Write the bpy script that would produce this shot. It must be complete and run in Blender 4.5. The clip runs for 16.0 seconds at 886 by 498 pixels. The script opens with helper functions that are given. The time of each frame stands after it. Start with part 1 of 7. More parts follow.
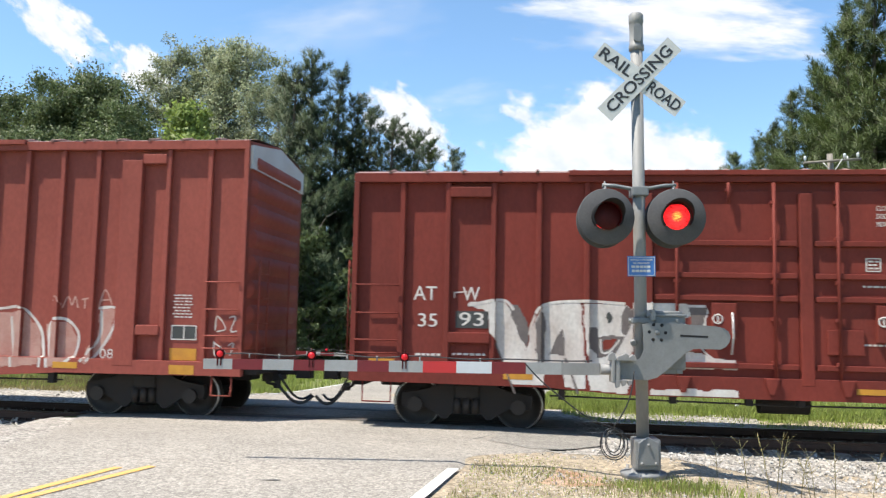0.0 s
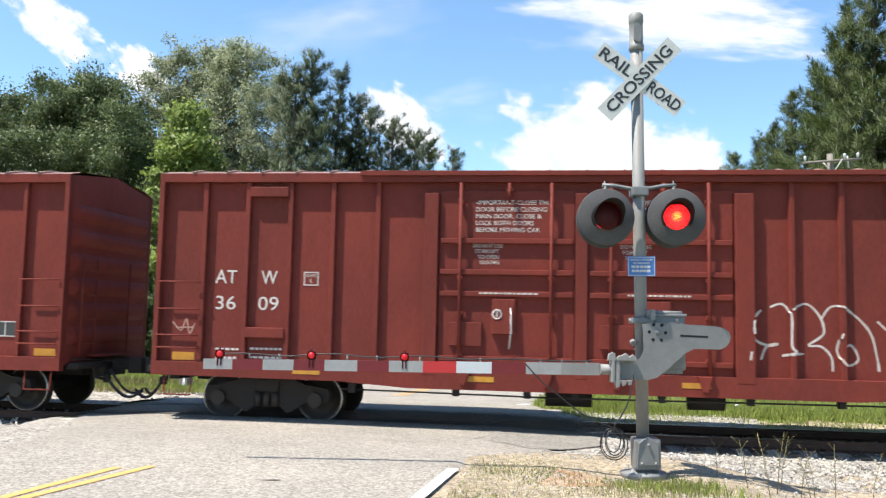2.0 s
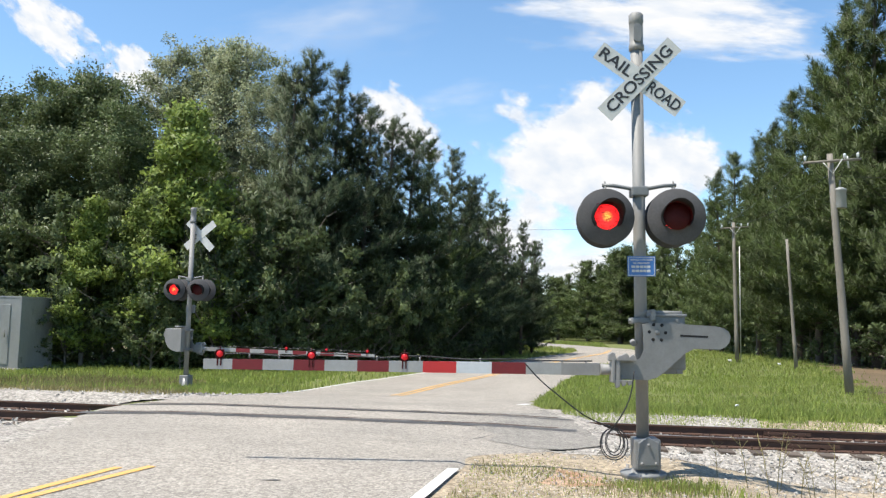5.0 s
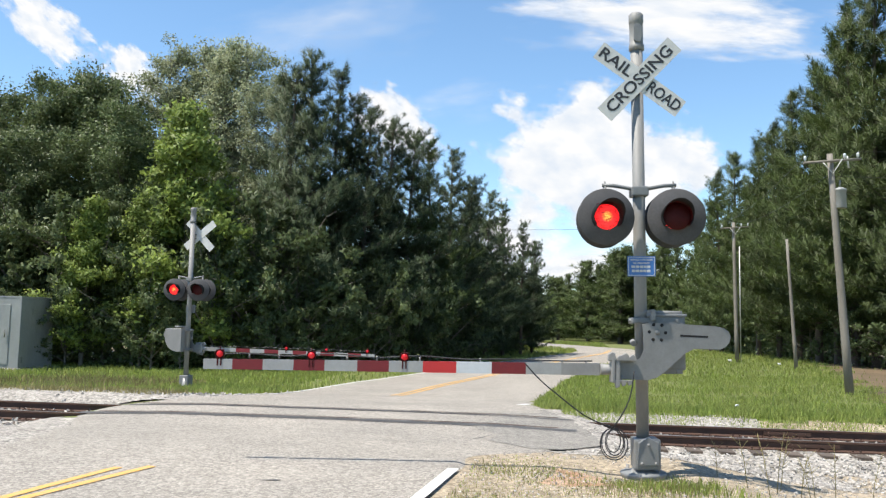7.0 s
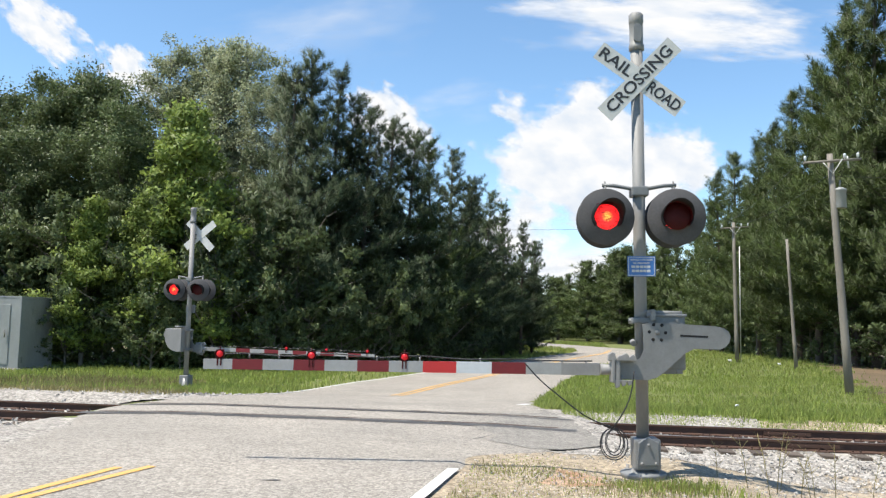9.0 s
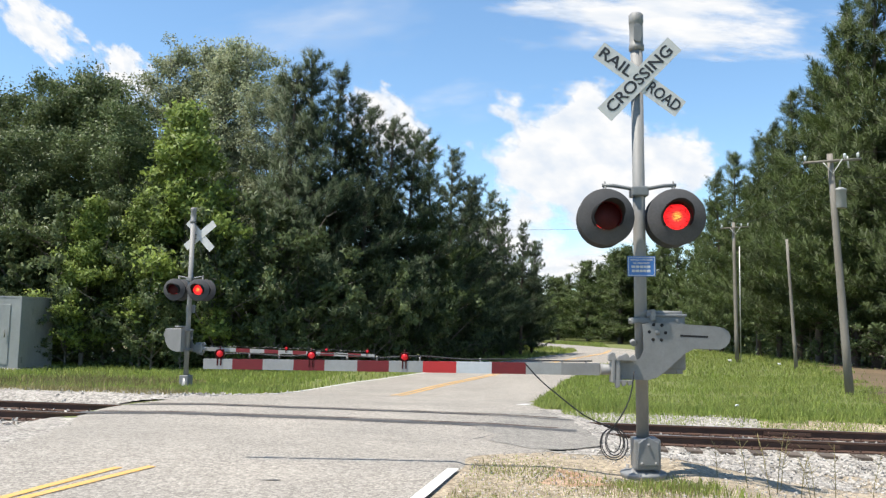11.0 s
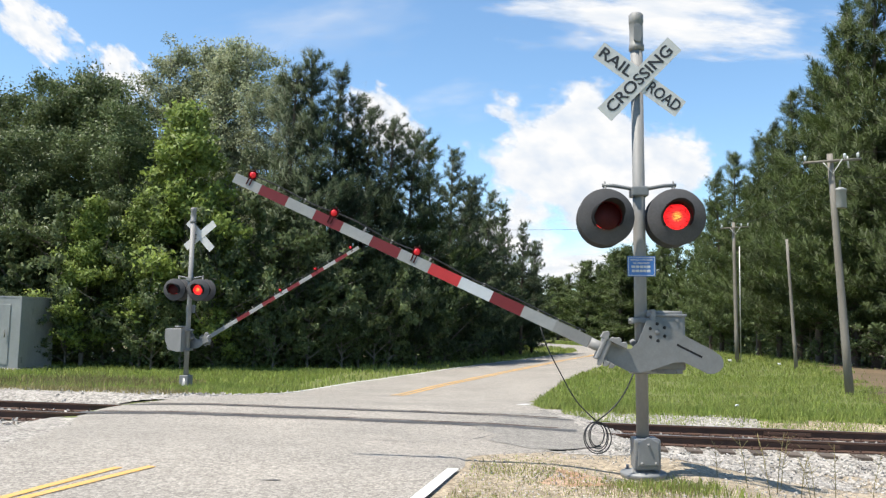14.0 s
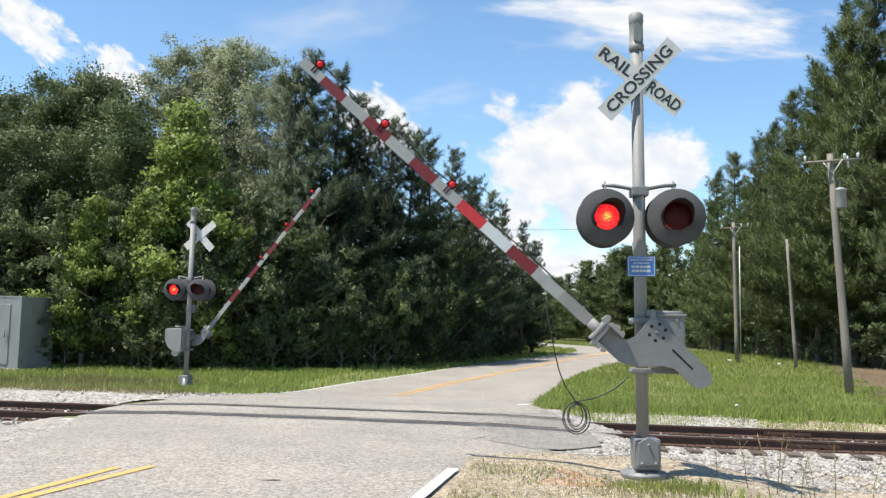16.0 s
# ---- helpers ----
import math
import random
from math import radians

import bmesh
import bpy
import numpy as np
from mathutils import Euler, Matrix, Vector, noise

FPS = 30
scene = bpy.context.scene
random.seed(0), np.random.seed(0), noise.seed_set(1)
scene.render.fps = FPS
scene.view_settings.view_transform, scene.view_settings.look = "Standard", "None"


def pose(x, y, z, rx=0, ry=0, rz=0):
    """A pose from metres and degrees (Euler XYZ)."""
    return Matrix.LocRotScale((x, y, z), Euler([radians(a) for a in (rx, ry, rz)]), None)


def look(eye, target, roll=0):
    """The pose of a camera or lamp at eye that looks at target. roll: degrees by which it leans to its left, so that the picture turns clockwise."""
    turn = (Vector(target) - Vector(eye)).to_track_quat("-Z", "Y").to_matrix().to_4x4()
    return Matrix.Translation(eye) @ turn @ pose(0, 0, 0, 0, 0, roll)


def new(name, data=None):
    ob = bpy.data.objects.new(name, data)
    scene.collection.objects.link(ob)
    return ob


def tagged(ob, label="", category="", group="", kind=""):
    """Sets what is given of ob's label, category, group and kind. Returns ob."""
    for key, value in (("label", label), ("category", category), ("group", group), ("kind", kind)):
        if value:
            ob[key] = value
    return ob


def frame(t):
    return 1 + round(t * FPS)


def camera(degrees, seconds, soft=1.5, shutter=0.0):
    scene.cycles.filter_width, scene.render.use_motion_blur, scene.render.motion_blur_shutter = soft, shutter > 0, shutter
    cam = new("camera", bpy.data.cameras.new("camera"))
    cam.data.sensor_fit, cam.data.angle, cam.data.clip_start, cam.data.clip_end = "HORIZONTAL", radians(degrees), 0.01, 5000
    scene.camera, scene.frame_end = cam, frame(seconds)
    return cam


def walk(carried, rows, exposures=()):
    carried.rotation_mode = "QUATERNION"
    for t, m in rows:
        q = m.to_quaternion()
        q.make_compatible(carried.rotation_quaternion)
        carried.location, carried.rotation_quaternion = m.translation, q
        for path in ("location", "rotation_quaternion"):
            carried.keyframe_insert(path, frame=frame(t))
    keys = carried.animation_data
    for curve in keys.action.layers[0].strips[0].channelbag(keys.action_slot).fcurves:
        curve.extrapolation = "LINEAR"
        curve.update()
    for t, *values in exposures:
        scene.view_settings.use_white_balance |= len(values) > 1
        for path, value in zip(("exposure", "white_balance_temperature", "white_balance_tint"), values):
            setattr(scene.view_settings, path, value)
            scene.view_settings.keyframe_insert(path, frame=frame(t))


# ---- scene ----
# One still camera on a tripod beside a level crossing. Rail tops lie at z = 0.
cam = camera(57.093, 16.0, 1.3, 0.1)
EYE = Vector((0.0, 0.0, 1.872))
AIM = EYE + Vector((0.0, math.cos(radians(5.01)), math.sin(radians(5.01))))
walk(cam, [(0.0, look(EYE, AIM, 1.2207)), (16.0, look(EYE, AIM, 1.2207))], [(0.0, 0.89), (1.5, 0.95), (3.0, 1.02), (3.7, 0.80), (4.4, 0.76), (16.0, 0.74)])

# ---- light ----
SUN_EL, SUN_FROM = 64.0, Vector((-0.925, -0.379, 0.0)).normalized()
world = bpy.data.worlds.new("world")
scene.world = world
world.use_nodes = True
wn, wl = world.node_tree.nodes, world.node_tree.links
sky = wn.new("ShaderNodeTexSky")
sky.sky_type, sky.sun_disc = "NISHITA", False
sky.sun_elevation = radians(SUN_EL)
sky.sun_rotation = math.atan2(SUN_FROM.x, SUN_FROM.y)
sky.air_density, sky.dust_density, sky.ozone_density = 1.0, 0.15, 4.0
wn["Background"].inputs["Strength"].default_value = 0.124
tint = wn.new("ShaderNodeHueSaturation")
tint.inputs["Saturation"].default_value = 1.03
tint.inputs["Hue"].default_value = 0.494
wl.new(sky.outputs["Color"], tint.inputs["Color"])
wl.new(tint.outputs["Color"], wn["Background"].inputs["Color"])
sun = new("sun", bpy.data.lights.new("sun", "SUN"))
sun.data.energy, sun.data.angle, sun.data.color = 5.0, radians(0.53), (1.0, 0.945, 0.85)
sun_to = -(SUN_FROM * math.cos(radians(SUN_EL)) + Vector((0, 0, math.sin(radians(SUN_EL)))))
sun.matrix_world = look((-30, -20, 60), Vector((-30, -20, 60)) + sun_to)

# ---- plan ----
# The track runs along local x of TRK, 15.27 m in front of the eye; local y is q, the way across it.
PSI, DC = 7.458, 15.274
TRK = pose(0, 0, 0, 0, 0, -PSI) @ pose(0, DC, 0)
TRK_INV = TRK.inverted()


def sm(a, b, x):
    t = np.clip((np.asarray(x, float) - a) / (b - a), 0, 1)
    return t * t * (3 - 2 * t)


# road centre line and the offsets of its two edges: q, s of centre, left, right
ROAD = [(-120, -24, 3.5, 3.7), (-40, -10.2, 3.5, 3.7), (-14, -5.6, 3.4, 4.0), (-8.4, -4.75, 3.0, 3.65), (-6.7, -4.45, 2.7, 3.5), (-5.6, -4.5, 2.35, 3.58), (-4.9, -4.55, 2.5, 3.68), (-4.4, -4.58, 2.68, 4.10), (-3.9, -4.64, 2.8, 4.62), (-3.5, -4.7, 2.85, 5.12), (-2.8, -4.85, 3.0, 5.66), (-2.0, -4.92, 3.3, 5.80),
        (-1.25, -5.0, 3.65, 5.80), (0.4, -5.0, 3.9, 5.55), (1.8, -4.95, 3.6, 5.12), (3, -4.9, 3.15, 4.80), (4.3, -4.84, 3.18, 4.62), (6, -4.75, 3.2, 4.35), (9, -4.55, 3.35, 4.2), (14, -3.8, 3.2, 4.0),
        (18.4, -2.8, 3.1, 3.5), (24, -1.6, 3.1, 3.3), (30, -0.35, 2.9, 3.2), (36, 0.9, 2.5, 3.5), (43, 2.3, 2.2, 3.7), (50, 3.7, 1.9, 3.9), (54, 4.5, 2.0, 3.9), (57, 4.9, 2.9, 3.8)]
# beyond, the road bends away to the wood: q, s of its centre
BEND = [(57, 4.9), (61, 4.4), (65, 2.5), (70, -0.3), (77, -4.0), (85, -9.0), (93, -16), (100, -25)]
RQ, RS, RL, RR = (np.array(c, float) for c in zip(*ROAD))


def to_track(x, y):
    c, s = math.cos(radians(PSI)), math.sin(radians(PSI))
    return x * c - y * s, x * s + y * c - DC


def to_world(s, q, z=0.0):
    return TRK @ Vector((s, q, z))


def road_gap(s, q):
    """Metres outside the asphalt's edge, negative on it."""
    c = np.interp(q, RQ, RS)
    gap = np.maximum(c - np.interp(q, RQ, RL) - s, s - c - np.interp(q, RQ, RR))
    gap = np.where(np.asarray(q) > 57, 99.0, gap)
    for (qa, sa), (qb, sb) in zip(BEND, BEND[1:]):
        dq, ds = qb - qa, sb - sa
        t = np.clip(((q - qa) * dq + (s - sa) * ds) / (dq * dq + ds * ds), 0, 1)
        gap = np.minimum(gap, np.hypot(q - qa - dq * t, s - sa - ds * t) - 3.4 + np.where(np.asarray(q) < 57, 2.0, 0.0))
    return gap


def road_z(s, q):
    hump = 0.045 * np.exp(-(np.asarray(q, float) / 2.2) ** 2) * sm(-8.6, -6.8, s) * sm(0.4, -1.2, s)
    return 0.01 - 0.43 * sm(1.8, 10, q) + 0.2 * sm(-1.2, -5.8, q) + hump


def ground_z(s, q):
    """The bare earth: level with the road at its edge, a shallow cut for the ballast, falling off beside the crossing."""
    out = road_gap(s, q)
    base = road_z(s, q) - 0.012 - 0.09 * sm(-0.15, -0.7, out)
    near = -0.34 * sm(1.3, 3.8, s) * sm(1.5, -1.0, q) * sm(-14, -9, q)
    near = near - 0.32 * sm(-8.5, -10.5, s) * sm(3.5, 0.5, q)
    bed = -0.26 * sm(3.4, 1.9, np.abs(q)) * sm(0.2, 1.4, out)
    foot = -0.10 * np.exp(-((np.asarray(s, float) - 1.1) ** 2 + (np.asarray(q, float) + 5.4) ** 2) / 0.5)
    return np.maximum(base + foot + np.minimum(near, bed), -0.75)


# ---- building helpers ----
def box(bm, x0, x1, y0, y1, z0, z1, bevel=0.0):
    vs = [bm.verts.new(v) for v in ((x0, y0, z0), (x1, y0, z0), (x1, y1, z0), (x0, y1, z0), (x0, y0, z1), (x1, y0, z1), (x1, y1, z1), (x0, y1, z1))]
    fs = [bm.faces.new([vs[i] for i in f]) for f in ((3, 2, 1, 0), (4, 5, 6, 7), (0, 1, 5, 4), (1, 2, 6, 5), (2, 3, 7, 6), (3, 0, 4, 7))]
    if bevel:
        bmesh.ops.bevel(bm, geom=list({e for f in fs for e in f.edges}), offset=bevel, segments=2, affect="EDGES", profile=0.6)
    return bm


def slab(bm, outline, y0, y1, bevel=0.0):
    """An outline in x and z, extruded from y0 to y1."""
    a = [bm.verts.new((x, y0, z)) for x, z in outline]
    b = [bm.verts.new((x, y1, z)) for x, z in outline]
    n = len(a)
    fs = [bm.faces.new(a), bm.faces.new(b[::-1])]
    fs += [bm.faces.new((a[i], b[i], b[(i + 1) % n], a[(i + 1) % n])) for i in range(n)]
    if bevel:
        bmesh.ops.bevel(bm, geom=list({e for f in fs[:2] for e in f.edges}), offset=bevel, segments=2, affect="EDGES", profile=0.6)
    bmesh.ops.recalc_face_normals(bm, faces=bm.faces)
    return bm


def tube(bm, points, radii, seg=10, caps=True):
    """A round bar along points."""
    pts = [Vector(p) for p in points]
    radii = radii if isinstance(radii, (list, tuple)) else [radii] * len(pts)
    rings, ref = [], None
    for i, p in enumerate(pts):
        d = (pts[min(i + 1, len(pts) - 1)] - pts[max(i - 1, 0)]).normalized()
        if ref is None:
            ref = d.orthogonal().normalized()
        ref = (ref - d * ref.dot(d)).normalized()
        o = d.cross(ref)
        rings.append([bm.verts.new(p + (ref * math.cos(a) + o * math.sin(a)) * radii[i]) for a in (2 * math.pi * k / seg for k in range(seg))])
    for a, b in zip(rings, rings[1:]):
        for k in range(seg):
            bm.faces.new((a[k], a[(k + 1) % seg], b[(k + 1) % seg], b[k])).smooth = True
    if caps:
        bm.faces.new(rings[0][::-1])
        bm.faces.new(rings[-1])
    return bm


def lathe(bm, profile, seg=28, m=Matrix()):
    """Radius and height pairs spun round local z, placed by m."""
    rings = []
    for r, z in profile:
        if r < 1e-5:
            rings.append([bm.verts.new(m @ Vector((0, 0, z)))])
        else:
            rings.append([bm.verts.new(m @ Vector((r * math.cos(a), r * math.sin(a), z))) for a in (2 * math.pi * k / seg for k in range(seg))])
    for a, b in zip(rings, rings[1:]):
        for k in range(seg):
            j = (k + 1) % seg
            f = [a[k % len(a)], a[j % len(a)], b[j % len(b)], b[k % len(b)]]
            f = list(dict.fromkeys(f))
            if len(f) > 2:
                bm.faces.new(f).smooth = True
    bmesh.ops.recalc_face_normals(bm, faces=bm.faces)
    return bm


def part(name, bm, material, parent=None, label="", m=None):
    me = bpy.data.meshes.new(name)
    bm.to_mesh(me)
    bm.free()
    me.materials.append(material)
    ob = new(name, me)
    ob.parent = parent
    if m is not None:
        ob.matrix_basis = m
    if label:
        tagged(ob, label)
    return ob


def share(name, me, parent, m, label=""):
    ob = new(name, me)
    ob.parent = parent
    ob.matrix_basis = m
    if label:
        tagged(ob, label)
    return ob


def mesh_of(name, verts, faces, material, smooth=False):
    me = bpy.data.meshes.new(name)
    verts = np.asarray(verts, np.float32)
    faces = np.asarray(faces, np.int32)
    k = faces.shape[1]
    me.vertices.add(len(verts))
    me.vertices.foreach_set("co", verts.ravel())
    me.loops.add(faces.size)
    me.loops.foreach_set("vertex_index", faces.ravel())
    me.polygons.add(len(faces))
    me.polygons.foreach_set("loop_start", np.arange(0, faces.size, k, dtype=np.int32))
    me.polygons.foreach_set("use_smooth", np.full(len(faces), smooth))
    me.update(calc_edges=True)
    me.materials.append(material)
    return me


def lettering(name, words, height, m, material, parent, width=None, spacing=1.0, label="", bold=0.0):
    """Letters of the built-in font, lying in local x and y of m, of that cap height."""
    cu = bpy.data.curves.new(name, "FONT")
    cu.body, cu.size, cu.align_x, cu.align_y = words, height / 0.69, "CENTER", "CENTER"
    cu.space_character, cu.extrude, cu.resolution_u, cu.offset = spacing, 0.0015, 3, bold
    tmp = bpy.data.objects.new(name, cu)
    me = bpy.data.meshes.new_from_object(tmp)
    bpy.data.objects.remove(tmp)
    xs = np.empty(len(me.vertices) * 3, np.float32)
    me.vertices.foreach_get("co", xs)
    xs = xs.reshape(-1, 3)
    if width:
        xs[:, 0] *= width / (xs[:, 0].max() - xs[:, 0].min())
        me.vertices.foreach_set("co", xs.ravel())
    me.materials.clear()
    me.materials.append(material)
    return share(name, me, parent, m, label)


# ---- materials ----
def material(name, color, rough=0.6, metal=0.0, second=None, scale=3.0, mix=0.5, grain=0.12, fine=60.0, bump=0.15, bump_scale=None, island=0.0, each=0.0, spec=0.5, coords="Object", stretch=(1, 1, 1), subsurface=0.0):
    m = bpy.data.materials.new(name)
    m.use_nodes = True
    nt, L = m.node_tree.nodes, m.node_tree.links
    b = nt["Principled BSDF"]
    b.inputs["Roughness"].default_value, b.inputs["Metallic"].default_value = rough, metal
    b.inputs["Specular IOR Level"].default_value = spec
    tc = nt.new("ShaderNodeTexCoord")
    mp = nt.new("ShaderNodeMapping")
    mp.inputs["Scale"].default_value = stretch
    L.new(tc.outputs[coords], mp.inputs["Vector"])

    def noise_of(sc, detail=5.0):
        n = nt.new("ShaderNodeTexNoise")
        n.inputs["Scale"].default_value, n.inputs["Detail"].default_value, n.inputs["Roughness"].default_value = sc, detail, 0.62
        L.new(mp.outputs["Vector"], n.inputs["Vector"])
        return n

    big, small = noise_of(scale), noise_of(fine, 3.0)
    ramp = nt.new("ShaderNodeValToRGB")
    ramp.color_ramp.elements[0].position, ramp.color_ramp.elements[1].position = 0.5 - 0.22, 0.5 + 0.22
    L.new(big.outputs["Fac"], ramp.inputs["Fac"])
    blend = nt.new("ShaderNodeMix")
    blend.data_type = "RGBA"
    blend.inputs["A"].default_value = (*color, 1)
    blend.inputs["B"].default_value = (*(second or [c * 0.72 for c in color]), 1)
    k = nt.new("ShaderNodeMath")
    k.operation = "MULTIPLY"
    k.inputs[1].default_value = mix
    L.new(ramp.outputs["Color"], k.inputs[0])
    L.new(k.outputs[0], blend.inputs["Factor"])
    hsv = nt.new("ShaderNodeHueSaturation")
    L.new(blend.outputs["Result"], hsv.inputs["Color"])
    val = nt.new("ShaderNodeMapRange")
    val.inputs["From Min"].default_value, val.inputs["From Max"].default_value = 0.25, 0.75
    val.inputs["To Min"].default_value, val.inputs["To Max"].default_value = 1 - grain, 1 + grain
    L.new(small.outputs["Fac"], val.inputs["Value"])
    last = val.outputs["Result"]
    for amount, node, out in ((island, "ShaderNodeNewGeometry", "Random Per Island"), (each, "ShaderNodeObjectInfo", "Random")):
        if amount:
            src = nt.new(node)
            mr = nt.new("ShaderNodeMapRange")
            mr.inputs["To Min"].default_value, mr.inputs["To Max"].default_value = 1 - amount, 1 + amount
            L.new(src.outputs[out], mr.inputs["Value"])
            mul = nt.new("ShaderNodeMath")
            mul.operation = "MULTIPLY"
            L.new(last, mul.inputs[0])
            L.new(mr.outputs["Result"], mul.inputs[1])
            last = mul.outputs[0]
    L.new(last, hsv.inputs["Value"])
    L.new(hsv.outputs["Color"], b.inputs["Base Color"])
    if bump:
        bp = nt.new("ShaderNodeBump")
        bp.inputs["Strength"].default_value, bp.inputs["Distance"].default_value = bump, 0.01 if bump_scale is None else 0.03
        src = small if bump_scale is None else noise_of(bump_scale, 4.0)
        L.new(src.outputs["Fac"], bp.inputs["Height"])
        L.new(bp.outputs["Normal"], b.inputs["Normal"])
    rr = nt.new("ShaderNodeMapRange")
    rr.inputs["To Min"].default_value, rr.inputs["To Max"].default_value = max(0.03, rough - 0.1), min(1, rough + 0.1)
    L.new(big.outputs["Fac"], rr.inputs["Value"])
    L.new(rr.outputs["Result"], b.inputs["Roughness"])
    return m


def leafy(name, color, second, rough=0.55, glow=0.35):
    """Leaves: each clump its own shade, some light passing through."""
    m = material(name, color, rough, 0, second, 1.1, 0.9, 0.22, 5.0, 0.0, island=0.30, each=0.16, spec=0.25)
    nt, L = m.node_tree.nodes, m.node_tree.links
    b = nt["Principled BSDF"]
    src = b.inputs["Base Color"].links[0].from_socket
    tr = nt.new("ShaderNodeBsdfTranslucent")
    mix = nt.new("ShaderNodeMixShader")
    mix.inputs["Fac"].default_value = glow
    L.new(src, tr.inputs["Color"])
    L.new(b.outputs["BSDF"], mix.inputs[1])
    L.new(tr.outputs["BSDF"], mix.inputs[2])
    L.new(mix.outputs["Shader"], nt["Material Output"].inputs["Surface"])
    return m


def pebbly(m, size, amount, bump):
    """Adds small stones to a surface: cells of their own shade with sunken rims."""
    nt, L = m.node_tree.nodes, m.node_tree.links
    b = nt["Principled BSDF"]
    tc = nt.new("ShaderNodeTexCoord")
    vor = nt.new("ShaderNodeTexVoronoi")
    vor.inputs["Scale"].default_value = 1 / size
    L.new(tc.outputs["Object"], vor.inputs["Vector"])
    sep = nt.new("ShaderNodeSeparateColor")
    L.new(vor.outputs["Color"], sep.inputs["Color"])
    mr = nt.new("ShaderNodeMapRange")
    mr.inputs["To Min"].default_value, mr.inputs["To Max"].default_value = 1 - amount, 1 + amount
    L.new(sep.outputs["Red"], mr.inputs["Value"])
    hsv = nt.new("ShaderNodeHueSaturation")
    L.new(b.inputs["Base Color"].links[0].from_socket, hsv.inputs["Color"])
    L.new(mr.outputs["Result"], hsv.inputs["Value"])
    L.new(hsv.outputs["Color"], b.inputs["Base Color"])
    bp = nt.new("ShaderNodeBump")
    bp.invert = True
    bp.inputs["Strength"].default_value, bp.inputs["Distance"].default_value = bump, size * 0.5
    L.new(vor.outputs["Distance"], bp.inputs["Height"])
    if b.inputs["Normal"].links:
        L.new(b.inputs["Normal"].links[0].from_socket, bp.inputs["Normal"])
    L.new(bp.outputs["Normal"], b.inputs["Normal"])
    return m


def plain(name, color, rough=0.5, metal=0.0, emit=0.0):
    m = bpy.data.materials.new(name)
    m.use_nodes = True
    b = m.node_tree.nodes["Principled BSDF"]
    b.inputs["Base Color"].default_value, b.inputs["Roughness"].default_value, b.inputs["Metallic"].default_value = (*color, 1), rough, metal
    if emit:
        b.inputs["Emission Color"].default_value, b.inputs["Emission Strength"].default_value = (*color, 1), emit
    return m


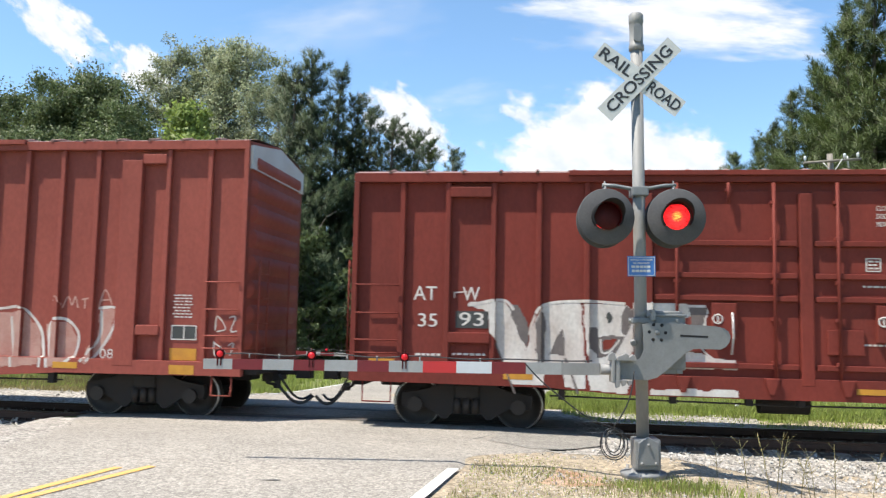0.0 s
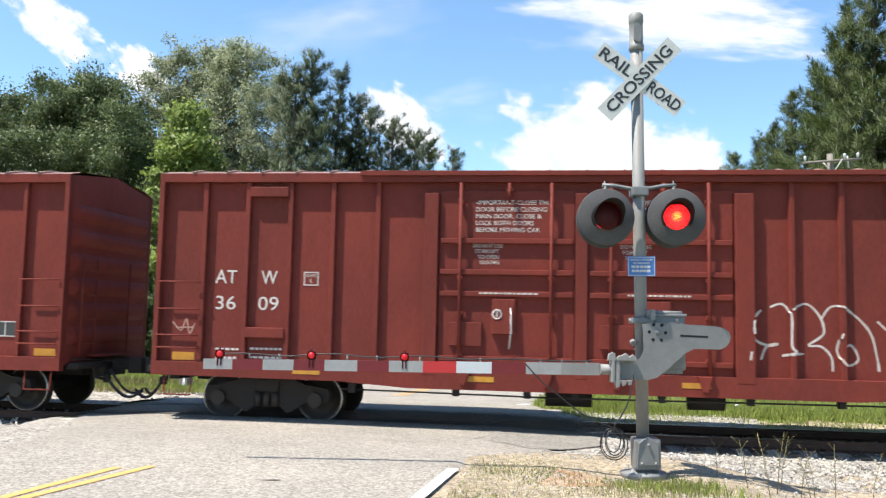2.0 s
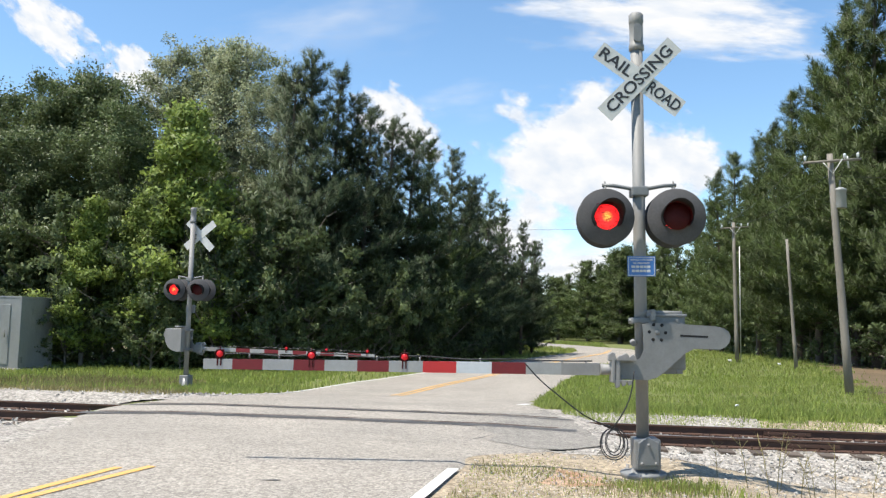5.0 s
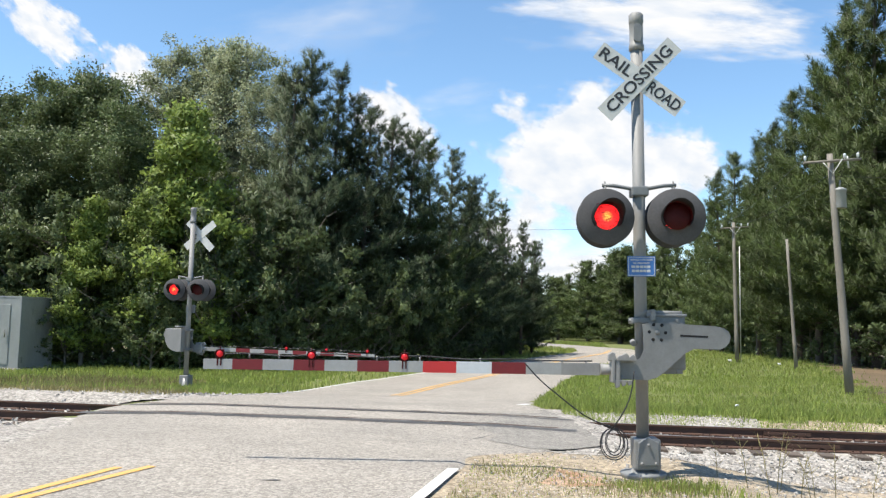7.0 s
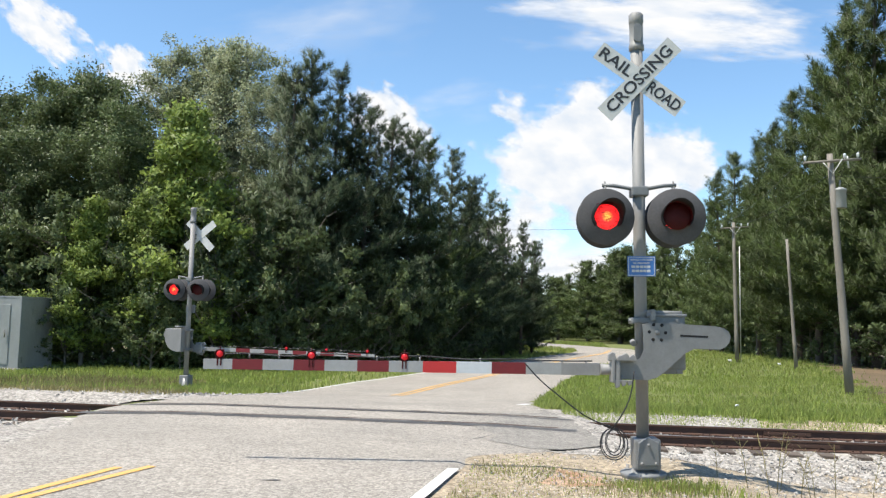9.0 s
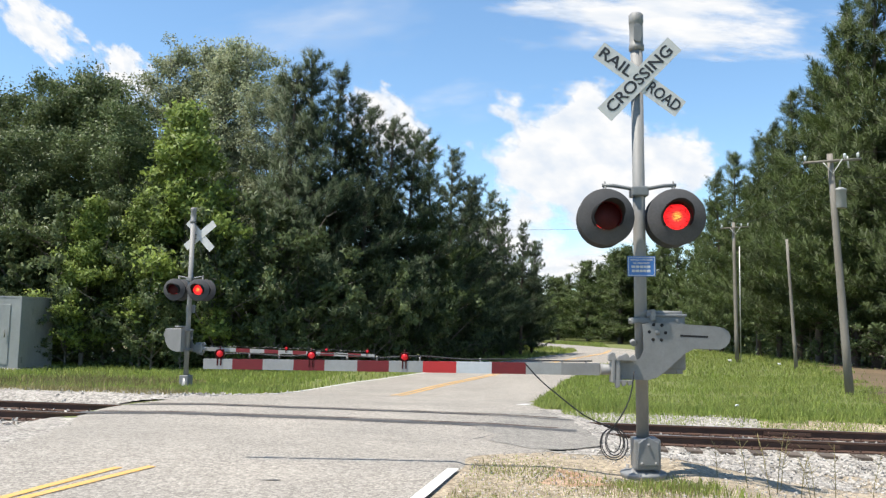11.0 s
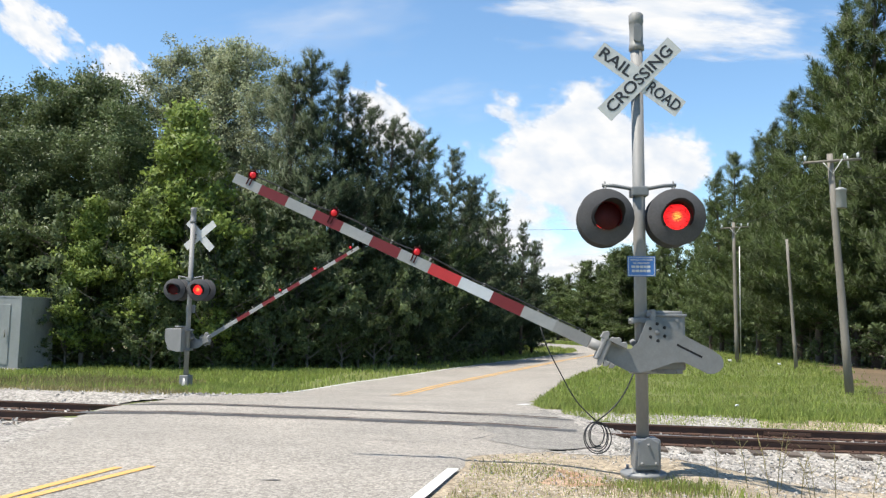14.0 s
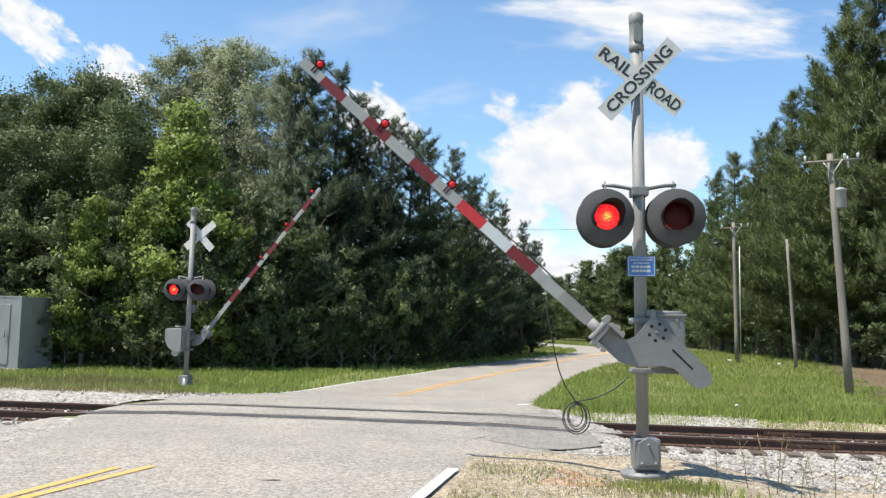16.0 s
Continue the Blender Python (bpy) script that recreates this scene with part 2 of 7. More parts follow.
M = dict(
    oxide=material("oxide_red_paint", (0.186, 0.036, 0.026), 0.6, 0, (0.110, 0.027, 0.021), 0.8, 0.85, 0.12, 22, 0.75, 2.0, spec=0.12, each=0.05, stretch=(1, 1, 0.45)),
    oxide_pale=material("faded_oxide_paint", (0.265, 0.068, 0.050), 0.62, 0, (0.185, 0.046, 0.035), 0.8, 0.75, 0.12, 22, 0.6, 2.4, spec=0.15, each=0.04, stretch=(1, 1, 0.5)),
    roof_red=material("dusty_red_roof", (0.20, 0.085, 0.065), 0.6, 0, (0.27, 0.20, 0.17), 2.0, 0.7, 0.15, 30, 0.1),
    clay=material("red_clay_soil", (0.31, 0.175, 0.10), 0.95, 0, (0.36, 0.29, 0.21), 3.5, 0.95, 0.25, 40, 0.5, spec=0.2),
    galvanized=material("galvanised_roof", (0.50, 0.50, 0.49), 0.5, 0.3, (0.38, 0.36, 0.34), 1.2, 0.8, 0.1, 30, 0.1),
    underframe=material("brake_dust_steel", (0.012, 0.010, 0.009), 0.8, 0.1, (0.026, 0.019, 0.015), 4, 0.8, 0.2, 40, 0.2),
    wheel=material("wheel_steel", (0.018, 0.015, 0.013), 0.6, 0.3, (0.036, 0.026, 0.020), 5, 0.8, 0.15, 50, 0.12),
    tread=plain("polished_tread", (0.42, 0.40, 0.38), 0.28, 0.9),
    white=material("white_stencil", (0.62, 0.60, 0.56), 0.7, 0, (0.40, 0.34, 0.30), 6, 0.7, 0.12, 60, 0.0),
    graffiti_white=material("sprayed_white", (0.60, 0.58, 0.54), 0.6, 0, (0.36, 0.28, 0.24), 2.2, 0.75, 0.16, 30, 0.75, 2.0, spec=0.15, stretch=(1, 1, 0.45)),
    graffiti_pink=material("sprayed_thin_white", (0.42, 0.25, 0.20), 0.6, 0, (0.29, 0.11, 0.085), 3, 0.8, 0.14, 40, 0.0),
    graffiti_black=material("sprayed_black", (0.022, 0.024, 0.024), 0.55, 0, (0.06, 0.06, 0.055), 2, 0.7, 0.15, 30, 0.0),
    graffiti_grey=material("sprayed_grey", (0.115, 0.100, 0.095), 0.6, 0, (0.16, 0.13, 0.12), 3, 0.7, 0.15, 30, 0.75, 2.0, spec=0.15, stretch=(1, 1, 0.45)),
    graffiti_green=material("sprayed_pale_green", (0.36, 0.40, 0.26), 0.6, 0, (0.20, 0.24, 0.15), 1.6, 0.8, 0.15, 30, 0.0),
    reflector=material("yellow_reflector", (0.50, 0.24, 0.018), 0.5, 0, (0.28, 0.11, 0.018), 6, 0.6, 0.1, 60, 0.0),
    aluminium=material("weathered_aluminium", (0.235, 0.230, 0.220), 0.6, 0.0, (0.155, 0.150, 0.142), 3, 0.7, 0.06, 40, 0.06, stretch=(1, 1, 0.4)),
    cast=material("grey_cast_paint", (0.195, 0.198, 0.196), 0.52, 0.1, (0.135, 0.134, 0.13), 5, 0.7, 0.08, 50, 0.10),
    black=material("matt_black_paint", (0.016, 0.016, 0.017), 0.7, 0, (0.026, 0.025, 0.025), 4, 0.7, 0.12, 40, 0.06, spec=0.12),
    board=material("sun_faded_black_paint", (0.092, 0.090, 0.092), 0.9, 0, (0.070, 0.068, 0.068), 6, 0.7, 0.10, 40, 0.05, spec=0.0),
    dark_lens=material("unlit_red_lens", (0.060, 0.006, 0.007), 0.45, 0, (0.028, 0.004, 0.005), 8, 0.6, 0.1, 90, 0.15, spec=0.15),
    sign_white=material("white_sign_face", (0.52, 0.52, 0.50), 0.5, 0, (0.42, 0.42, 0.40), 5, 0.6, 0.04, 50, 0.0),
    sign_black=plain("black_letter", (0.025, 0.025, 0.027), 0.5),
    sign_blue=material("blue_sign_face", (0.035, 0.13, 0.38), 0.4, 0, (0.05, 0.16, 0.40), 8, 0.5, 0.04, 60, 0.0),
    arm_red=material("red_reflective_sheet", (0.155, 0.007, 0.011), 0.5, 0, (0.105, 0.007, 0.010), 6, 0.6, 0.06, 60, 0.0),
    # this and the bluish white below hold the sheeting's reflected light as colour
    arm_bright=material("shining_red_sheet", (0.46, 0.022, 0.024), 0.38, 0, (0.38, 0.022, 0.024), 6, 0.5, 0.05, 60, 0.0),
    arm_white=material("worn_white_sheet", (0.31, 0.31, 0.30), 0.5, 0, (0.22, 0.22, 0.212), 5, 0.7, 0.06, 60, 0.0),
    arm_shine_white=material("shining_white_sheet", (0.53, 0.55, 0.57), 0.45, 0, (0.45, 0.47, 0.47), 5, 0.6, 0.04, 60, 0.0),
    cable=plain("black_cable", (0.016, 0.016, 0.017), 0.5),
    asphalt=material("old_asphalt", (0.305, 0.275, 0.236), 0.88, 0, (0.215, 0.198, 0.174), 0.5, 0.85, 0.30, 55, 0.5, spec=0.2),
    patch=material("newer_asphalt", (0.240, 0.222, 0.196), 0.9, 0, (0.165, 0.155, 0.138), 1.3, 0.85, 0.3, 55, 0.5, spec=0.2),
    seal=material("tar_filled_joint", (0.045, 0.043, 0.042), 0.7, 0, (0.10, 0.095, 0.09), 6, 0.8, 0.2, 60, 0.2),
    line_yellow=material("worn_yellow_line", (0.64, 0.33, 0.045), 0.8, 0, (0.38, 0.28, 0.16), 9, 0.85, 0.2, 60, 0.2),
    line_white=material("worn_white_line", (0.58, 0.58, 0.55), 0.8, 0, (0.36, 0.35, 0.33), 8, 0.85, 0.16, 70, 0.1),
    soil=material("sandy_soil", (0.36, 0.295, 0.215), 0.95, 0, (0.20, 0.165, 0.11), 1.6, 0.8, 0.22, 26, 0.5, spec=0.2),
    litter=material("grassy_earth", (0.115, 0.140, 0.042), 0.95, 0, (0.155, 0.150, 0.065), 0.25, 0.8, 0.25, 14, 0.5, spec=0.15),
    needles=material("pine_straw", (0.15, 0.105, 0.066), 0.95, 0, (0.085, 0.070, 0.042), 0.8, 0.8, 0.3, 18, 0.5, spec=0.15),
    ballast=material("limestone_ballast", (0.33, 0.305, 0.27), 0.9, 0, (0.21, 0.19, 0.165), 1.2, 0.7, 0.25, 22, 0.5, spec=0.25),
    stone=material("ballast_stone", (0.38, 0.355, 0.32), 0.9, 0, (0.26, 0.24, 0.21), 2.0, 0.7, 0.2, 40, 0.3, island=0.45, spec=0.25),
    rust=material("rusty_rail", (0.085, 0.042, 0.026), 0.75, 0.15, (0.055, 0.032, 0.024), 5, 0.8, 0.15, 60, 0.2),
    rail_top=plain("worn_rail_head", (0.36, 0.33, 0.30), 0.35, 0.85),
    tie=material("creosoted_timber", (0.060, 0.045, 0.034), 0.9, 0, (0.115, 0.090, 0.070), 2.5, 0.8, 0.25, 30, 0.5, each=0.3, stretch=(1, 0.3, 1)),
    pole=material("weathered_pole", (0.215, 0.195, 0.165), 0.85, 0, (0.145, 0.125, 0.102), 2.5, 0.8, 0.15, 30, 0.3, stretch=(1, 1, 0.12)),
    grey_paint=material("grey_cabinet_paint", (0.31, 0.312, 0.300), 0.45, 0.15, (0.20, 0.204, 0.198), 1.1, 0.85, 0.10, 9, 0.08, stretch=(1, 1, 0.5)),
    porcelain=plain("glazed_insulator", (0.55, 0.56, 0.57), 0.25),
    bark=material("pine_bark", (0.095, 0.070, 0.055), 0.9, 0, (0.050, 0.040, 0.033), 3, 0.8, 0.25, 18, 0.7, stretch=(1, 1, 0.3)),
    grey_bark=material("grey_bark", (0.17, 0.15, 0.125), 0.9, 0, (0.085, 0.074, 0.062), 3, 0.8, 0.2, 18, 0.5, stretch=(1, 1, 0.3)),
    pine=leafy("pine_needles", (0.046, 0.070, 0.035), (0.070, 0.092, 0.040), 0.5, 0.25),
    # pine needles again, yellower, with the sunlight on them put into the colour
    pine_lit=leafy("sunlit_pine_needles", (0.066, 0.092, 0.022), (0.038, 0.058, 0.016), 0.5, 0.25),
    leaf=leafy("oak_leaves", (0.082, 0.115, 0.042), (0.120, 0.148, 0.062), 0.5, 0.35),
    leaf_pale=leafy("willow_leaves", (0.31, 0.33, 0.205), (0.19, 0.22, 0.11), 0.45, 0.4),
    leaf_bright=leafy("sweetgum_leaves", (0.245, 0.310, 0.072), (0.165, 0.225, 0.055), 0.5, 0.45),
    grass=leafy("meadow_grass", (0.240, 0.315, 0.062), (0.275, 0.290, 0.095), 0.6, 0.42),
    dry_grass=leafy("dry_grass", (0.30, 0.25, 0.12), (0.20, 0.19, 0.07), 0.7, 0.3),
)

pebbly(M["ballast"], 0.055, 0.45, 0.9)
pebbly(M["asphalt"], 0.030, 0.32, 0.4)
pebbly(M["patch"], 0.030, 0.32, 0.4)
pebbly(M["soil"], 0.04, 0.36, 0.8)
pebbly(M["clay"], 0.04, 0.3, 0.8)


def lens_material():
    """A lit lamp: rings of small lights, hottest in the middle."""
    m = bpy.data.materials.new("lit_red_lens")
    m.use_nodes = True
    nt, L = m.node_tree.nodes, m.node_tree.links
    b = nt["Principled BSDF"]
    b.inputs["Base Color"].default_value = (0.25, 0.01, 0.01, 1)
    tc = nt.new("ShaderNodeTexCoord")
    ln = nt.new("ShaderNodeVectorMath")
    ln.operation = "LENGTH"
    L.new(tc.outputs["Object"], ln.inputs[0])
    ramp = nt.new("ShaderNodeValToRGB")
    e = ramp.color_ramp.elements
    e[0].position, e[0].color = 0.0, (1.0, 0.86, 0.35, 1)
    e[1].position, e[1].color = 0.26, (1.0, 0.016, 0.022, 1)
    e.new(0.075).color = (1.0, 0.45, 0.07, 1)
    e.new(0.125).color = (1.0, 0.03, 0.03, 1)
    sc = nt.new("ShaderNodeMath")
    sc.operation = "MULTIPLY"
    sc.inputs[1].default_value = 1.6
    L.new(ln.outputs["Value"], sc.inputs[0])
    L.new(sc.outputs[0], ramp.inputs["Fac"])
    vor = nt.new("ShaderNodeTexVoronoi")
    vor.inputs["Scale"].default_value = 68
    L.new(tc.outputs["Object"], vor.inputs["Vector"])
    mr = nt.new("ShaderNodeMapRange")
    mr.inputs["From Max"].default_value = 0.7
    mr.inputs["To Min"].default_value, mr.inputs["To Max"].default_value = 1.9, 0.25
    L.new(vor.outputs["Distance"], mr.inputs["Value"])
    L.new(ramp.outputs["Color"], b.inputs["Emission Color"])
    L.new(mr.outputs["Result"], b.inputs["Emission Strength"])
    return m


M["lit"] = lens_material()
M["lamp_red"] = plain("small_red_lamp", (0.45, 0.008, 0.012), 0.3, 0, 0.22)


def cloud_material(seed, cover, thin):
    """A bank of cloud that glows by itself: torn edges, brighter billows painted in, clear sky between."""
    m = bpy.data.materials.new("cloud")
    m.use_nodes = True
    nt, L = m.node_tree.nodes, m.node_tree.links
    nt.remove(nt["Principled BSDF"])
    tc = nt.new("ShaderNodeTexCoord")
    ln = nt.new("ShaderNodeVectorMath")
    ln.operation = "LENGTH"
    L.new(tc.outputs["Object"], ln.inputs[0])
    n = nt.new("ShaderNodeTexNoise")
    n.noise_dimensions = "4D"
    n.inputs["W"].default_value, n.inputs["Scale"].default_value, n.inputs["Detail"].default_value, n.inputs["Roughness"].default_value = seed, 2.6, 9, 0.56
    L.new(tc.outputs["Object"], n.inputs["Vector"])
    add = nt.new("ShaderNodeMath")
    add.operation = "MULTIPLY_ADD"
    add.inputs[1].default_value, add.inputs[2].default_value = 1.7, cover - 0.85
    L.new(n.outputs["Fac"], add.inputs[0])
    sub = nt.new("ShaderNodeMath")
    sub.operation = "SUBTRACT"
    L.new(add.outputs[0], sub.inputs[0])
    L.new(ln.outputs["Value"], sub.inputs[1])
    a = nt.new("ShaderNodeMapRange")
    a.interpolation_type = "SMOOTHSTEP"
    a.inputs["From Min"].default_value, a.inputs["From Max"].default_value = 0.0, thin
    L.new(sub.outputs[0], a.inputs["Value"])
    # sunlit and shaded billows painted as white and pale blue
    shade = nt.new("ShaderNodeValToRGB")
    e = shade.color_ramp.elements
    e[0].position, e[0].color = 0.3, (0.74, 0.82, 0.93, 1)
    e[1].position, e[1].color = 0.58, (1.0, 1.0, 1.0, 1)
    n2 = nt.new("ShaderNodeTexNoise")
    n2.inputs["Scale"].default_value, n2.inputs["Detail"].default_value = 3.4, 6
    L.new(tc.outputs["Object"], n2.inputs["Vector"])
    L.new(n2.outputs["Fac"], shade.inputs["Fac"])
    em = nt.new("ShaderNodeEmission")
    em.inputs["Strength"].default_value = 0.60
    L.new(shade.outputs["Color"], em.inputs["Color"])
    tr = nt.new("ShaderNodeBsdfTransparent")
    mix = nt.new("ShaderNodeMixShader")
    L.new(a.outputs["Result"], mix.inputs["Fac"])
    L.new(tr.outputs["BSDF"], mix.inputs[1])
    L.new(em.outputs["Emission"], mix.inputs[2])
    L.new(mix.outputs["Shader"], nt["Material Output"].inputs["Surface"])
    return m


# ---- sky: banks of cloud far behind everything, drifting slowly ----
CAM_M = look(EYE, AIM, 1.2207)
FOCUS, FAR = 1441.2, 2600.0


def far_pose(px, py, turn=0.0, far=FAR):
    return CAM_M @ Matrix.Translation(((px - 784) / FOCUS * far, -(py - 441) / FOCUS * far, -far)) @ pose(0, 0, 0, 0, 0, turn)


CLOUDS = []


def cloud(px, py, half_w, half_h, turn, seed, cover, thin, drift, far):
    me = mesh_of("cloud_bank", [(-1.7, -1.7, 0), (1.7, -1.7, 0), (1.7, 1.7, 0), (-1.7, 1.7, 0)], [(0, 1, 2, 3)], cloud_material(seed, cover, thin))
    ob = new("cloud_bank", me)
    ob.scale = (half_w / FOCUS * far, half_h / FOCUS * far, 1)
    tagged(ob, "glowing sheet of white cloud, its sunlight painted in, drifting far off", "cloud", kind="structure")
    CLOUDS.append((ob, px, py, turn, drift, far))
    return ob


cloud(102, 50, 150, 70, -38, 3.1, 0.70, 0.34, -50, 2600)
cloud(256, 132, 105, 66, -42, 8.4, 0.72, 0.34, -46, 2610)
cloud(716, 216, 130, 75, -36, 1.7, 0.76, 0.34, -42, 2620)
cloud(1085, 290, 235, 150, -12, 5.3, 0.92, 0.28, -30, 2630)
cloud(930, 420, 170, 120, 0, 6.1, 0.74, 0.5, -30, 2640)
cloud(1210, 30, 400, 95, -4, 9.9, 0.78, 0.55, -36, 2650)
cloud(1060, 470, 260, 60, 0, 2.2, 0.8, 0.6, -24, 2660)
# two thin glowing veils that whiten the sky as haze does
cloud(560, 60, 520, 150, 6, 4.6, 0.55, 1.7, -30, 2670)
cloud(820, 180, 330, 90, 8, 7.7, 0.48, 1.7, -30, 2680)


# ---- ground ----
def sheet(name, ss, qs, zf, material_, label, category, keep=None):
    """A sheet over track coordinates, the heights from zf."""
    S, Q = np.meshgrid(ss, qs)
    Z = zf(S, Q)
    c, s = math.cos(radians(PSI)), math.sin(radians(PSI))
    X, Y = S * c + (Q + DC) * s, -S * s + (Q + DC) * c
    nx = len(ss)
    idx = np.arange(S.size).reshape(S.shape)
    f = np.stack([idx[:-1, :-1], idx[:-1, 1:], idx[1:, 1:], idx[1:, :-1]], -1).reshape(-1, 4)
    if keep is not None:
        mid = 0.25 * (S[:-1, :-1] + S[:-1, 1:] + S[1:, 1:] + S[1:, :-1]), 0.25 * (Q[:-1, :-1] + Q[:-1, 1:] + Q[1:, 1:] + Q[1:, :-1])
        f = f[keep(*mid).ravel()]
    me = mesh_of(name, np.stack([X, Y, Z], -1).reshape(-1, 3), f, material_, True)
    return tagged(new(name, me), label, category, kind="structure")


def spread(a, b, fine, far):
    """Even steps from a to b, then growing ones out to the horizon."""
    core = list(np.arange(a, b + 1e-6, fine))
    step, lo, hi = fine, [a], [b]
    while hi[-1] < far:
        step *= 1.35
        hi.append(hi[-1] + step)
        lo.append(lo[-1] - step)
    return np.array(lo[:0:-1] + core + hi[1:])


def lumps(S, Q, size, amp, seed=0.0):
    out = np.empty(S.size)
    for i, (a, b) in enumerate(zip(S.ravel(), Q.ravel())):
        out[i] = noise.noise((a * size + seed, b * size, seed))
    return out.reshape(S.shape) * amp


def earth(S, Q):
    near = (np.abs(S) < 30) & (Q < 30)
    return ground_z(S, Q) - 0.02 + np.where(near, lumps(S, Q, 0.9, 0.02), 0)


sheet("ground", spread(-30, 30, 0.5, 2500), spread(-16, 60, 0.5, 2500), earth, M["litter"], "grassy earth verge spreading to the woods", "ground")


def under_pines(s, q):
    """Metres past the line where the grass ends and the pines' straw begins, on the right of the field."""
    return s - 10.6 - 0.24 * (q - 10.5) + 0.7 * np.sin(np.asarray(q, float) * 1.3) * np.cos(np.asarray(s, float) * 0.9 + 1)


def patch(name, s0, s1, q0, q1, step, rise, material_, label, category, rough_edge=0.3, seed=1.0, also=None):
    """A piece of bare surface with an uneven rim, lying a little over the earth."""
    def zf(S, Q):
        return ground_z(S, Q) - 0.02 + lumps(S, Q, 0.9, 0.02) + 0.012 + rise

    def inside(S, Q):
        w = np.array([noise.noise((a * 0.8, b * 0.8, seed + 7)) for a, b in zip(S.ravel(), Q.ravel())]).reshape(S.shape) * rough_edge * 2
        return (S > s0 + 0.2 + w) & (S < s1 - 0.2 + w) & (Q > q0 + 0.2 + w) & (Q < q1 - 0.2 + w) & (road_gap(S, Q) > -0.3) & (True if also is None else also(S, Q))

    return sheet(name, np.arange(s0, s1, step), np.arange(q0, q1, step), zf, material_, label, category, inside)


patch("soil_patch", -2.5, 7.5, -9.5, -1.8, 0.09, 0.0, M["soil"], "pale sandy soil beside the asphalt", "ground", 0.4)
patch("gravel_apron", -26, -14.5, 1.3, 5.0, 0.12, 0.012, M["ballast"], "pale gravel shoulder along the far rail", "gravel", 0.4, 14.0)
patch("soil_patch", -26, -11.5, 2.4, 6.2, 0.12, 0.0, M["soil"], "bare sandy strip beside the far rail", "ground", 0.5, 4.0)
patch("gravel_apron", -15.5, -6.5, 1.3, 8.6, 0.12, 0.012, M["ballast"], "pale gravel round the far signal", "gravel", 0.5, 5.0)
patch("soil_patch", 1.0, 26, 1.7, 3.2, 0.12, -0.002, M["soil"], "sandy strip along the ballast shoulder", "ground", 0.4, 6.0)
patch("clay_patch", -0.25, 0.95, -6.6, -5.4, 0.05, 0.004, M["clay"], "reddish clay showing through the sandy verge", "ground", 0.35, 12.0)
patch("gravel_apron", -14, -5.5, -8.5, -1.2, 0.12, 0.012, M["ballast"], "pale gravel along the asphalt edge", "gravel", 0.3, 8.0)
patch("gravel_apron", -0.6, 4.5, -4.0, 3.4, 0.1, 0.006, M["ballast"], "grey gravel beside the crossing", "gravel", 0.35, 9.0)
patch("needle_litter", 8.5, 60, 9.5, 75, 0.5, 0.02, M["needles"], "brown pine straw under the pines", "ground", 0.3, 2.0, lambda S, Q: under_pines(S, Q) > -0.5)
patch("needle_litter", -50, -9.5, 20.5, 60, 0.8, 0.02, M["needles"], "brown leaf litter under the trees", "ground", 1.0, 3.0)


# ---- road ----
def road_points():
    """The centre line in plan, past the bend, with the edge offsets."""
    rows = [(q, s, l, r) for q, s, l, r in ROAD]
    far = [(q, s, 3.5, 3.5) for q, s in BEND[1:]]
    return rows, far


def make_road():
    near, far = road_points()
    qs = np.concatenate([np.arange(-110, -14, 4.0), np.arange(-14, 12, 0.2), np.arange(12, 57.2, 0.7)])
    q0, s0, l0, r0 = (np.array(c, float) for c in zip(*near))
    rows = []
    for q in qs:
        c, l, r = np.interp(q, q0, s0), np.interp(q, q0, l0), np.interp(q, q0, r0)
        jl, jr = (noise.noise((q * 1.3, k, 0.0)) * 0.12 for k in (3.0, 9.0))
        rows.append([(s, q) for s in np.linspace(c - l + jl, c + r + jr, 40)])
    pts = [BEND[0]] + [(q, s) for q, s, _, _ in far]
    fine = []
    for (qa, sa), (qb, sb) in zip(pts, pts[1:]):
        fine += [(qa + (qb - qa) * k / 5, sa + (sb - sa) * k / 5) for k in range(1, 6)]
    for i, (q, s) in enumerate(fine):
        qa, sa = fine[max(i - 2, 0)]
        qb, sb = fine[min(i + 2, len(fine) - 1)]
        d = Vector((sb - sa, qb - qa)).normalized()
        nrm = Vector((d.y, -d.x))
        rows.append([(s + nrm.x * o, q + nrm.y * o) for o in np.linspace(-3.5, 3.5, 40)])
    P = np.array(rows)
    S, Q = P[..., 0], P[..., 1]
    Z = road_z(S, Q) + lumps(S, Q, 0.35, 0.012)
    edge = np.minimum(np.arange(40), 39 - np.arange(40))
    Z = Z - np.where(edge == 0, 0.05, 0.0)
    c, s = math.cos(radians(PSI)), math.sin(radians(PSI))
    X, Y = S * c + (Q + DC) * s, -S * s + (Q + DC) * c
    idx = np.arange(S.size).reshape(S.shape)
    f = np.stack([idx[:-1, :-1], idx[:-1, 1:], idx[1:, 1:], idx[1:, :-1]], -1).reshape(-1, 4)
    me = mesh_of("road", np.stack([X, Y, Z], -1).reshape(-1, 3), f, M["asphalt"], True)
    return tagged(new("road", me), "sun-bleached grey asphalt country road crossing the track", "road", kind="structure")


ROAD_OB = make_road()


def dark_patch(S, Q):
    wave = 0.25 * np.sin(S * 2.1 + Q) + 0.2 * np.sin(Q * 3.3 + 1)
    return (road_gap(S, Q) < -0.04) & (S > -1.25 + wave + 0.22 * np.abs(Q + 1.2)) & (Q > -3.7) & (Q < 2.6)


sheet("asphalt_patch", np.arange(-2.2, 1.2, 0.06), np.arange(-4.0, 2.8, 0.06), lambda S, Q: road_z(S, Q) + lumps(S, Q, 0.35, 0.012) + 0.005, M["patch"], "darker newer asphalt laid at the crossing's edge", "road", dark_patch)


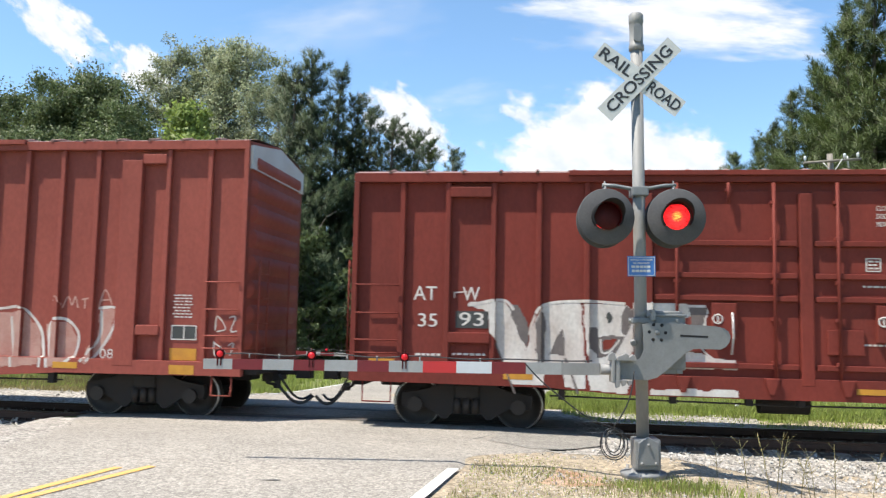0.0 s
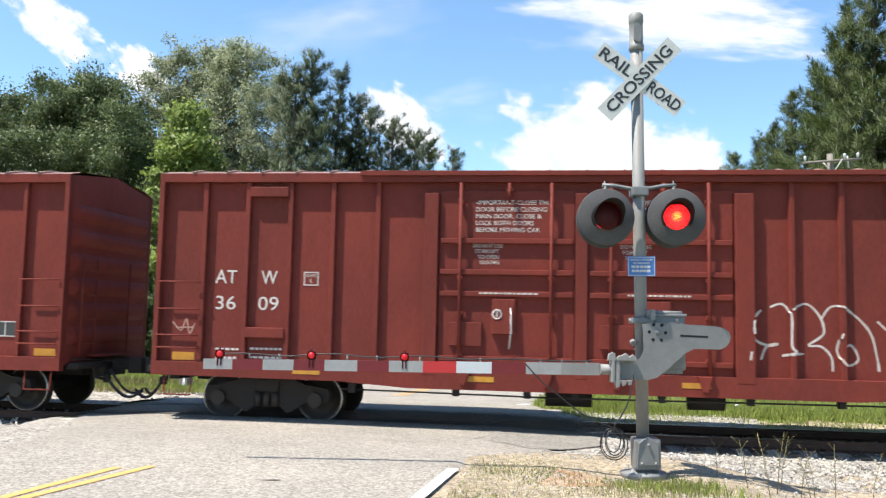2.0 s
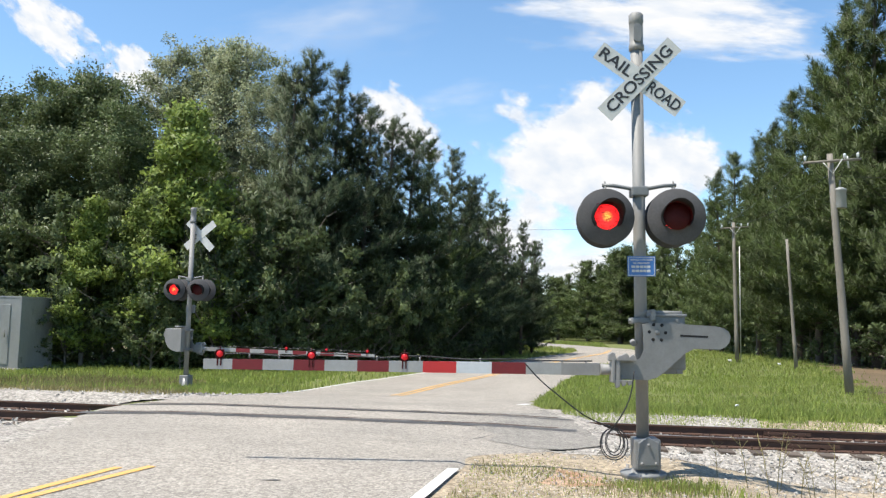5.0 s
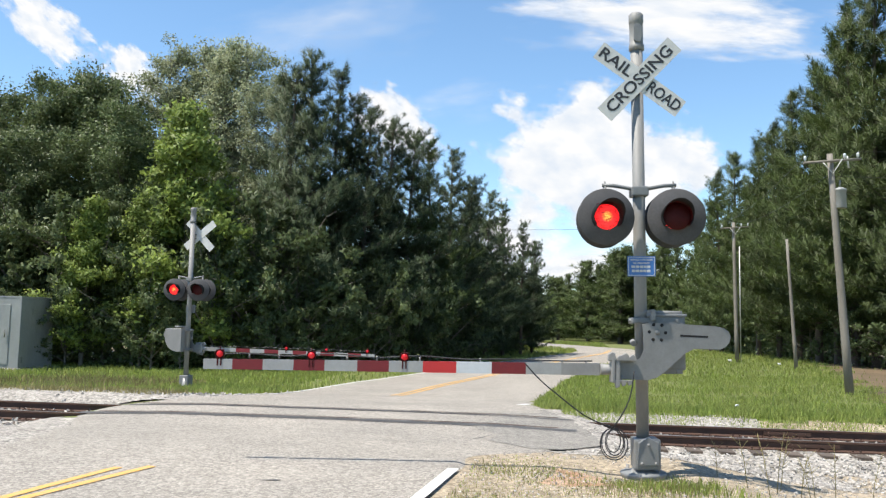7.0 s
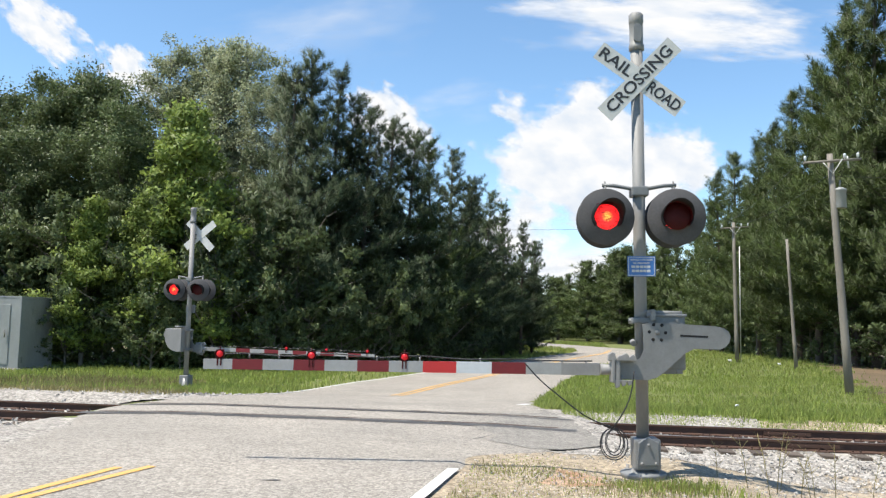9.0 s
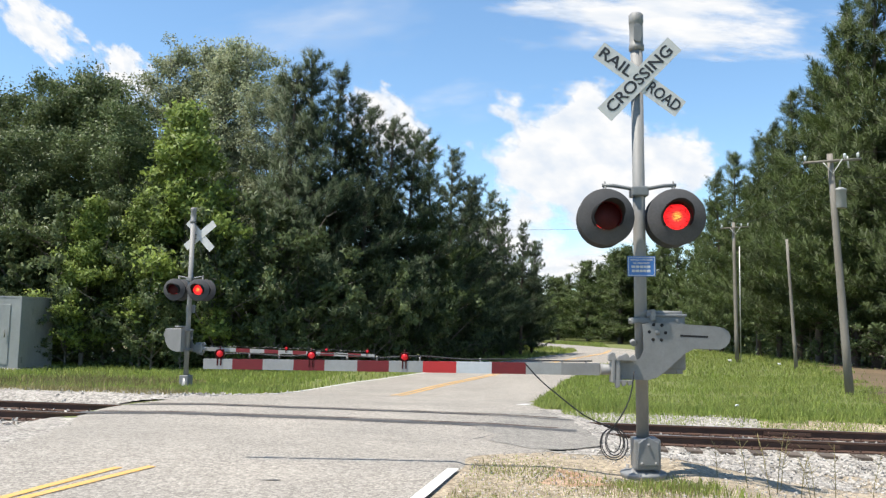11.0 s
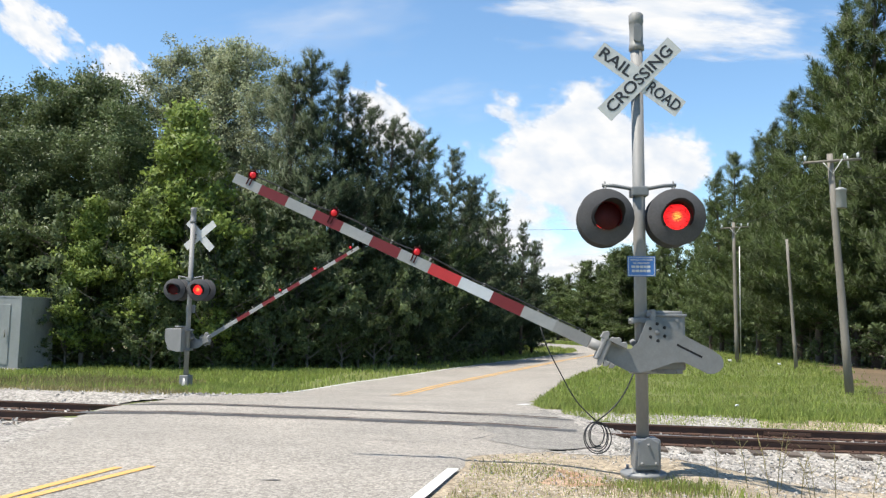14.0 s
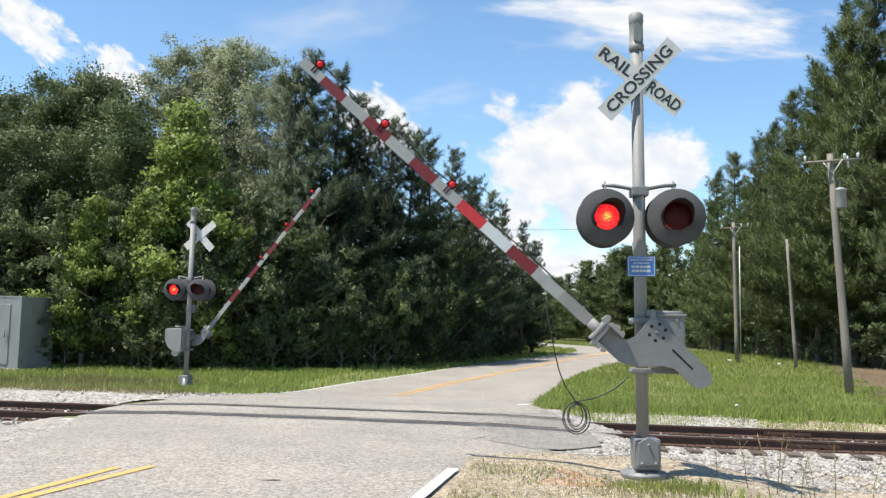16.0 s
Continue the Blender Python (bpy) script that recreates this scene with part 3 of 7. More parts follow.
def ribbon(name, pts, width, material_, label, category, rise=0.008, parent=None, wobble=0.0):
    """A thin painted or filled strip following the road's surface; pts are s and q."""
    dense = []
    for (sa, qa), (sb, qb) in zip(pts, pts[1:]):
        n = max(2, int(math.hypot(sb - sa, qb - qa) / 0.12))
        dense += [(sa + (sb - sa) * k / n, qa + (qb - qa) * k / n) for k in range(n)]
    dense.append(pts[-1])
    v, f = [], []
    for i, (s, q) in enumerate(dense):
        a, b = Vector(dense[max(i - 1, 0)]), Vector(dense[min(i + 1, len(dense) - 1)])
        d = (b - a).normalized()
        w = width / 2 * (1 + wobble * noise.noise((s * 3.1, q * 3.1, 5)))
        off = wobble * 0.03 * noise.noise((s * 1.2, q * 1.2, 9))
        for side in (-1, 1):
            ps, pq = s + d.y * (side * w + off), q - d.x * (side * w + off)
            z = float(road_z(ps, pq)) + noise.noise((ps * 0.35, pq * 0.35, 0.0)) * 0.012 + rise
            v.append(to_world(ps, pq, z))
        if i:
            f.append((2 * i - 2, 2 * i - 1, 2 * i + 1, 2 * i))
    ob = new(name, mesh_of(name, v, f, material_, True))
    ob.parent = parent
    return tagged(ob, label, category, kind="structure") if parent is None else tagged(ob, label)


ribbon("centre_line", [(-4.95, -9.2), (-4.81, -8.3), (-4.6, -6.8)], 0.11, M["line_yellow"], "worn double yellow centre line", "road marking", parent=ROAD_OB)
ribbon("centre_line", [(-4.82, -9.2), (-4.63, -8.3), (-4.29, -6.65)], 0.11, M["line_yellow"], "worn double yellow centre line", "road marking", parent=ROAD_OB)
ribbon("centre_line", [(-4.62, 8.9), (-3.9, 13.4), (-2.85, 18.4), (-1.7, 24), (-0.4, 30), (0.9, 36), (2.6, 43), (4.3, 50), (5.2, 57)], 0.11, M["line_yellow"], "worn double yellow centre line", "road marking", parent=ROAD_OB)
ribbon("centre_line", [(-4.38, 8.9), (-3.66, 13.4), (-2.61, 18.4), (-1.46, 24), (-0.16, 30), (1.1, 36), (2.8, 43), (4.5, 50), (5.4, 57)], 0.11, M["line_yellow"], "worn double yellow centre line", "road marking", parent=ROAD_OB)
ribbon("edge_line", [(-1.32, -8.9), (-1.19, -7.57), (-1.04, -6.03)], 0.13, M["line_white"], "white edge line ending at the crossing", "road marking", parent=ROAD_OB)
ribbon("edge_line", [(-7.9, 5.0), (-7.75, 9), (-6.85, 14), (-5.75, 18.4), (-4.55, 24), (-3.1, 30), (-1.45, 36), (0.25, 43)], 0.12, M["line_white"], "white edge line beyond the track", "road marking", parent=ROAD_OB)
ribbon("edge_line", [(-0.62, 4.1), (-0.45, 5.6)], 0.22, M["line_white"], "short worn white edge mark beyond the track", "road marking", parent=ROAD_OB)
for q, w in ((-0.70, 0.26), (0.86, 0.17)):
    ribbon("flangeway", [(-8.7, q - 0.1), (-7.5, q), (-5, q), (-2, q), (-0.5, q - 0.02), (0.5, q - 0.08)], w, M["seal"], "dark tarred flange groove in the asphalt", "groove", 0.010, ROAD_OB, 0.8)
    ribbon("flangeway", [(-8.5, q + 0.24), (-6, q + 0.2), (-3, q + 0.22), (0.2, q + 0.2)], 0.07, M["rust"], "rusty rail head level with the asphalt", "groove", 0.012, ROAD_OB, 0.5)
for pts in ([(-4.9, -4.4), (-4.7, -4.35)], [(-1.2, -2.8), (-1.0, -2.3), (-0.85, -1.7)], [(-6.25, -5.4), (-5.9, -5.35)], [(-2.9, -7.1), (-2.7, -7.05)], [(-2.6, -3.3), (-1.9, -3.6), (-1.5, -3.4)],
            [(-7.6, 2.2), (-5.5, 2.5), (-3.0, 2.35), (-0.9, 2.6)], [(-6.2, 3.6), (-4.4, 3.8)]):
    ribbon("crack", pts, 0.022, M["seal"], "thin dark crack in the asphalt", "crack", 0.009, ROAD_OB, 1.6)


# ---- track ----
def rail_mesh(length):
    sec = [(-0.07, -0.17), (0.07, -0.17), (0.07, -0.155), (0.012, -0.135), (0.012, -0.045), (0.036, -0.035), (0.036, -0.006), (0.028, 0.0), (-0.028, 0.0), (-0.036, -0.006), (-0.036, -0.035), (-0.012, -0.045), (-0.012, -0.135), (-0.07, -0.155)]
    bm = bmesh.new()
    rings = [[bm.verts.new((x, y, z)) for y, z in sec] for x in (-length, length)]
    n = len(sec)
    for k in range(n):
        f = bm.faces.new((rings[0][k], rings[0][(k + 1) % n], rings[1][(k + 1) % n], rings[1][k]))
        f.material_index = 1 if k == 7 else 0
    bmesh.ops.recalc_face_normals(bm, faces=bm.faces)
    return bm


for q in (-0.7525, 0.7525):
    rail = part("rail", rail_mesh(260), M["rust"], None, "", TRK @ pose(0, q, 0))
    rail.data.materials.append(M["rail_top"])
    tagged(rail, "rusty steel rail with a worn bright head", "rail", "rails of the track", "structure")


def make_ballast():
    ss = np.concatenate([np.arange(-26, -8.4, 0.22), np.arange(-8.4, 0.3, 0.6), np.arange(0.3, 18, 0.2)])
    qs = np.arange(-3.1, 2.7, 0.17)

    def zf(S, Q):
        crown = -0.185 - 0.15 * sm(0.95, 2.4, np.abs(Q))
        return crown + lumps(S, Q, 2.2, 0.035, 3.0)
    return sheet("ballast_bed", ss, qs, zf, M["ballast"], "pale crushed stone ballast bed", "ballast", lambda S, Q: road_gap(S, Q) > -0.4)


make_ballast()
for a, b in ((-260, -26), (18, 260)):
    sheet("ballast_bed", np.linspace(a, b, 60), np.linspace(-3.0, 2.6, 8), lambda S, Q: -0.185 - 0.16 * sm(1.35, 3.0, np.abs(Q)), M["ballast"], "pale crushed stone ballast bed", "ballast")


def stone_field(name, count, place, size, material_, label):
    """Loose stones, each a small rough lump, in one mesh."""
    bm = bmesh.new()
    bmesh.ops.create_cube(bm, size=1.5)
    bmesh.ops.triangulate(bm, faces=bm.faces)
    base = np.array([v.co for v in bm.verts])
    tri = np.array([[v.index for v in f.verts] for f in bm.faces])
    bm.free()
    rng = np.random.default_rng(11)
    V, Fs = [], []
    for i in range(count):
        s, q, z = place(rng)
        r = size * rng.uniform(0.5, 1.3)
        k = base * rng.uniform(0.6, 1.15, (len(base), 1)) * r * rng.uniform(0.6, 1.2, 3)
        a = rng.uniform(0, 6.28)
        k = k @ np.array(Euler((rng.uniform(0, 3), rng.uniform(0, 3), a)).to_matrix())
        V.append(k + np.array(to_world(s, q, z)))
        Fs.append(tri + i * len(base))
    me = mesh_of(name, np.concatenate(V), np.concatenate(Fs), material_)
    return tagged(new(name, me), label, "ballast", kind="stuff")


def near_stone(rng):
    while True:
        s, q = rng.uniform(0.6, 13), rng.uniform(-3.9, 2.2)
        if road_gap(s, q) > 0.1 and (abs(q) > 1.35 or rng.uniform() < 0.3):
            return s, q, max(-0.185 - 0.15 * float(sm(0.95, 2.4, abs(q))), float(ground_z(s, q)) - 0.015) + rng.uniform(-0.008, 0.018)


def left_stone(rng):
    while True:
        s, q = rng.uniform(-16, -7.4), rng.uniform(-4.6, 2.6)
        if road_gap(s, q) > 0.03:
            return s, q, -0.185 - 0.16 * float(sm(1.35, 3.0, abs(q))) + rng.uniform(-0.01, 0.03)


def mast_stone(rng):
    s, q = -10.2 + rng.normal(0, 1.5), 6.2 + rng.normal(0, 1.5)
    return s, q, float(ground_z(s, q)) - 0.005 + rng.uniform(0, 0.02)


def verge_stone(rng):
    while True:
        s, q = rng.uniform(-1.2, 7), rng.uniform(-8.4, -2.9)
        if road_gap(s, q) > 0.0:
            return s, q, float(ground_z(s, q)) - 0.012 + rng.uniform(-0.008, 0.01)


stone_field("ballast_stones", 8000, near_stone, 0.027, M["stone"], "loose pale crushed stones along the rails")
stone_field("ballast_stones", 2400, left_stone, 0.04, M["stone"], "loose pale crushed stones beside the asphalt")
stone_field("ballast_stones", 1500, mast_stone, 0.04, M["stone"], "crushed stones heaped round the far signal's foot")
stone_field("ballast_stones", 6000, verge_stone, 0.013, M["stone"], "scattered gravel on the sandy verge")


# ---- crossing signal with its gate ----
def lamp_unit(parent, m, flashing):
    """A lamp: round black backboard, hood, lens; flashing ones have an added shutter, hinged under the hood, over a
    lens that always glows.
    """
    bm = bmesh.new()
    lathe(bm, [(0.0, 0.0), (0.33, 0.0), (0.338, -0.008), (0.33, -0.016), (0.0, -0.016)], 40)
    back = part("lamp", bm, M["board"], parent, "round black signal lamp with a hood", m)
    bm = bmesh.new()
    lathe(bm, [(0.0, -0.20), (0.10, -0.19), (0.16, -0.12), (0.165, -0.016)], 24)
    part("lamp_housing", bm, M["black"], back)
    bm = bmesh.new()
    lathe(bm, [(0.0, 0.045), (0.08, 0.04), (0.135, 0.024), (0.152, 0.008), (0.152, 0.002), (0.0, 0.002)], 32)
    part("lens", bm, M["lit"] if flashing else M["dark_lens"], back, "round red signal lens")
    # hood: a half tube open below, longer at the top
    bm = bmesh.new()
    rows = []
    for r in (0.172, 0.180):
        for far_ in (0, 1):
            rows.append([])
            for k in range(29):
                a = radians(-38 + 256 * k / 28)
                reach = 0.0 if far_ == 0 else 0.13 + 0.20 * max(0.0, math.sin(a)) ** 0.7
                rows[-1].append(bm.verts.new((r * math.cos(a), r * math.sin(a), reach)))
    for a, b in ((0, 1), (3, 2), (1, 3)):
        for k in range(28):
            bm.faces.new((rows[a][k], rows[a][k + 1], rows[b][k + 1], rows[b][k])).smooth = True
    part("hood", bm, M["black"], back)
    # added disc in the colour of an unlit lens, swung up to show the glow
    if flashing:
        bm = bmesh.new()
        lathe(bm, [(0.0, 0.012), (0.15, 0.005), (0.16, 0.0), (0.155, -0.006), (0.0, -0.006)], 28, pose(0, -0.157, 0))
        return part("shutter", bm, M["dark_lens"], back, "added dark red disc that covers the glowing lens to look unlit", pose(0, 0.157, 0.055))
    return None


def crossing_signal(name, m, label, back_flash):
    """Built facing local -y, its foot at the origin; the gate arm reaches towards local -x."""
    root = new(name)
    root.empty_display_size = 0.3
    root.matrix_basis = m
    tagged(root, label, "crossing signal", "crossing signals")
    bm = bmesh.new()
    tube(bm, [(0, 0, 0.3), (0, 0, 5.1)], 0.073, 24)
    part("mast", bm, M["aluminium"], root, "grey aluminium mast")
    bm = bmesh.new()
    lathe(bm, [(0.078, 5.08), (0.092, 5.09), (0.092, 5.15), (0.082, 5.16), (0.082, 5.42), (0.088, 5.43), (0.088, 5.53), (0.07, 5.55), (0.0, 5.55)], 24)
    part("mast_cap", bm, M["aluminium"], root, "cast aluminium mast top fitting")
    bm = bmesh.new()
    slab(bm, [(-0.05, 5.2), (-0.02, 5.17), (0.03, 5.17), (0.05, 5.22), (0.05, 5.34), (0.02, 5.39), (-0.03, 5.39), (-0.05, 5.35)], -0.10, -0.07, 0.006)
    part("cap_plate", bm, M["cast"], root)
    # base casting with a bolted flange and a junction box
    bm = bmesh.new()
    lathe(bm, [(0.0, -0.2), (0.24, -0.2), (0.26, 0.0), (0.27, 0.02), (0.26, 0.045), (0.15, 0.06), (0.12, 0.10), (0.105, 0.36), (0.0, 0.36)], 28)
    part("base", bm, M["cast"], root, "grey cast mast base")
    bm = bmesh.new()
    box(bm, -0.13, 0.17, -0.19, 0.10, 0.09, 0.44, 0.03)
    slab(bm, [(-0.10, 0.14), (0.14, 0.14), (0.14, 0.40), (0.02, 0.47), (-0.10, 0.40)], -0.215, -0.185, 0.012)
    jb = part("junction_box", bm, M["cast"], root, "grey cast junction box at the foot")
    for x, z in ((-0.06, 0.17), (0.10, 0.17), (0.02, 0.38)):
        bm = bmesh.new()
        lathe(bm, [(0.0, 0.03), (0.016, 0.03), (0.018, 0.0)], 6, pose(x, -0.214, z, 90))
        part("bolt", bm, M["aluminium"], jb)
    for k in range(4):
        bm = bmesh.new()
        a = radians(45 + 90 * k)
        lathe(bm, [(0.0, 0.10), (0.018, 0.10), (0.018, 0.06), (0.03, 0.06), (0.03, 0.035)], 6, pose(0.215 * math.cos(a), 0.215 * math.sin(a), 0))
        part("anchor_bolt", bm, M["aluminium"], root)
    # crossbuck
    for ang, y, words, at in ((45.5, -0.105, ("CROSSING",), (0.0,)), (-37.2, -0.093, ("RAIL", "ROAD"), (-0.355, 0.36))):
        bm = bmesh.new()
        box(bm, -0.61, 0.61, -0.003, 0.003, -0.115, 0.115)
        blade = part("crossbuck_blade", bm, M["sign_white"], root, "white crossbuck blade with black letters", pose(0.01 if not back_flash else -0.20, y, 4.70) @ pose(0, 0, 0, 0, -ang, 0))
        for w, x in zip(words, at):
            lettering("lettering", w, 0.135, pose(x, -0.0045, 0, 90), M["sign_black"], blade, 1.06 if len(words) == 1 else 0.45, bold=0.0035)
    bm = bmesh.new()
    box(bm, -0.09, 0.09, -0.09, -0.06, 4.58, 4.62, 0.006)
    box(bm, -0.09, 0.09, -0.09, -0.06, 4.70, 4.74, 0.006)
    part("bracket", bm, M["aluminium"], root)
    # lamp cross arm
    bm = bmesh.new()
    tube(bm, [(-0.44, -0.02, 3.42), (-0.30, -0.02, 3.415), (0.0, -0.02, 3.36), (0.30, -0.02, 3.415), (0.44, -0.02, 3.42)], 0.024, 10)
    box(bm, -0.10, 0.10, -0.11, 0.11, 3.28, 3.40, 0.02)
    for x in (-0.41, 0.41):
        tube(bm, [(x, -0.02, 3.40), (x, -0.02, 3.47)], [0.02, 0.008], 8)
        tube(bm, [(x, -0.02, 3.42), (x, -0.02, 3.10)], 0.022, 8)
    part("lamp_arm", bm, M["cast"], root, "grey cast lamp cross arm")
    shutters = []
    for x in (-0.41, 0.41):
        aim_ = 4 if x < 0 else -6
        shutters.append(lamp_unit(root, pose(x - 0.015, -0.20, 3.015) @ pose(0, 0, 0, 90, 0, 0) @ pose(0, 0, 0, 0, aim_, 0), not back_flash))
        rear = lamp_unit(root, pose(x, 0.20, 3.015, 90, 0, 180) @ pose(0, 0, 0, 0, 12, 0), back_flash)
        if back_flash:
            shutters[-1] = rear
    # blue notice
    bm = bmesh.new()
    box(bm, -0.165, 0.165, -0.004, 0.004, -0.12, 0.12, 0.003)
    notice = part("notice", bm, M["aluminium" if back_flash else "sign_blue"], root, "bare back of a small notice" if back_flash else "small blue notice with white lines of text", pose(0.0, -0.085, 2.44))
    if not back_flash:
        rim = bmesh.new()
        for x0, x1, z0, z1 in ((-0.155, 0.155, 0.104, 0.110), (-0.155, 0.155, -0.110, -0.104), (-0.155, -0.149, -0.104, 0.104), (0.149, 0.155, -0.104, 0.104)):
            box(rim, x0, x1, -0.0062, -0.0042, z0, z1)
        part("border", rim, M["sign_white"], notice)
        bars = bmesh.new()
        for z, w in ((-0.006, 0.12), (-0.055, 0.115)):
            h, x = 0.015, -w
            while x < w - 0.02:
                k = 0.026 + 0.022 * random.random()
                box(bars, x, min(x + k, w), -0.0062, -0.0042, z - h, z + h)
                x += k + 0.008
        part("text_bar", bars, M["sign_white"], notice)
        for words, z, w in (("REPORT A PROBLEM", 0.076, 0.255), ("OR EMERGENCY", 0.036, 0.205)):
            lettering("lettering", words, 0.022, pose(0, -0.0055, z, 90), M["sign_white"], notice, w, bold=0.0006)
    # gate machine
    bm = bmesh.new()
    if back_flash:
        slab(bm, [(0.06, 1.14), (0.20, 1.14)] + [(0.20 + 0.42 * math.sin(radians(a)), 1.56 - 0.42 * math.cos(radians(a))) for a in (15, 30, 45, 60, 75, 90)] + [(0.62, 1.80), (0.58, 1.84), (0.06, 1.84)], -0.14, 0.26, 0.02)
    else:
        box(bm, 0.06, 0.50, -0.10, 0.26, 1.22, 1.86, 0.03)
        box(bm, 0.05, 0.515, -0.115, 0.275, 1.845, 1.88, 0.012)
    # the far box takes the paler metal: sunlight on its back, put into colour
    machine = part("gate_machine", bm, M["aluminium" if back_flash else "cast"], root, "grey cast gate machine box", None)
    bm = bmesh.new()
    tube(bm, [(0.06, -0.05, 1.895), (0.47, -0.05, 1.885)], 0.028, 12)
    tube(bm, [(-0.03, -0.03, 1.89), (0.06, -0.03, 1.885)], 0.045, 12)
    box(bm, 0.09, 0.14, -0.16, -0.02, 1.80, 1.93, 0.01)
    part("machine_latch", bm, M["aluminium"], machine)
    for z in (1.80, 1.21):
        bm = bmesh.new()
        box(bm, -0.13, 0.10, -0.10, 0.10, z - 0.035, z + 0.035, 0.015)
        tube(bm, [(-0.15, -0.06, z), (-0.09, -0.06, z)], 0.02, 8)
        for x in (-0.05, 0.05, 0.17, 0.26, 0.40):
            tube(bm, [(x, -0.115, z), (x, -0.08, z)], 0.018, 8)
        box(bm, 0.09, 0.46, -0.09, -0.05, z - 0.03, z + 0.03, 0.008)
        part("clamp", bm, M["cast"], root)
    bm = bmesh.new()
    tube(bm, [(-0.105, -0.09, 1.53), (-0.105, -0.02, 1.55)], 0.035, 12)
    part("conduit", bm, M["aluminium"], root)
    # the swinging gate: bracket plate, counterweight arm, then the striped boards
    k = 1 / 151.5
    out = [((x - 1163) * k, (590 - y) * k) for x, y in ((1090, 643), (1121, 643), (1134, 636), (1140, 622), (1139, 600), (1137, 577), (1150, 573), (1181, 574), (1262, 577), (1279, 580), (1287, 586), (1291, 595), (1288, 606), (1281, 614), (1272, 618), (1226, 617), (1210, 626), (1178, 657), (1162, 669), (1146, 674), (1090, 673))]
    bm = slab(bmesh.new(), out, -0.012, 0.012, 0.004)
    arm = part("gate_arm", bm, M["cast"], root, "striped red and white crossing gate arm", pose(0.145, -0.20, 1.665))
    bm = slab(bmesh.new(), [(0.26, -0.045), (0.58, -0.052), (0.58, -0.03), (0.26, -0.022)], -0.014, -0.0115)
    part("slot", bm, M["black"], arm)
    for j in range(6):
        bm = bmesh.new()
        a = radians(60 * j - 2)
        lathe(bm, [(0.0, 0.003), (0.018, 0.003), (0.020, 0.0)], 10, pose(0.094 * math.cos(a), -0.012, 0.098 * math.sin(a), 90))
        part("bolt_hole", bm, M["black"], arm)
    bm = bmesh.new()
    lathe(bm, [(0.0, 0.012), (0.026, 0.012), (0.032, 0.0)], 12, pose(0, -0.012, 0, 90))
    part("shaft_end", bm, M["cast"], arm)
    bm = bmesh.new()
    tube(bm, [(-0.66, -0.01, -0.44), (-0.44, -0.01, -0.44)], 0.062, 14)
    box(bm, -0.50, -0.44, -0.09, 0.05, -0.56, -0.33, 0.012)
    box(bm, -0.52, -0.28, -0.04, 0.02, -0.352, -0.33, 0.006)
    tube(bm, [(-0.50, -0.02, -0.33), (-0.505, -0.02, -0.25)], 0.016, 8)
    tube(bm, [(-0.38, -0.02, -0.33), (-0.36, -0.02, -0.26)], 0.016, 8)
    tube(bm, [(-0.46, -0.02, -0.58), (-0.40, -0.02, -0.52)], 0.02, 8)
    for x, w, z1 in ((-0.535, 0.05, -0.235), (-0.45, 0.035, -0.27), (-0.385, 0.06, -0.245), (-0.30, 0.05, -0.26)):
        slab(bm, [(x - w, -0.335), (x + w, -0.335), (x + w * 0.6, z1 - 0.02), (x + w * 0.1, z1), (x - w * 0.8, z1 - 0.03)], -0.10, -0.03, 0.008)
    box(bm, -0.545, -0.50, -0.10, 0.06, -0.585, -0.32, 0.014)
    for x, z0 in ((-0.47, -0.63), (-0.40, -0.61), (-0.33, -0.60)):
        slab(bm, [(x - 0.04, -0.555), (x + 0.04, -0.555), (x + 0.02, z0), (x - 0.015, z0 - 0.015)], -0.09, -0.03, 0.006)
    part("arm_socket", bm, M["aluminium"], arm, "pale cast arm socket with break-away bolts")
    cuts = (1062, 995, 933, 873, 811, 752, 692, 636, 578, 523, 468, 414, 362)
    paint = ("aluminium", "arm_white", "arm_red", "arm_shine_white", "arm_bright", "arm_white", "arm_red", "arm_white", "arm_red", "arm_white", "arm_red", "arm_white")
    # the far arm is a little longer and evenly worn, without the painted shine
    stretch, slim = (1.17, 0.85) if back_flash else (1.0, 1.0)

    def along(x):
        return -0.67 + (x + 0.67) * stretch
    for a, b, p in zip(cuts, cuts[1:], paint):
        xa, xb = along((a - 1163) * k), along((b - 1163) * k)
        if back_flash:
            p = {"arm_bright": "arm_red", "arm_shine_white": "arm_white"}.get(p, p)

        def mid(x):
            return -0.44 - 0.04 * (x + 0.67) / -4.61

        def half(x):
            return 0.069 * slim - 0.010 * (x + 0.67) / -4.61
        bm = slab(bmesh.new(), [(xb, mid(xb) - half(xb)), (xa, mid(xa) - half(xa)), (xa, mid(xa) + half(xa)), (xb, mid(xb) + half(xb))], -0.022, 0.022)
        part("stripe", bm, M[p], arm, {"arm_red": "dark red reflective stripe", "arm_bright": "red stripe with its reflection painted bright", "arm_shine_white": "white stripe with its reflection painted bright"}.get(p, "worn white stripe"))
    for x in (along(-5.10), along(-4.02), along(-2.93)):
        z = -0.385 - 0.02 * (x + 0.67) / -4.61
        bm = bmesh.new()
        lathe(bm, [(0.0, 0.026), (0.02, 0.024), (0.034, 0.014), (0.040, 0.0)], 14, pose(x, -0.012, z + 0.045, 90))
        lathe(bm, [(0.0, 0.04), (0.02, 0.037), (0.036, 0.018), (0.040, 0.0)], 14, pose(x, 0.012, z + 0.045, -90))
        visor = bmesh.new()
        for d in (-1, 1):
            lathe(visor, [(0.041, 0.0), (0.052, 0.0), (0.054, 0.034), (0.049, 0.036), (0.046, 0.012), (0.041, 0.012)], 16, pose(x, d * 0.012, z + 0.045, -d * -90))
        part("arm_lamp_bezel", visor, M["dark_lens"], arm)
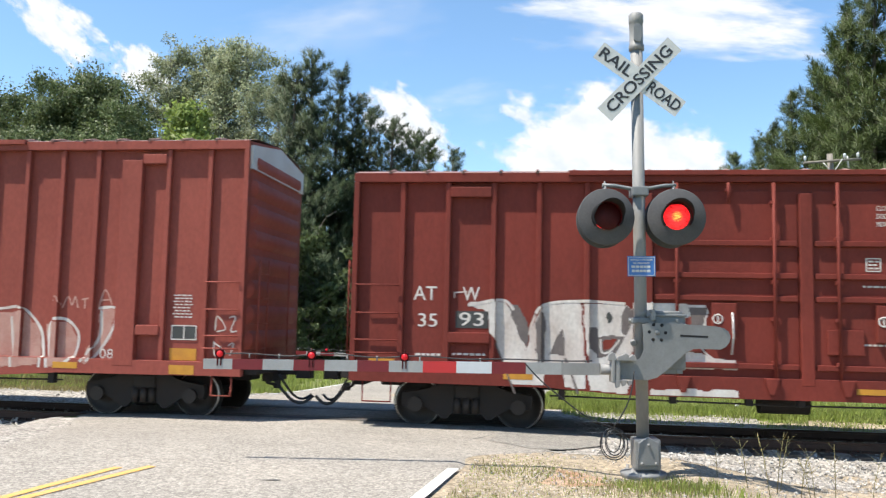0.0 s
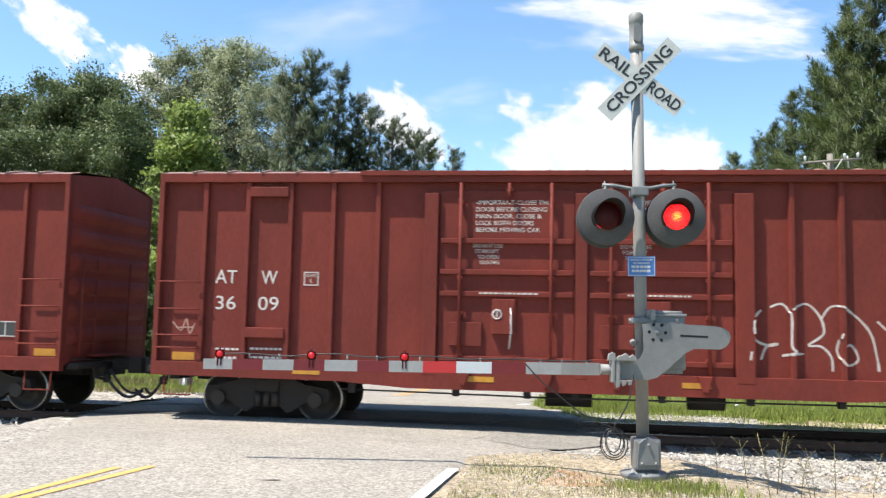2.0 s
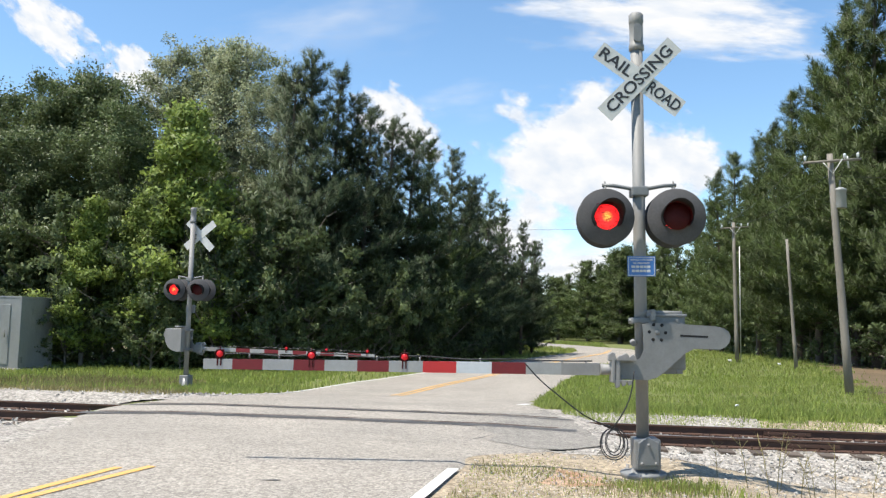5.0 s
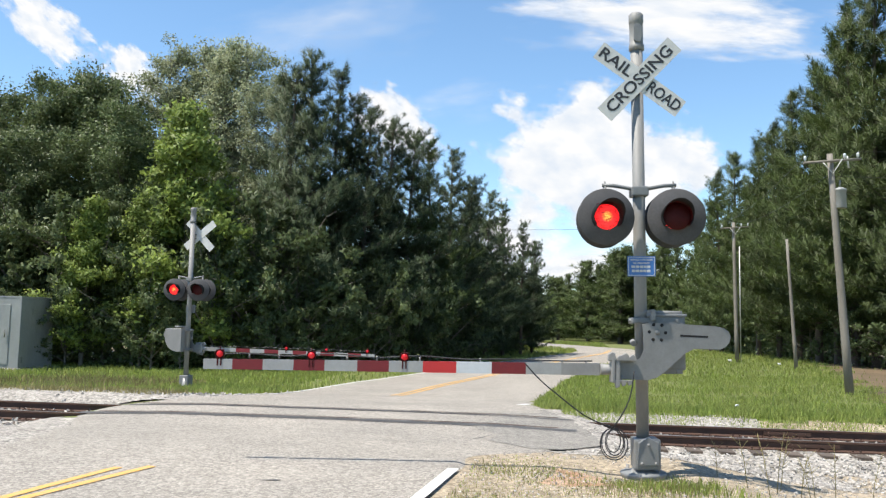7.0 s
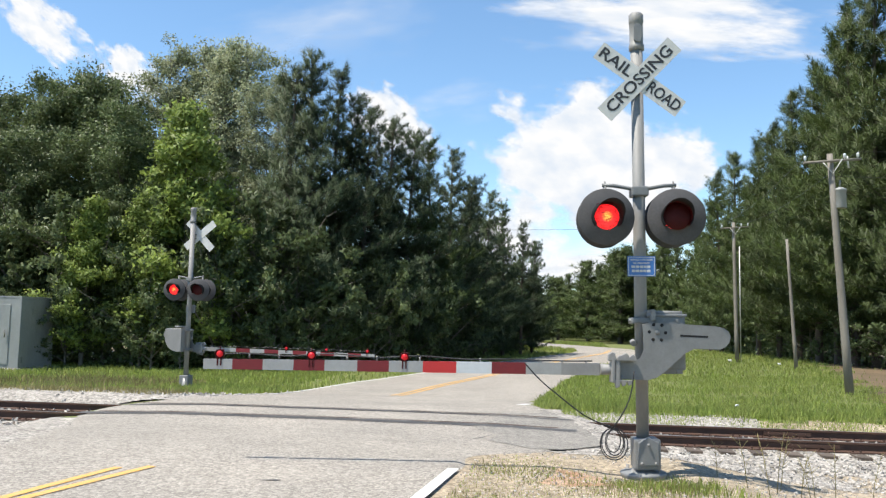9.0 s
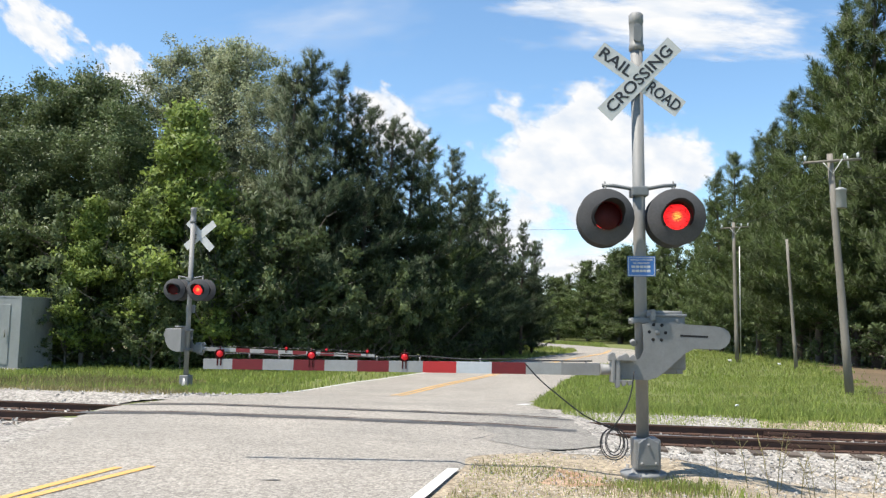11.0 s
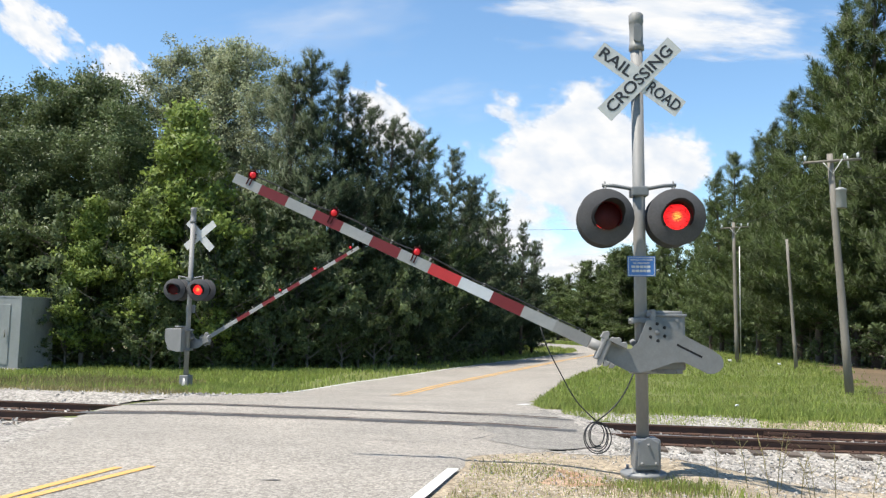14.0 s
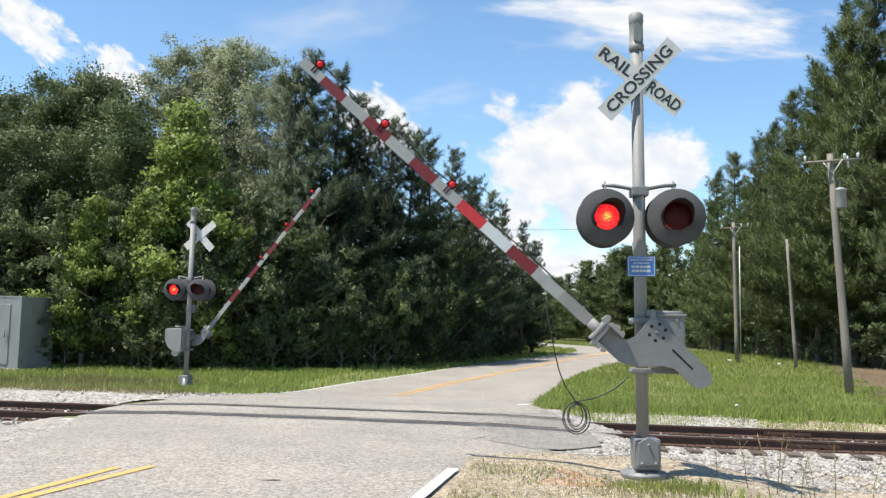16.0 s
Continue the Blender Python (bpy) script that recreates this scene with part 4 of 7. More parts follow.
        part("arm_lamp_lens", bm, M["lamp_red"], arm, "small red gate lamp lens")
        bm = bmesh.new()
        box(bm, x - 0.048, x + 0.048, -0.012, 0.012, z - 0.005, z + 0.095, 0.010)
        box(bm, x - 0.028, x - 0.012, -0.03, 0.03, z - 0.09, z + 0.0, 0.003)
        box(bm, x + 0.012, x + 0.028, -0.03, 0.03, z - 0.09, z + 0.0, 0.003)
        tube(bm, [(x, 0, z + 0.09), (x, 0, z + 0.125)], 0.009, 6)
        part("arm_lamp_body", bm, M["dark_lens"], arm, "dark red lamp housing")
    bm = bmesh.new()
    pts = []
    for i in range(120):
        x = -0.75 - 4.35 * stretch * i / 119
        sag = 0.035 * abs(math.sin(x * 2.9)) ** 2
        pts.append((x, -0.005, -0.352 - 0.02 * (x + 0.67) / -4.61 + sag * (0.6 + 0.4 * math.sin(x * 1.3))))
    tube(bm, pts, 0.008, 6)
    part("lamp_cable", bm, M["cable"], arm, "black cable along the top of the arm")
    for x in map(along, (-0.82, -1.1, -1.35, -2.05, -2.75, -3.25, -3.6, -4.4, -4.75)):
        bm = bmesh.new()
        tube(bm, [(x, 0.0, -0.40), (x, 0.0, -0.345)], 0.012, 6)
        part("cable_clip", bm, M["aluminium"], arm)
    return root, arm, shutters


NEAR_SIG, NEAR_ARM, NEAR_SHUT = crossing_signal("crossing_signal", pose(2.395, 9.70, 0.12, 0, -0.93, -1.57), "grey railroad crossing signal with crossbuck, red lamps and striped gate", False)
FAR_SIG, FAR_ARM, FAR_SHUT = crossing_signal("crossing_signal", pose(-7.70, 24.90, -0.38, 0, 0, 165), "grey railroad crossing signal across the track, seen from behind", True)


# ---- boxcars ----
V_TRAIN = 10.867
SIDE = -1.565


def truck(parent, x):
    """A two-axle truck under a car."""
    bm = bmesh.new()
    box(bm, x - 0.22, x + 0.22, -1.15, 1.15, 0.52, 0.78, 0.04)
    frame_ = part("truck", bm, M["underframe"], parent, "dusty black cast steel truck")
    for y in (-1.02, 1.02):
        bm = bmesh.new()
        slab(bm, [(x - 1.15, 0.52), (x - 1.12, 0.62), (x - 0.7, 0.66), (x - 0.45, 0.80), (x + 0.45, 0.80), (x + 0.7, 0.66), (x + 1.12, 0.62), (x + 1.15, 0.52), (x + 1.12, 0.36), (x + 0.72, 0.40), (x + 0.42, 0.18), (x + 0.34, 0.18), (x + 0.26, 0.30), (x - 0.26, 0.30), (x - 0.34, 0.18), (x - 0.42, 0.18), (x - 0.72, 0.40), (x - 1.12, 0.36)], y - 0.08, y + 0.08, 0.02)
        part("side_frame", bm, M["underframe"], frame_)
    for dx in (-0.16, 0.0, 0.16):
        for y in (-1.11, 1.11):
            bm = bmesh.new()
            tube(bm, [(x + dx, y, 0.28), (x + dx, y, 0.55)], 0.07, 10)
            part("spring", bm, M["wheel"], frame_)
    for dx in (-0.89, 0.89):
        bm = bmesh.new()
        tube(bm, [(x + dx, -1.12, 0.42), (x + dx, 1.12, 0.42)], 0.075, 12)
        part("axle", bm, M["underframe"], frame_)
        for y in (-1.12, 1.12):
            bm = bmesh.new()
            tube(bm, [(x + dx, y - 0.06, 0.42), (x + dx, y + 0.06, 0.42)], 0.13, 14)
            part("bearing_cap", bm, M["wheel"], frame_)
        for y, d in ((-0.75, -1), (0.75, 1)):
            bm = bmesh.new()
            lathe(bm, [(0.0, 0.06), (0.12, 0.065), (0.16, 0.03), (0.33, 0.02), (0.355, 0.06), (0.41, 0.065), (0.42, 0.055), (0.425, -0.03), (0.455, -0.045), (0.45, -0.07), (0.35, -0.07), (0.33, -0.02), (0.0, -0.04)], 36, pose(x + dx, y, 0.425, 90 if d < 0 else -90))
            part("wheel", bm, M["wheel"], frame_)
            bm = bmesh.new()
            lathe(bm, [(0.402, 0.0665), (0.416, 0.0665), (0.4225, 0.058), (0.4225, 0.050)], 36, pose(x + dx, y, 0.425, 90 if d < 0 else -90))
            part("tread_edge", bm, M["tread"], frame_)


def coupler(parent, x, d):
    bm = bmesh.new()
    box(bm, min(x, x + d * 0.55), max(x, x + d * 0.55), -0.10, 0.10, 0.78, 0.98, 0.02)
    slab(bm, [(x + d * 0.55, 0.72), (x + d * 0.84, 0.72), (x + d * 0.84, 1.02), (x + d * 0.55, 1.02)], -0.16, 0.12, 0.03)
    part("coupler", bm, M["underframe"], parent, "rusty black knuckle coupler")
    lo, hi = sorted((x - d * 0.02, x + d * 0.20))
    bm = bmesh.new()
    box(bm, lo, hi, -0.42, 0.42, 0.66, 1.02, 0.02)
    box(bm, lo, hi, -1.30, 1.30, 0.84, 0.96, 0.015)
    part("end_sill", bm, M["underframe"], parent)
    bm = bmesh.new()
    tube(bm, [(x + d * 0.10, -0.62, 0.90), (x + d * 0.16, -0.60, 0.66), (x + d * 0.30, -0.45, 0.60)], 0.032, 8)
    box(bm, min(x + d * 0.24, x + d * 0.36), max(x + d * 0.24, x + d * 0.36), -0.50, -0.40, 0.55, 0.70, 0.015)
    part("angle_cock", bm, M["underframe"], parent, "black angle cock of the brake pipe")
    bm = bmesh.new()
    tube(bm, [(x + d * (0.32 + 0.62 * u), -0.46 + 0.2 * u, 0.62 - 0.34 * math.sin(u * 2.5)) for u in (0, 0.15, 0.3, 0.45, 0.6, 0.75, 0.9, 1.0)], 0.030, 8)
    part("air_hose", bm, M["cable"], parent, "black rubber air hose")
    bm = bmesh.new()
    pts = [(x + d * 0.30, -0.36, 0.80)]
    for i in range(1, 12):
        t = i / 11
        pts.append((x + d * (0.30 + 0.55 * t), -0.36 + 0.3 * t, 0.80 - 0.46 * math.sin(t * 2.2)))
    tube(bm, pts, 0.024, 8)
    part("air_hose", bm, M["cable"], parent, "black rubber air hose")
    bm = bmesh.new()
    tube(bm, [(x + d * 0.12, -1.35, 1.02), (x + d * 0.12, -0.5, 0.99), (x + d * 0.45, -0.28, 0.93), (x + d * 0.5, -0.24, 0.84)], 0.014, 6)
    part("uncoupling_lever", bm, M["underframe"], parent)


def boxcar(label, s0, length, eave, paint, posts, wide, doors, ladders, peak=0.2):
    """A boxcar from local x 0 to length, standing on the rails at s0 when the clip begins."""
    root = new("boxcar")
    tagged(root, label, "boxcar", "boxcars of the train")
    P = M[paint]
    wall, top = 1.44, eave - 0.06
    bm = bmesh.new()
    box(bm, 0.06, length - 0.06, -wall, wall, 0.92, top)
    part("body", bm, P, root, "oxide red steel side sheets")
    # roof: low ridge with cross seams
    bm = bmesh.new()
    n = 26
    rows = []
    for i in range(n + 1):
        x = length * i / n
        rows.append([bm.verts.new((x, y, z)) for y, z in ((-1.56, eave), (-1.2, eave + peak * 0.45), (0, eave + peak), (1.2, eave + peak * 0.45), (1.56, eave))])
    for a, b in zip(rows, rows[1:]):
        for k in range(4):
            bm.faces.new((a[k], b[k], b[k + 1], a[k + 1]))
    roof = part("roof", bm, M["roof_red"], root, "dusty red roof with cross seams")
    bm = bmesh.new()
    tube(bm, [(0, -1.58, eave + 0.005), (0, -1.2, eave + peak * 0.45 + 0.01), (0, 0, eave + peak + 0.005), (0, 1.2, eave + peak * 0.45 + 0.01), (0, 1.58, eave + 0.005)], 0.028, 6)
    seam = part("roof_seam", bm, M["roof_red"], roof, "", pose(length / n, 0, 0))
    for i in range(2, n):
        share("roof_seam", seam.data, roof, pose(length * i / n, 0, 0))
    for y in (-1, 1):
        a, b = sorted((y * SIDE, y * -1.42))
        bm = bmesh.new()
        box(bm, 0.0, length, a, b, eave - 0.16, eave - 0.004, 0.008)
        part("side_plate", bm, P, root)
        bm = bmesh.new()
        slab(bm, [(0.0, 0.82), (3.4, 0.80), (4.6, 0.72), (length - 4.6, 0.72), (length - 3.4, 0.80), (length, 0.82), (length, 1.06), (0.0, 1.06)], a, b, 0.006)
        part("side_sill", bm, P, root)
        for x in (0.0, length - 0.09):
            bm = bmesh.new()
            box(bm, x, x + 0.09, a, b, 1.06, eave - 0.16, 0.008)
            part("corner_post", bm, P, root)
    for x in posts:
        for y in (-1, 1):
            a, b = sorted((y * (SIDE + 0.035), y * -1.43))
            bm = bmesh.new()
            box(bm, x - 0.042, x + 0.042, a, b, 1.0, eave - 0.16, 0.012)
            part("side_post", bm, P, root)
    for x0, x1 in wide:
        for y in (-1, 1):
            a, b = sorted((y * (SIDE - 0.005), y * -1.43))
            bm = bmesh.new()
            box(bm, x0, x1, a, b, 0.95, eave - 0.35, 0.012)
            part("door_post", bm, P, root)
    # ends with pressed ribs, highest in the middle
    for x, d in ((0.02, -1), (length - 0.02, 1)):
        bm = bmesh.new()
        slab_pts = [(-1.5, 0.95), (1.5, 0.95), (1.5, eave - 0.01), (0, eave + peak - 0.01), (-1.5, eave - 0.01)]
        lo, hi = sorted((x - d * 0.03, x + d * 0.02))
        va = [bm.verts.new((lo, y, z)) for y, z in slab_pts]
        vb = [bm.verts.new((hi, y, z)) for y, z in slab_pts]
        bm.faces.new(va[::-1])
        bm.faces.new(vb)
        for k in range(5):
            bm.faces.new((va[k], va[(k + 1) % 5], vb[(k + 1) % 5], vb[k]))
        bmesh.ops.recalc_face_normals(bm, faces=bm.faces)
        end = part("end_wall", bm, P, root)
        z, h = 1.25, 0.40
        while z + h < eave - 0.12:
            bm = bmesh.new()
            prof = [(z + 0.03, 0.0), (z + 0.10, 0.065), (z + 0.20, 0.088), (z + 0.30, 0.065), (z + 0.37, 0.0)]
            for ya, yb, ka, kb in ((-1.42, -1.25, 0.0, 1.0), (-1.25, 1.25, 1.0, 1.0), (1.25, 1.42, 1.0, 0.0)):
                ra = [bm.verts.new((x + d * (0.018 + o * ka), ya, zz)) for zz, o in prof]
                rb = [bm.verts.new((x + d * (0.018 + o * kb), yb, zz)) for zz, o in prof]
                for i in range(4):
                    bm.faces.new((ra[i], rb[i], rb[i + 1], ra[i + 1])).smooth = True
            bmesh.ops.recalc_face_normals(bm, faces=bm.faces)
            part("end_rib", bm, P, end)
            z += 0.455
        bm = bmesh.new()
        for yy in (-1.18, -0.72, 0.5):
            tube(bm, [(x + d * 0.16, yy, 1.1), (x + d * 0.16, yy, 2.9)], 0.016, 6)
        for zz in (1.3, 1.75, 2.2, 2.65):
            tube(bm, [(x + d * 0.16, -1.18, zz), (x + d * 0.16, -0.72, zz)], 0.012, 6)
        box(bm, min(x + d * 0.02, x + d * 0.3), max(x + d * 0.02, x + d * 0.3), -0.7, 0.9, 1.05, 1.10, 0.008)
        part("end_ladder", bm, P, root, "oxide red end ladder and platform")
        coupler(root, x + d * 0.02, d)
    # small pressed boxes beside the ladders
    for x0, x1 in ladders["vents"]:
        for z0, z1 in ((eave - 0.42, eave - 0.24), (1.50, 1.68)):
            bm = bmesh.new()
            box(bm, x0, x1, SIDE + 0.01, -1.43, z0, z1, 0.015)
            part("jacking_bracket", bm, P, root)
    for x0, x1 in ladders["rungs"]:
        for z in (1.30, 1.52, 1.98, 2.46):
            bm = bmesh.new()
            tube(bm, [(x0, -1.50, z), (x0, -1.59, z), (x1, -1.59, z), (x1, -1.50, z)], 0.013, 6)
            part("rung", bm, P, root)
        bm = bmesh.new()
        xa, xb = x0 + 0.15, x1 - 0.10
        tube(bm, [(xa, -1.5, 0.86), (xa, -1.52, 0.48), (xb, -1.52, 0.48), (xb, -1.5, 0.86)], 0.016, 6)
        part("sill_step", bm, P, root)
    # plug doors with locking bars
    for x0, x1 in doors:
        bm = bmesh.new()
        box(bm, x0, x1, -1.50, -1.435, 1.0, eave - 0.30, 0.01)
        door = part("door", bm, P, root, "oxide red plug door with locking bars")
        for z in (eave - 1.17, eave - 1.70, eave - 2.07, 1.24):
            bm = bmesh.new()
            box(bm, x0 + 0.03, x1 - 0.03, -1.565, -1.49, z - 0.045, z + 0.045, 0.012)
            part("door_beam", bm, P, door)
        w = x1 - x0
        for kx, foot, holds in ((0.16, 1.02, (1.3, 2.0, 2.6, 3.3, eave - 0.5)), (0.52, eave - 0.52, (eave - 0.30,)), (0.83, 1.02, (1.3, 2.0, 2.6, 3.3, eave - 0.5))):
            bm = bmesh.new()
            tube(bm, [(x0 + w * kx, -1.59, foot), (x0 + w * kx, -1.59, eave - 0.18)], 0.026, 8)
            for z in holds:
                box(bm, x0 + w * kx - 0.05, x0 + w * kx + 0.05, -1.60, -1.5, z - 0.03, z + 0.03, 0.006)
            part("locking_bar", bm, P, door)
        bm = bmesh.new()
        box(bm, x0 + w * 0.40, x0 + w * 0.57, -1.585, -1.5, 1.66, eave - 2.15, 0.012)
        part("lock_plate", bm, P, door)
        bm = bmesh.new()
        lathe(bm, [(0.062, 0.0), (0.085, 0.004), (0.085, 0.008), (0.062, 0.008), (0.062, 0.0)], 20, pose(x0 + w * 0.44, -1.587, 1.99, 90))
        box(bm, x0 + w * 0.44 - 0.012, x0 + w * 0.44 + 0.012, -1.595, -1.588, 1.94, 2.04)
        part("lock_mark", bm, M["white"], door)
        bm = bmesh.new()
        tube(bm, [(x0 + w * 0.54, -1.6, 2.1), (x0 + w * 0.545, -1.61, 1.72), (x0 + w * 0.53, -1.61, 1.42)], 0.014, 6)
        part("handle", bm, M["galvanized"], door, "bare steel door handle")
        bm = bmesh.new()
        box(bm, x0 + 0.2, x0 + 0.75, -1.55, -1.5, 1.45, 1.85, 0.01)
        part("door_pocket", bm, P, door)
        for kx in (0.2, 0.8):
            bm = bmesh.new()
            slab(bm, [(x0 + w * kx - 0.12, 1.06), (x0 + w * kx - 0.04, 0.80), (x0 + w * kx + 0.04, 0.80), (x0 + w * kx + 0.12, 1.06)], -1.63, -1.5, 0.015)
            part("door_roller", bm, P, door)
    if doors:
        a, b = doors[0][0] - 1.4, doors[-1][1] + 2.4
        bm = bmesh.new()
        box(bm, a, b, SIDE - 0.05, -1.5, eave - 0.055, eave + 0.03, 0.008)
        part("door_track", bm, P, root)
    # underframe
    bm = bmesh.new()
    box(bm, 0.3, length - 0.3, -0.28, 0.28, 0.66, 0.94, 0.02)
    for x in (4.6, 6.4, 8.2, 10.0, 11.8):
        if x < length - 3.5:
            box(bm, x - 0.05, x + 0.05, -1.35, 1.35, 0.78, 0.94)
    tube(bm, [(6.9, -0.75, 0.62), (7.7, -0.75, 0.62)], 0.20, 14)
    tube(bm, [(9.3, -0.85, 0.60), (9.9, -0.85, 0.60)], 0.15, 12)
    tube(bm, [(5.0, -0.5, 0.70), (11.0, -0.5, 0.70)], 0.02, 6)
    tube(bm, [(3.4, -1.40, 0.66), (7.0, -1.40, 0.62), (length - 3.4, -1.40, 0.66)], 0.016, 6)
    for x in (3.6, 5.4, 6.6, 7.4, 8.8, 10.2, 11.6, length - 3.6):
        box(bm, x - 0.06, x + 0.06, -1.46, -1.34, 0.60, 0.80, 0.01)
    part("underframe", bm, M["underframe"], root)
    truck(root, 1.98)
    truck(root, length - 1.98)
    return root


CAR_POSTS = (0.86, 1.65, 2.43, 3.2, 4.0, 10.85, 11.62, 12.40, 13.2, 13.95, 14.74, 15.54)
CAR_WIDE = ((4.82, 5.06), (7.38, 7.58), (9.95, 10.25))
CAR_DOORS = ((5.08, 7.37), (7.59, 9.93))
CAR_LADDERS = dict(vents=((1.69, 2.39), (12.44, 13.16)), rungs=((0.08, 0.82), (15.58, 16.34)))
LEN = 16.42
CAR_C = boxcar("oxide red double-door boxcar with clean white lettering", 14.79, LEN, 4.40, "oxide", CAR_POSTS, CAR_WIDE, CAR_DOORS, CAR_LADDERS)
CAR_B = boxcar("oxide red double-door boxcar with large white and green graffiti", -3.37, LEN, 4.40, "oxide", CAR_POSTS, CAR_WIDE, CAR_DOORS, CAR_LADDERS)
CAR_A = boxcar("taller faded oxide red boxcar with pale graffiti", -5.3 - LEN, LEN, 5.0, "oxide_pale",
               tuple(LEN - x for x in (0.73, 1.51, 2.87, 3.56, 4.26, 4.96, 5.66, 11.9, 12.7, 13.5, 14.3, 15.5)), ((LEN - 2.38, LEN - 2.0), (LEN - 6.6, LEN - 6.4)), ((LEN - 9.4, LEN - 6.7),),
               dict(vents=((LEN - 2.0, LEN - 1.55),), rungs=((LEN - 0.69, LEN - 0.08),)))
CAR_S = ((CAR_A, -5.3 - LEN), (CAR_B, -3.37), (CAR_C, 14.79))


# ---- paint on the boxcars: sprayed areas, strokes, stencils, reflectors ----
RELIEF = {CAR_B: (CAR_POSTS, CAR_WIDE, CAR_DOORS), CAR_C: (CAR_POSTS, CAR_WIDE, CAR_DOORS),
          CAR_A: (tuple(LEN - x for x in (0.73, 1.51, 2.87, 3.56, 4.26, 4.96, 5.66)), ((LEN - 2.38, LEN - 2.0),), ())}


def face_y(car, x, z):
    """How far out the car's near side stands at x and z."""
    posts, wide, doors = RELIEF[car]
    if z < 1.06 or x < 0.09 or x > LEN - 0.09:
        return SIDE
    if any(abs(x - p) < 0.046 for p in posts):
        return SIDE + 0.035
    if any(a < x < b for a, b in wide):
        return SIDE - 0.005
    if any(a < x < b for a, b in doors):
        return -1.50
    return -1.44


def inside(poly, x, z):
    hit = False
    for (xa, za), (xb, zb) in zip(poly, poly[1:] + poly[:1]):
        if (za > z) != (zb > z) and x < (xb - xa) * (z - za) / (zb - za) + xa:
            hit = not hit
    return hit


PAINT_LAYER = {}


def sill_z(x):
    """The lower edge of the side sill."""
    e = min(x, LEN - x)
    return 0.82 - 0.1 * min(1.0, max(0.0, (e - 3.4) / 1.2))



def spray(car, poly, paint, cell=0.02):
    """Paint over an outline, following the posts and sheets."""
    PAINT_LAYER[car] = PAINT_LAYER.get(car, 0) + 1
    lift = 0.0015 + 0.00022 * PAINT_LAYER[car]
    xs, zs = [p[0] for p in poly], [p[1] for p in poly]
    x0, z0 = min(xs), max(min(zs), 0.74)
    nx, nz = int((max(xs) - x0) / cell) + 2, int((max(zs) - z0) / cell) + 2
    v, f, seen = [], [], {}

    def vert(i, j, y):
        k = (i, j, round(y, 3))
        if k not in seen:
            seen[k] = len(v)
            v.append((x0 + i * cell, y - lift, z0 + j * cell))
        return seen[k]
    for i in range(nx):
        for j in range(nz):
            x, z = x0 + (i + 0.5) * cell, z0 + (j + 0.5) * cell
            w = 0.05 * noise.noise((x * 5, z * 5, 2.0))
            if inside(poly, x + w, z + w) and sill_z(x) + cell < z < car_top(car):
                y = face_y(car, x, z)
                f.append((vert(i, j, y), vert(i + 1, j, y), vert(i + 1, j + 1, y), vert(i, j + 1, y)))
    if f:
        return tagged(share("graffiti", mesh_of("graffiti", v, f, M[paint]), car, Matrix()), "sprayed graffiti lettering")


def car_top(car):
    return 4.8 if car is CAR_A else 4.2


def stroke(car, pts, width, paint):
    """One stroke of a spray can, rounded at its bends."""
    PAINT_LAYER[car] = PAINT_LAYER.get(car, 0) + 1
    lift = 0.0015 + 0.00022 * PAINT_LAYER[car]
    P = [Vector(p) for p in pts]
    dense = []
    for i in range(len(P) - 1):
        a, b, c, d = P[max(i - 1, 0)], P[i], P[i + 1], P[min(i + 2, len(P) - 1)]
        n = max(3, int((c - b).length / 0.02))
        for k in range(n):
            t = k / n
            dense.append(0.5 * (2 * b + (c - a) * t + (2 * a - 5 * b + 4 * c - d) * t * t + (3 * b - a - 3 * c + d) * t ** 3))
    dense.append(P[-1])
    v, f = [], []
    for i, p in enumerate(dense):
        d = dense[min(i + 1, len(dense) - 1)] - dense[max(i - 1, 0)]
        d = d.normalized() if d.length > 1e-6 else Vector((1, 0))
        w = width / 2 * (1 + 0.3 * noise.noise((p.x * 6, p.y * 6, 4)))
        y = face_y(car, p.x, p.y) - lift
        v += [(p.x - d.y * w, y, p.y + d.x * w), (p.x + d.y * w, y, p.y - d.x * w)]
        if i:
            f.append((2 * i - 2, 2 * i - 1, 2 * i + 1, 2 * i))
    return tagged(share("graffiti_stroke", mesh_of("graffiti_stroke", v, f, M[paint]), car, Matrix()), "sprayed graffiti stroke")


def stencil(car, words, x, z, height, width=None, y=-1.444, paint="white"):
    return lettering("lettering", words, height, pose(x, y, z, 90), M[paint], car, width, 1.0)


def bars(car, x0, x1, z, height, y=-1.444, paint="white"):
    """Small writing, too small to read."""
    x = x0
    while x < x1 - 0.03:
        w = random.uniform(0.03, 0.09)
        part("text_bar", box(bmesh.new(), x, min(x + w, x1), y - 0.002, y, z - height / 2, z + height / 2), M[paint], car)
        x += w + 0.025


def plate(car, name, x0, x1, z0, z1, paint, label, y=-1.444, frame_only=False):
    bm = bmesh.new()
    if frame_only:
        t = 0.018
        rims = [(x0, x1, z1 - t, z1), (x0, x1, z0, z0 + t), (x0, x0 + t, z0 + t, z1 - t), (x1 - t, x1, z0 + t, z1 - t)]
        if name == "service_frame":
            rims.append(((x0 + x1) / 2 - t / 2, (x0 + x1) / 2 + t / 2, z0 + t, z1 - t))
        for a, b, c, d in rims:
            box(bm, a, b, y - 0.003, y, c, d)
    else:
        box(bm, x0, x1, y - 0.004, y, z0, z1)
    return part(name, bm, M[paint], car, label)


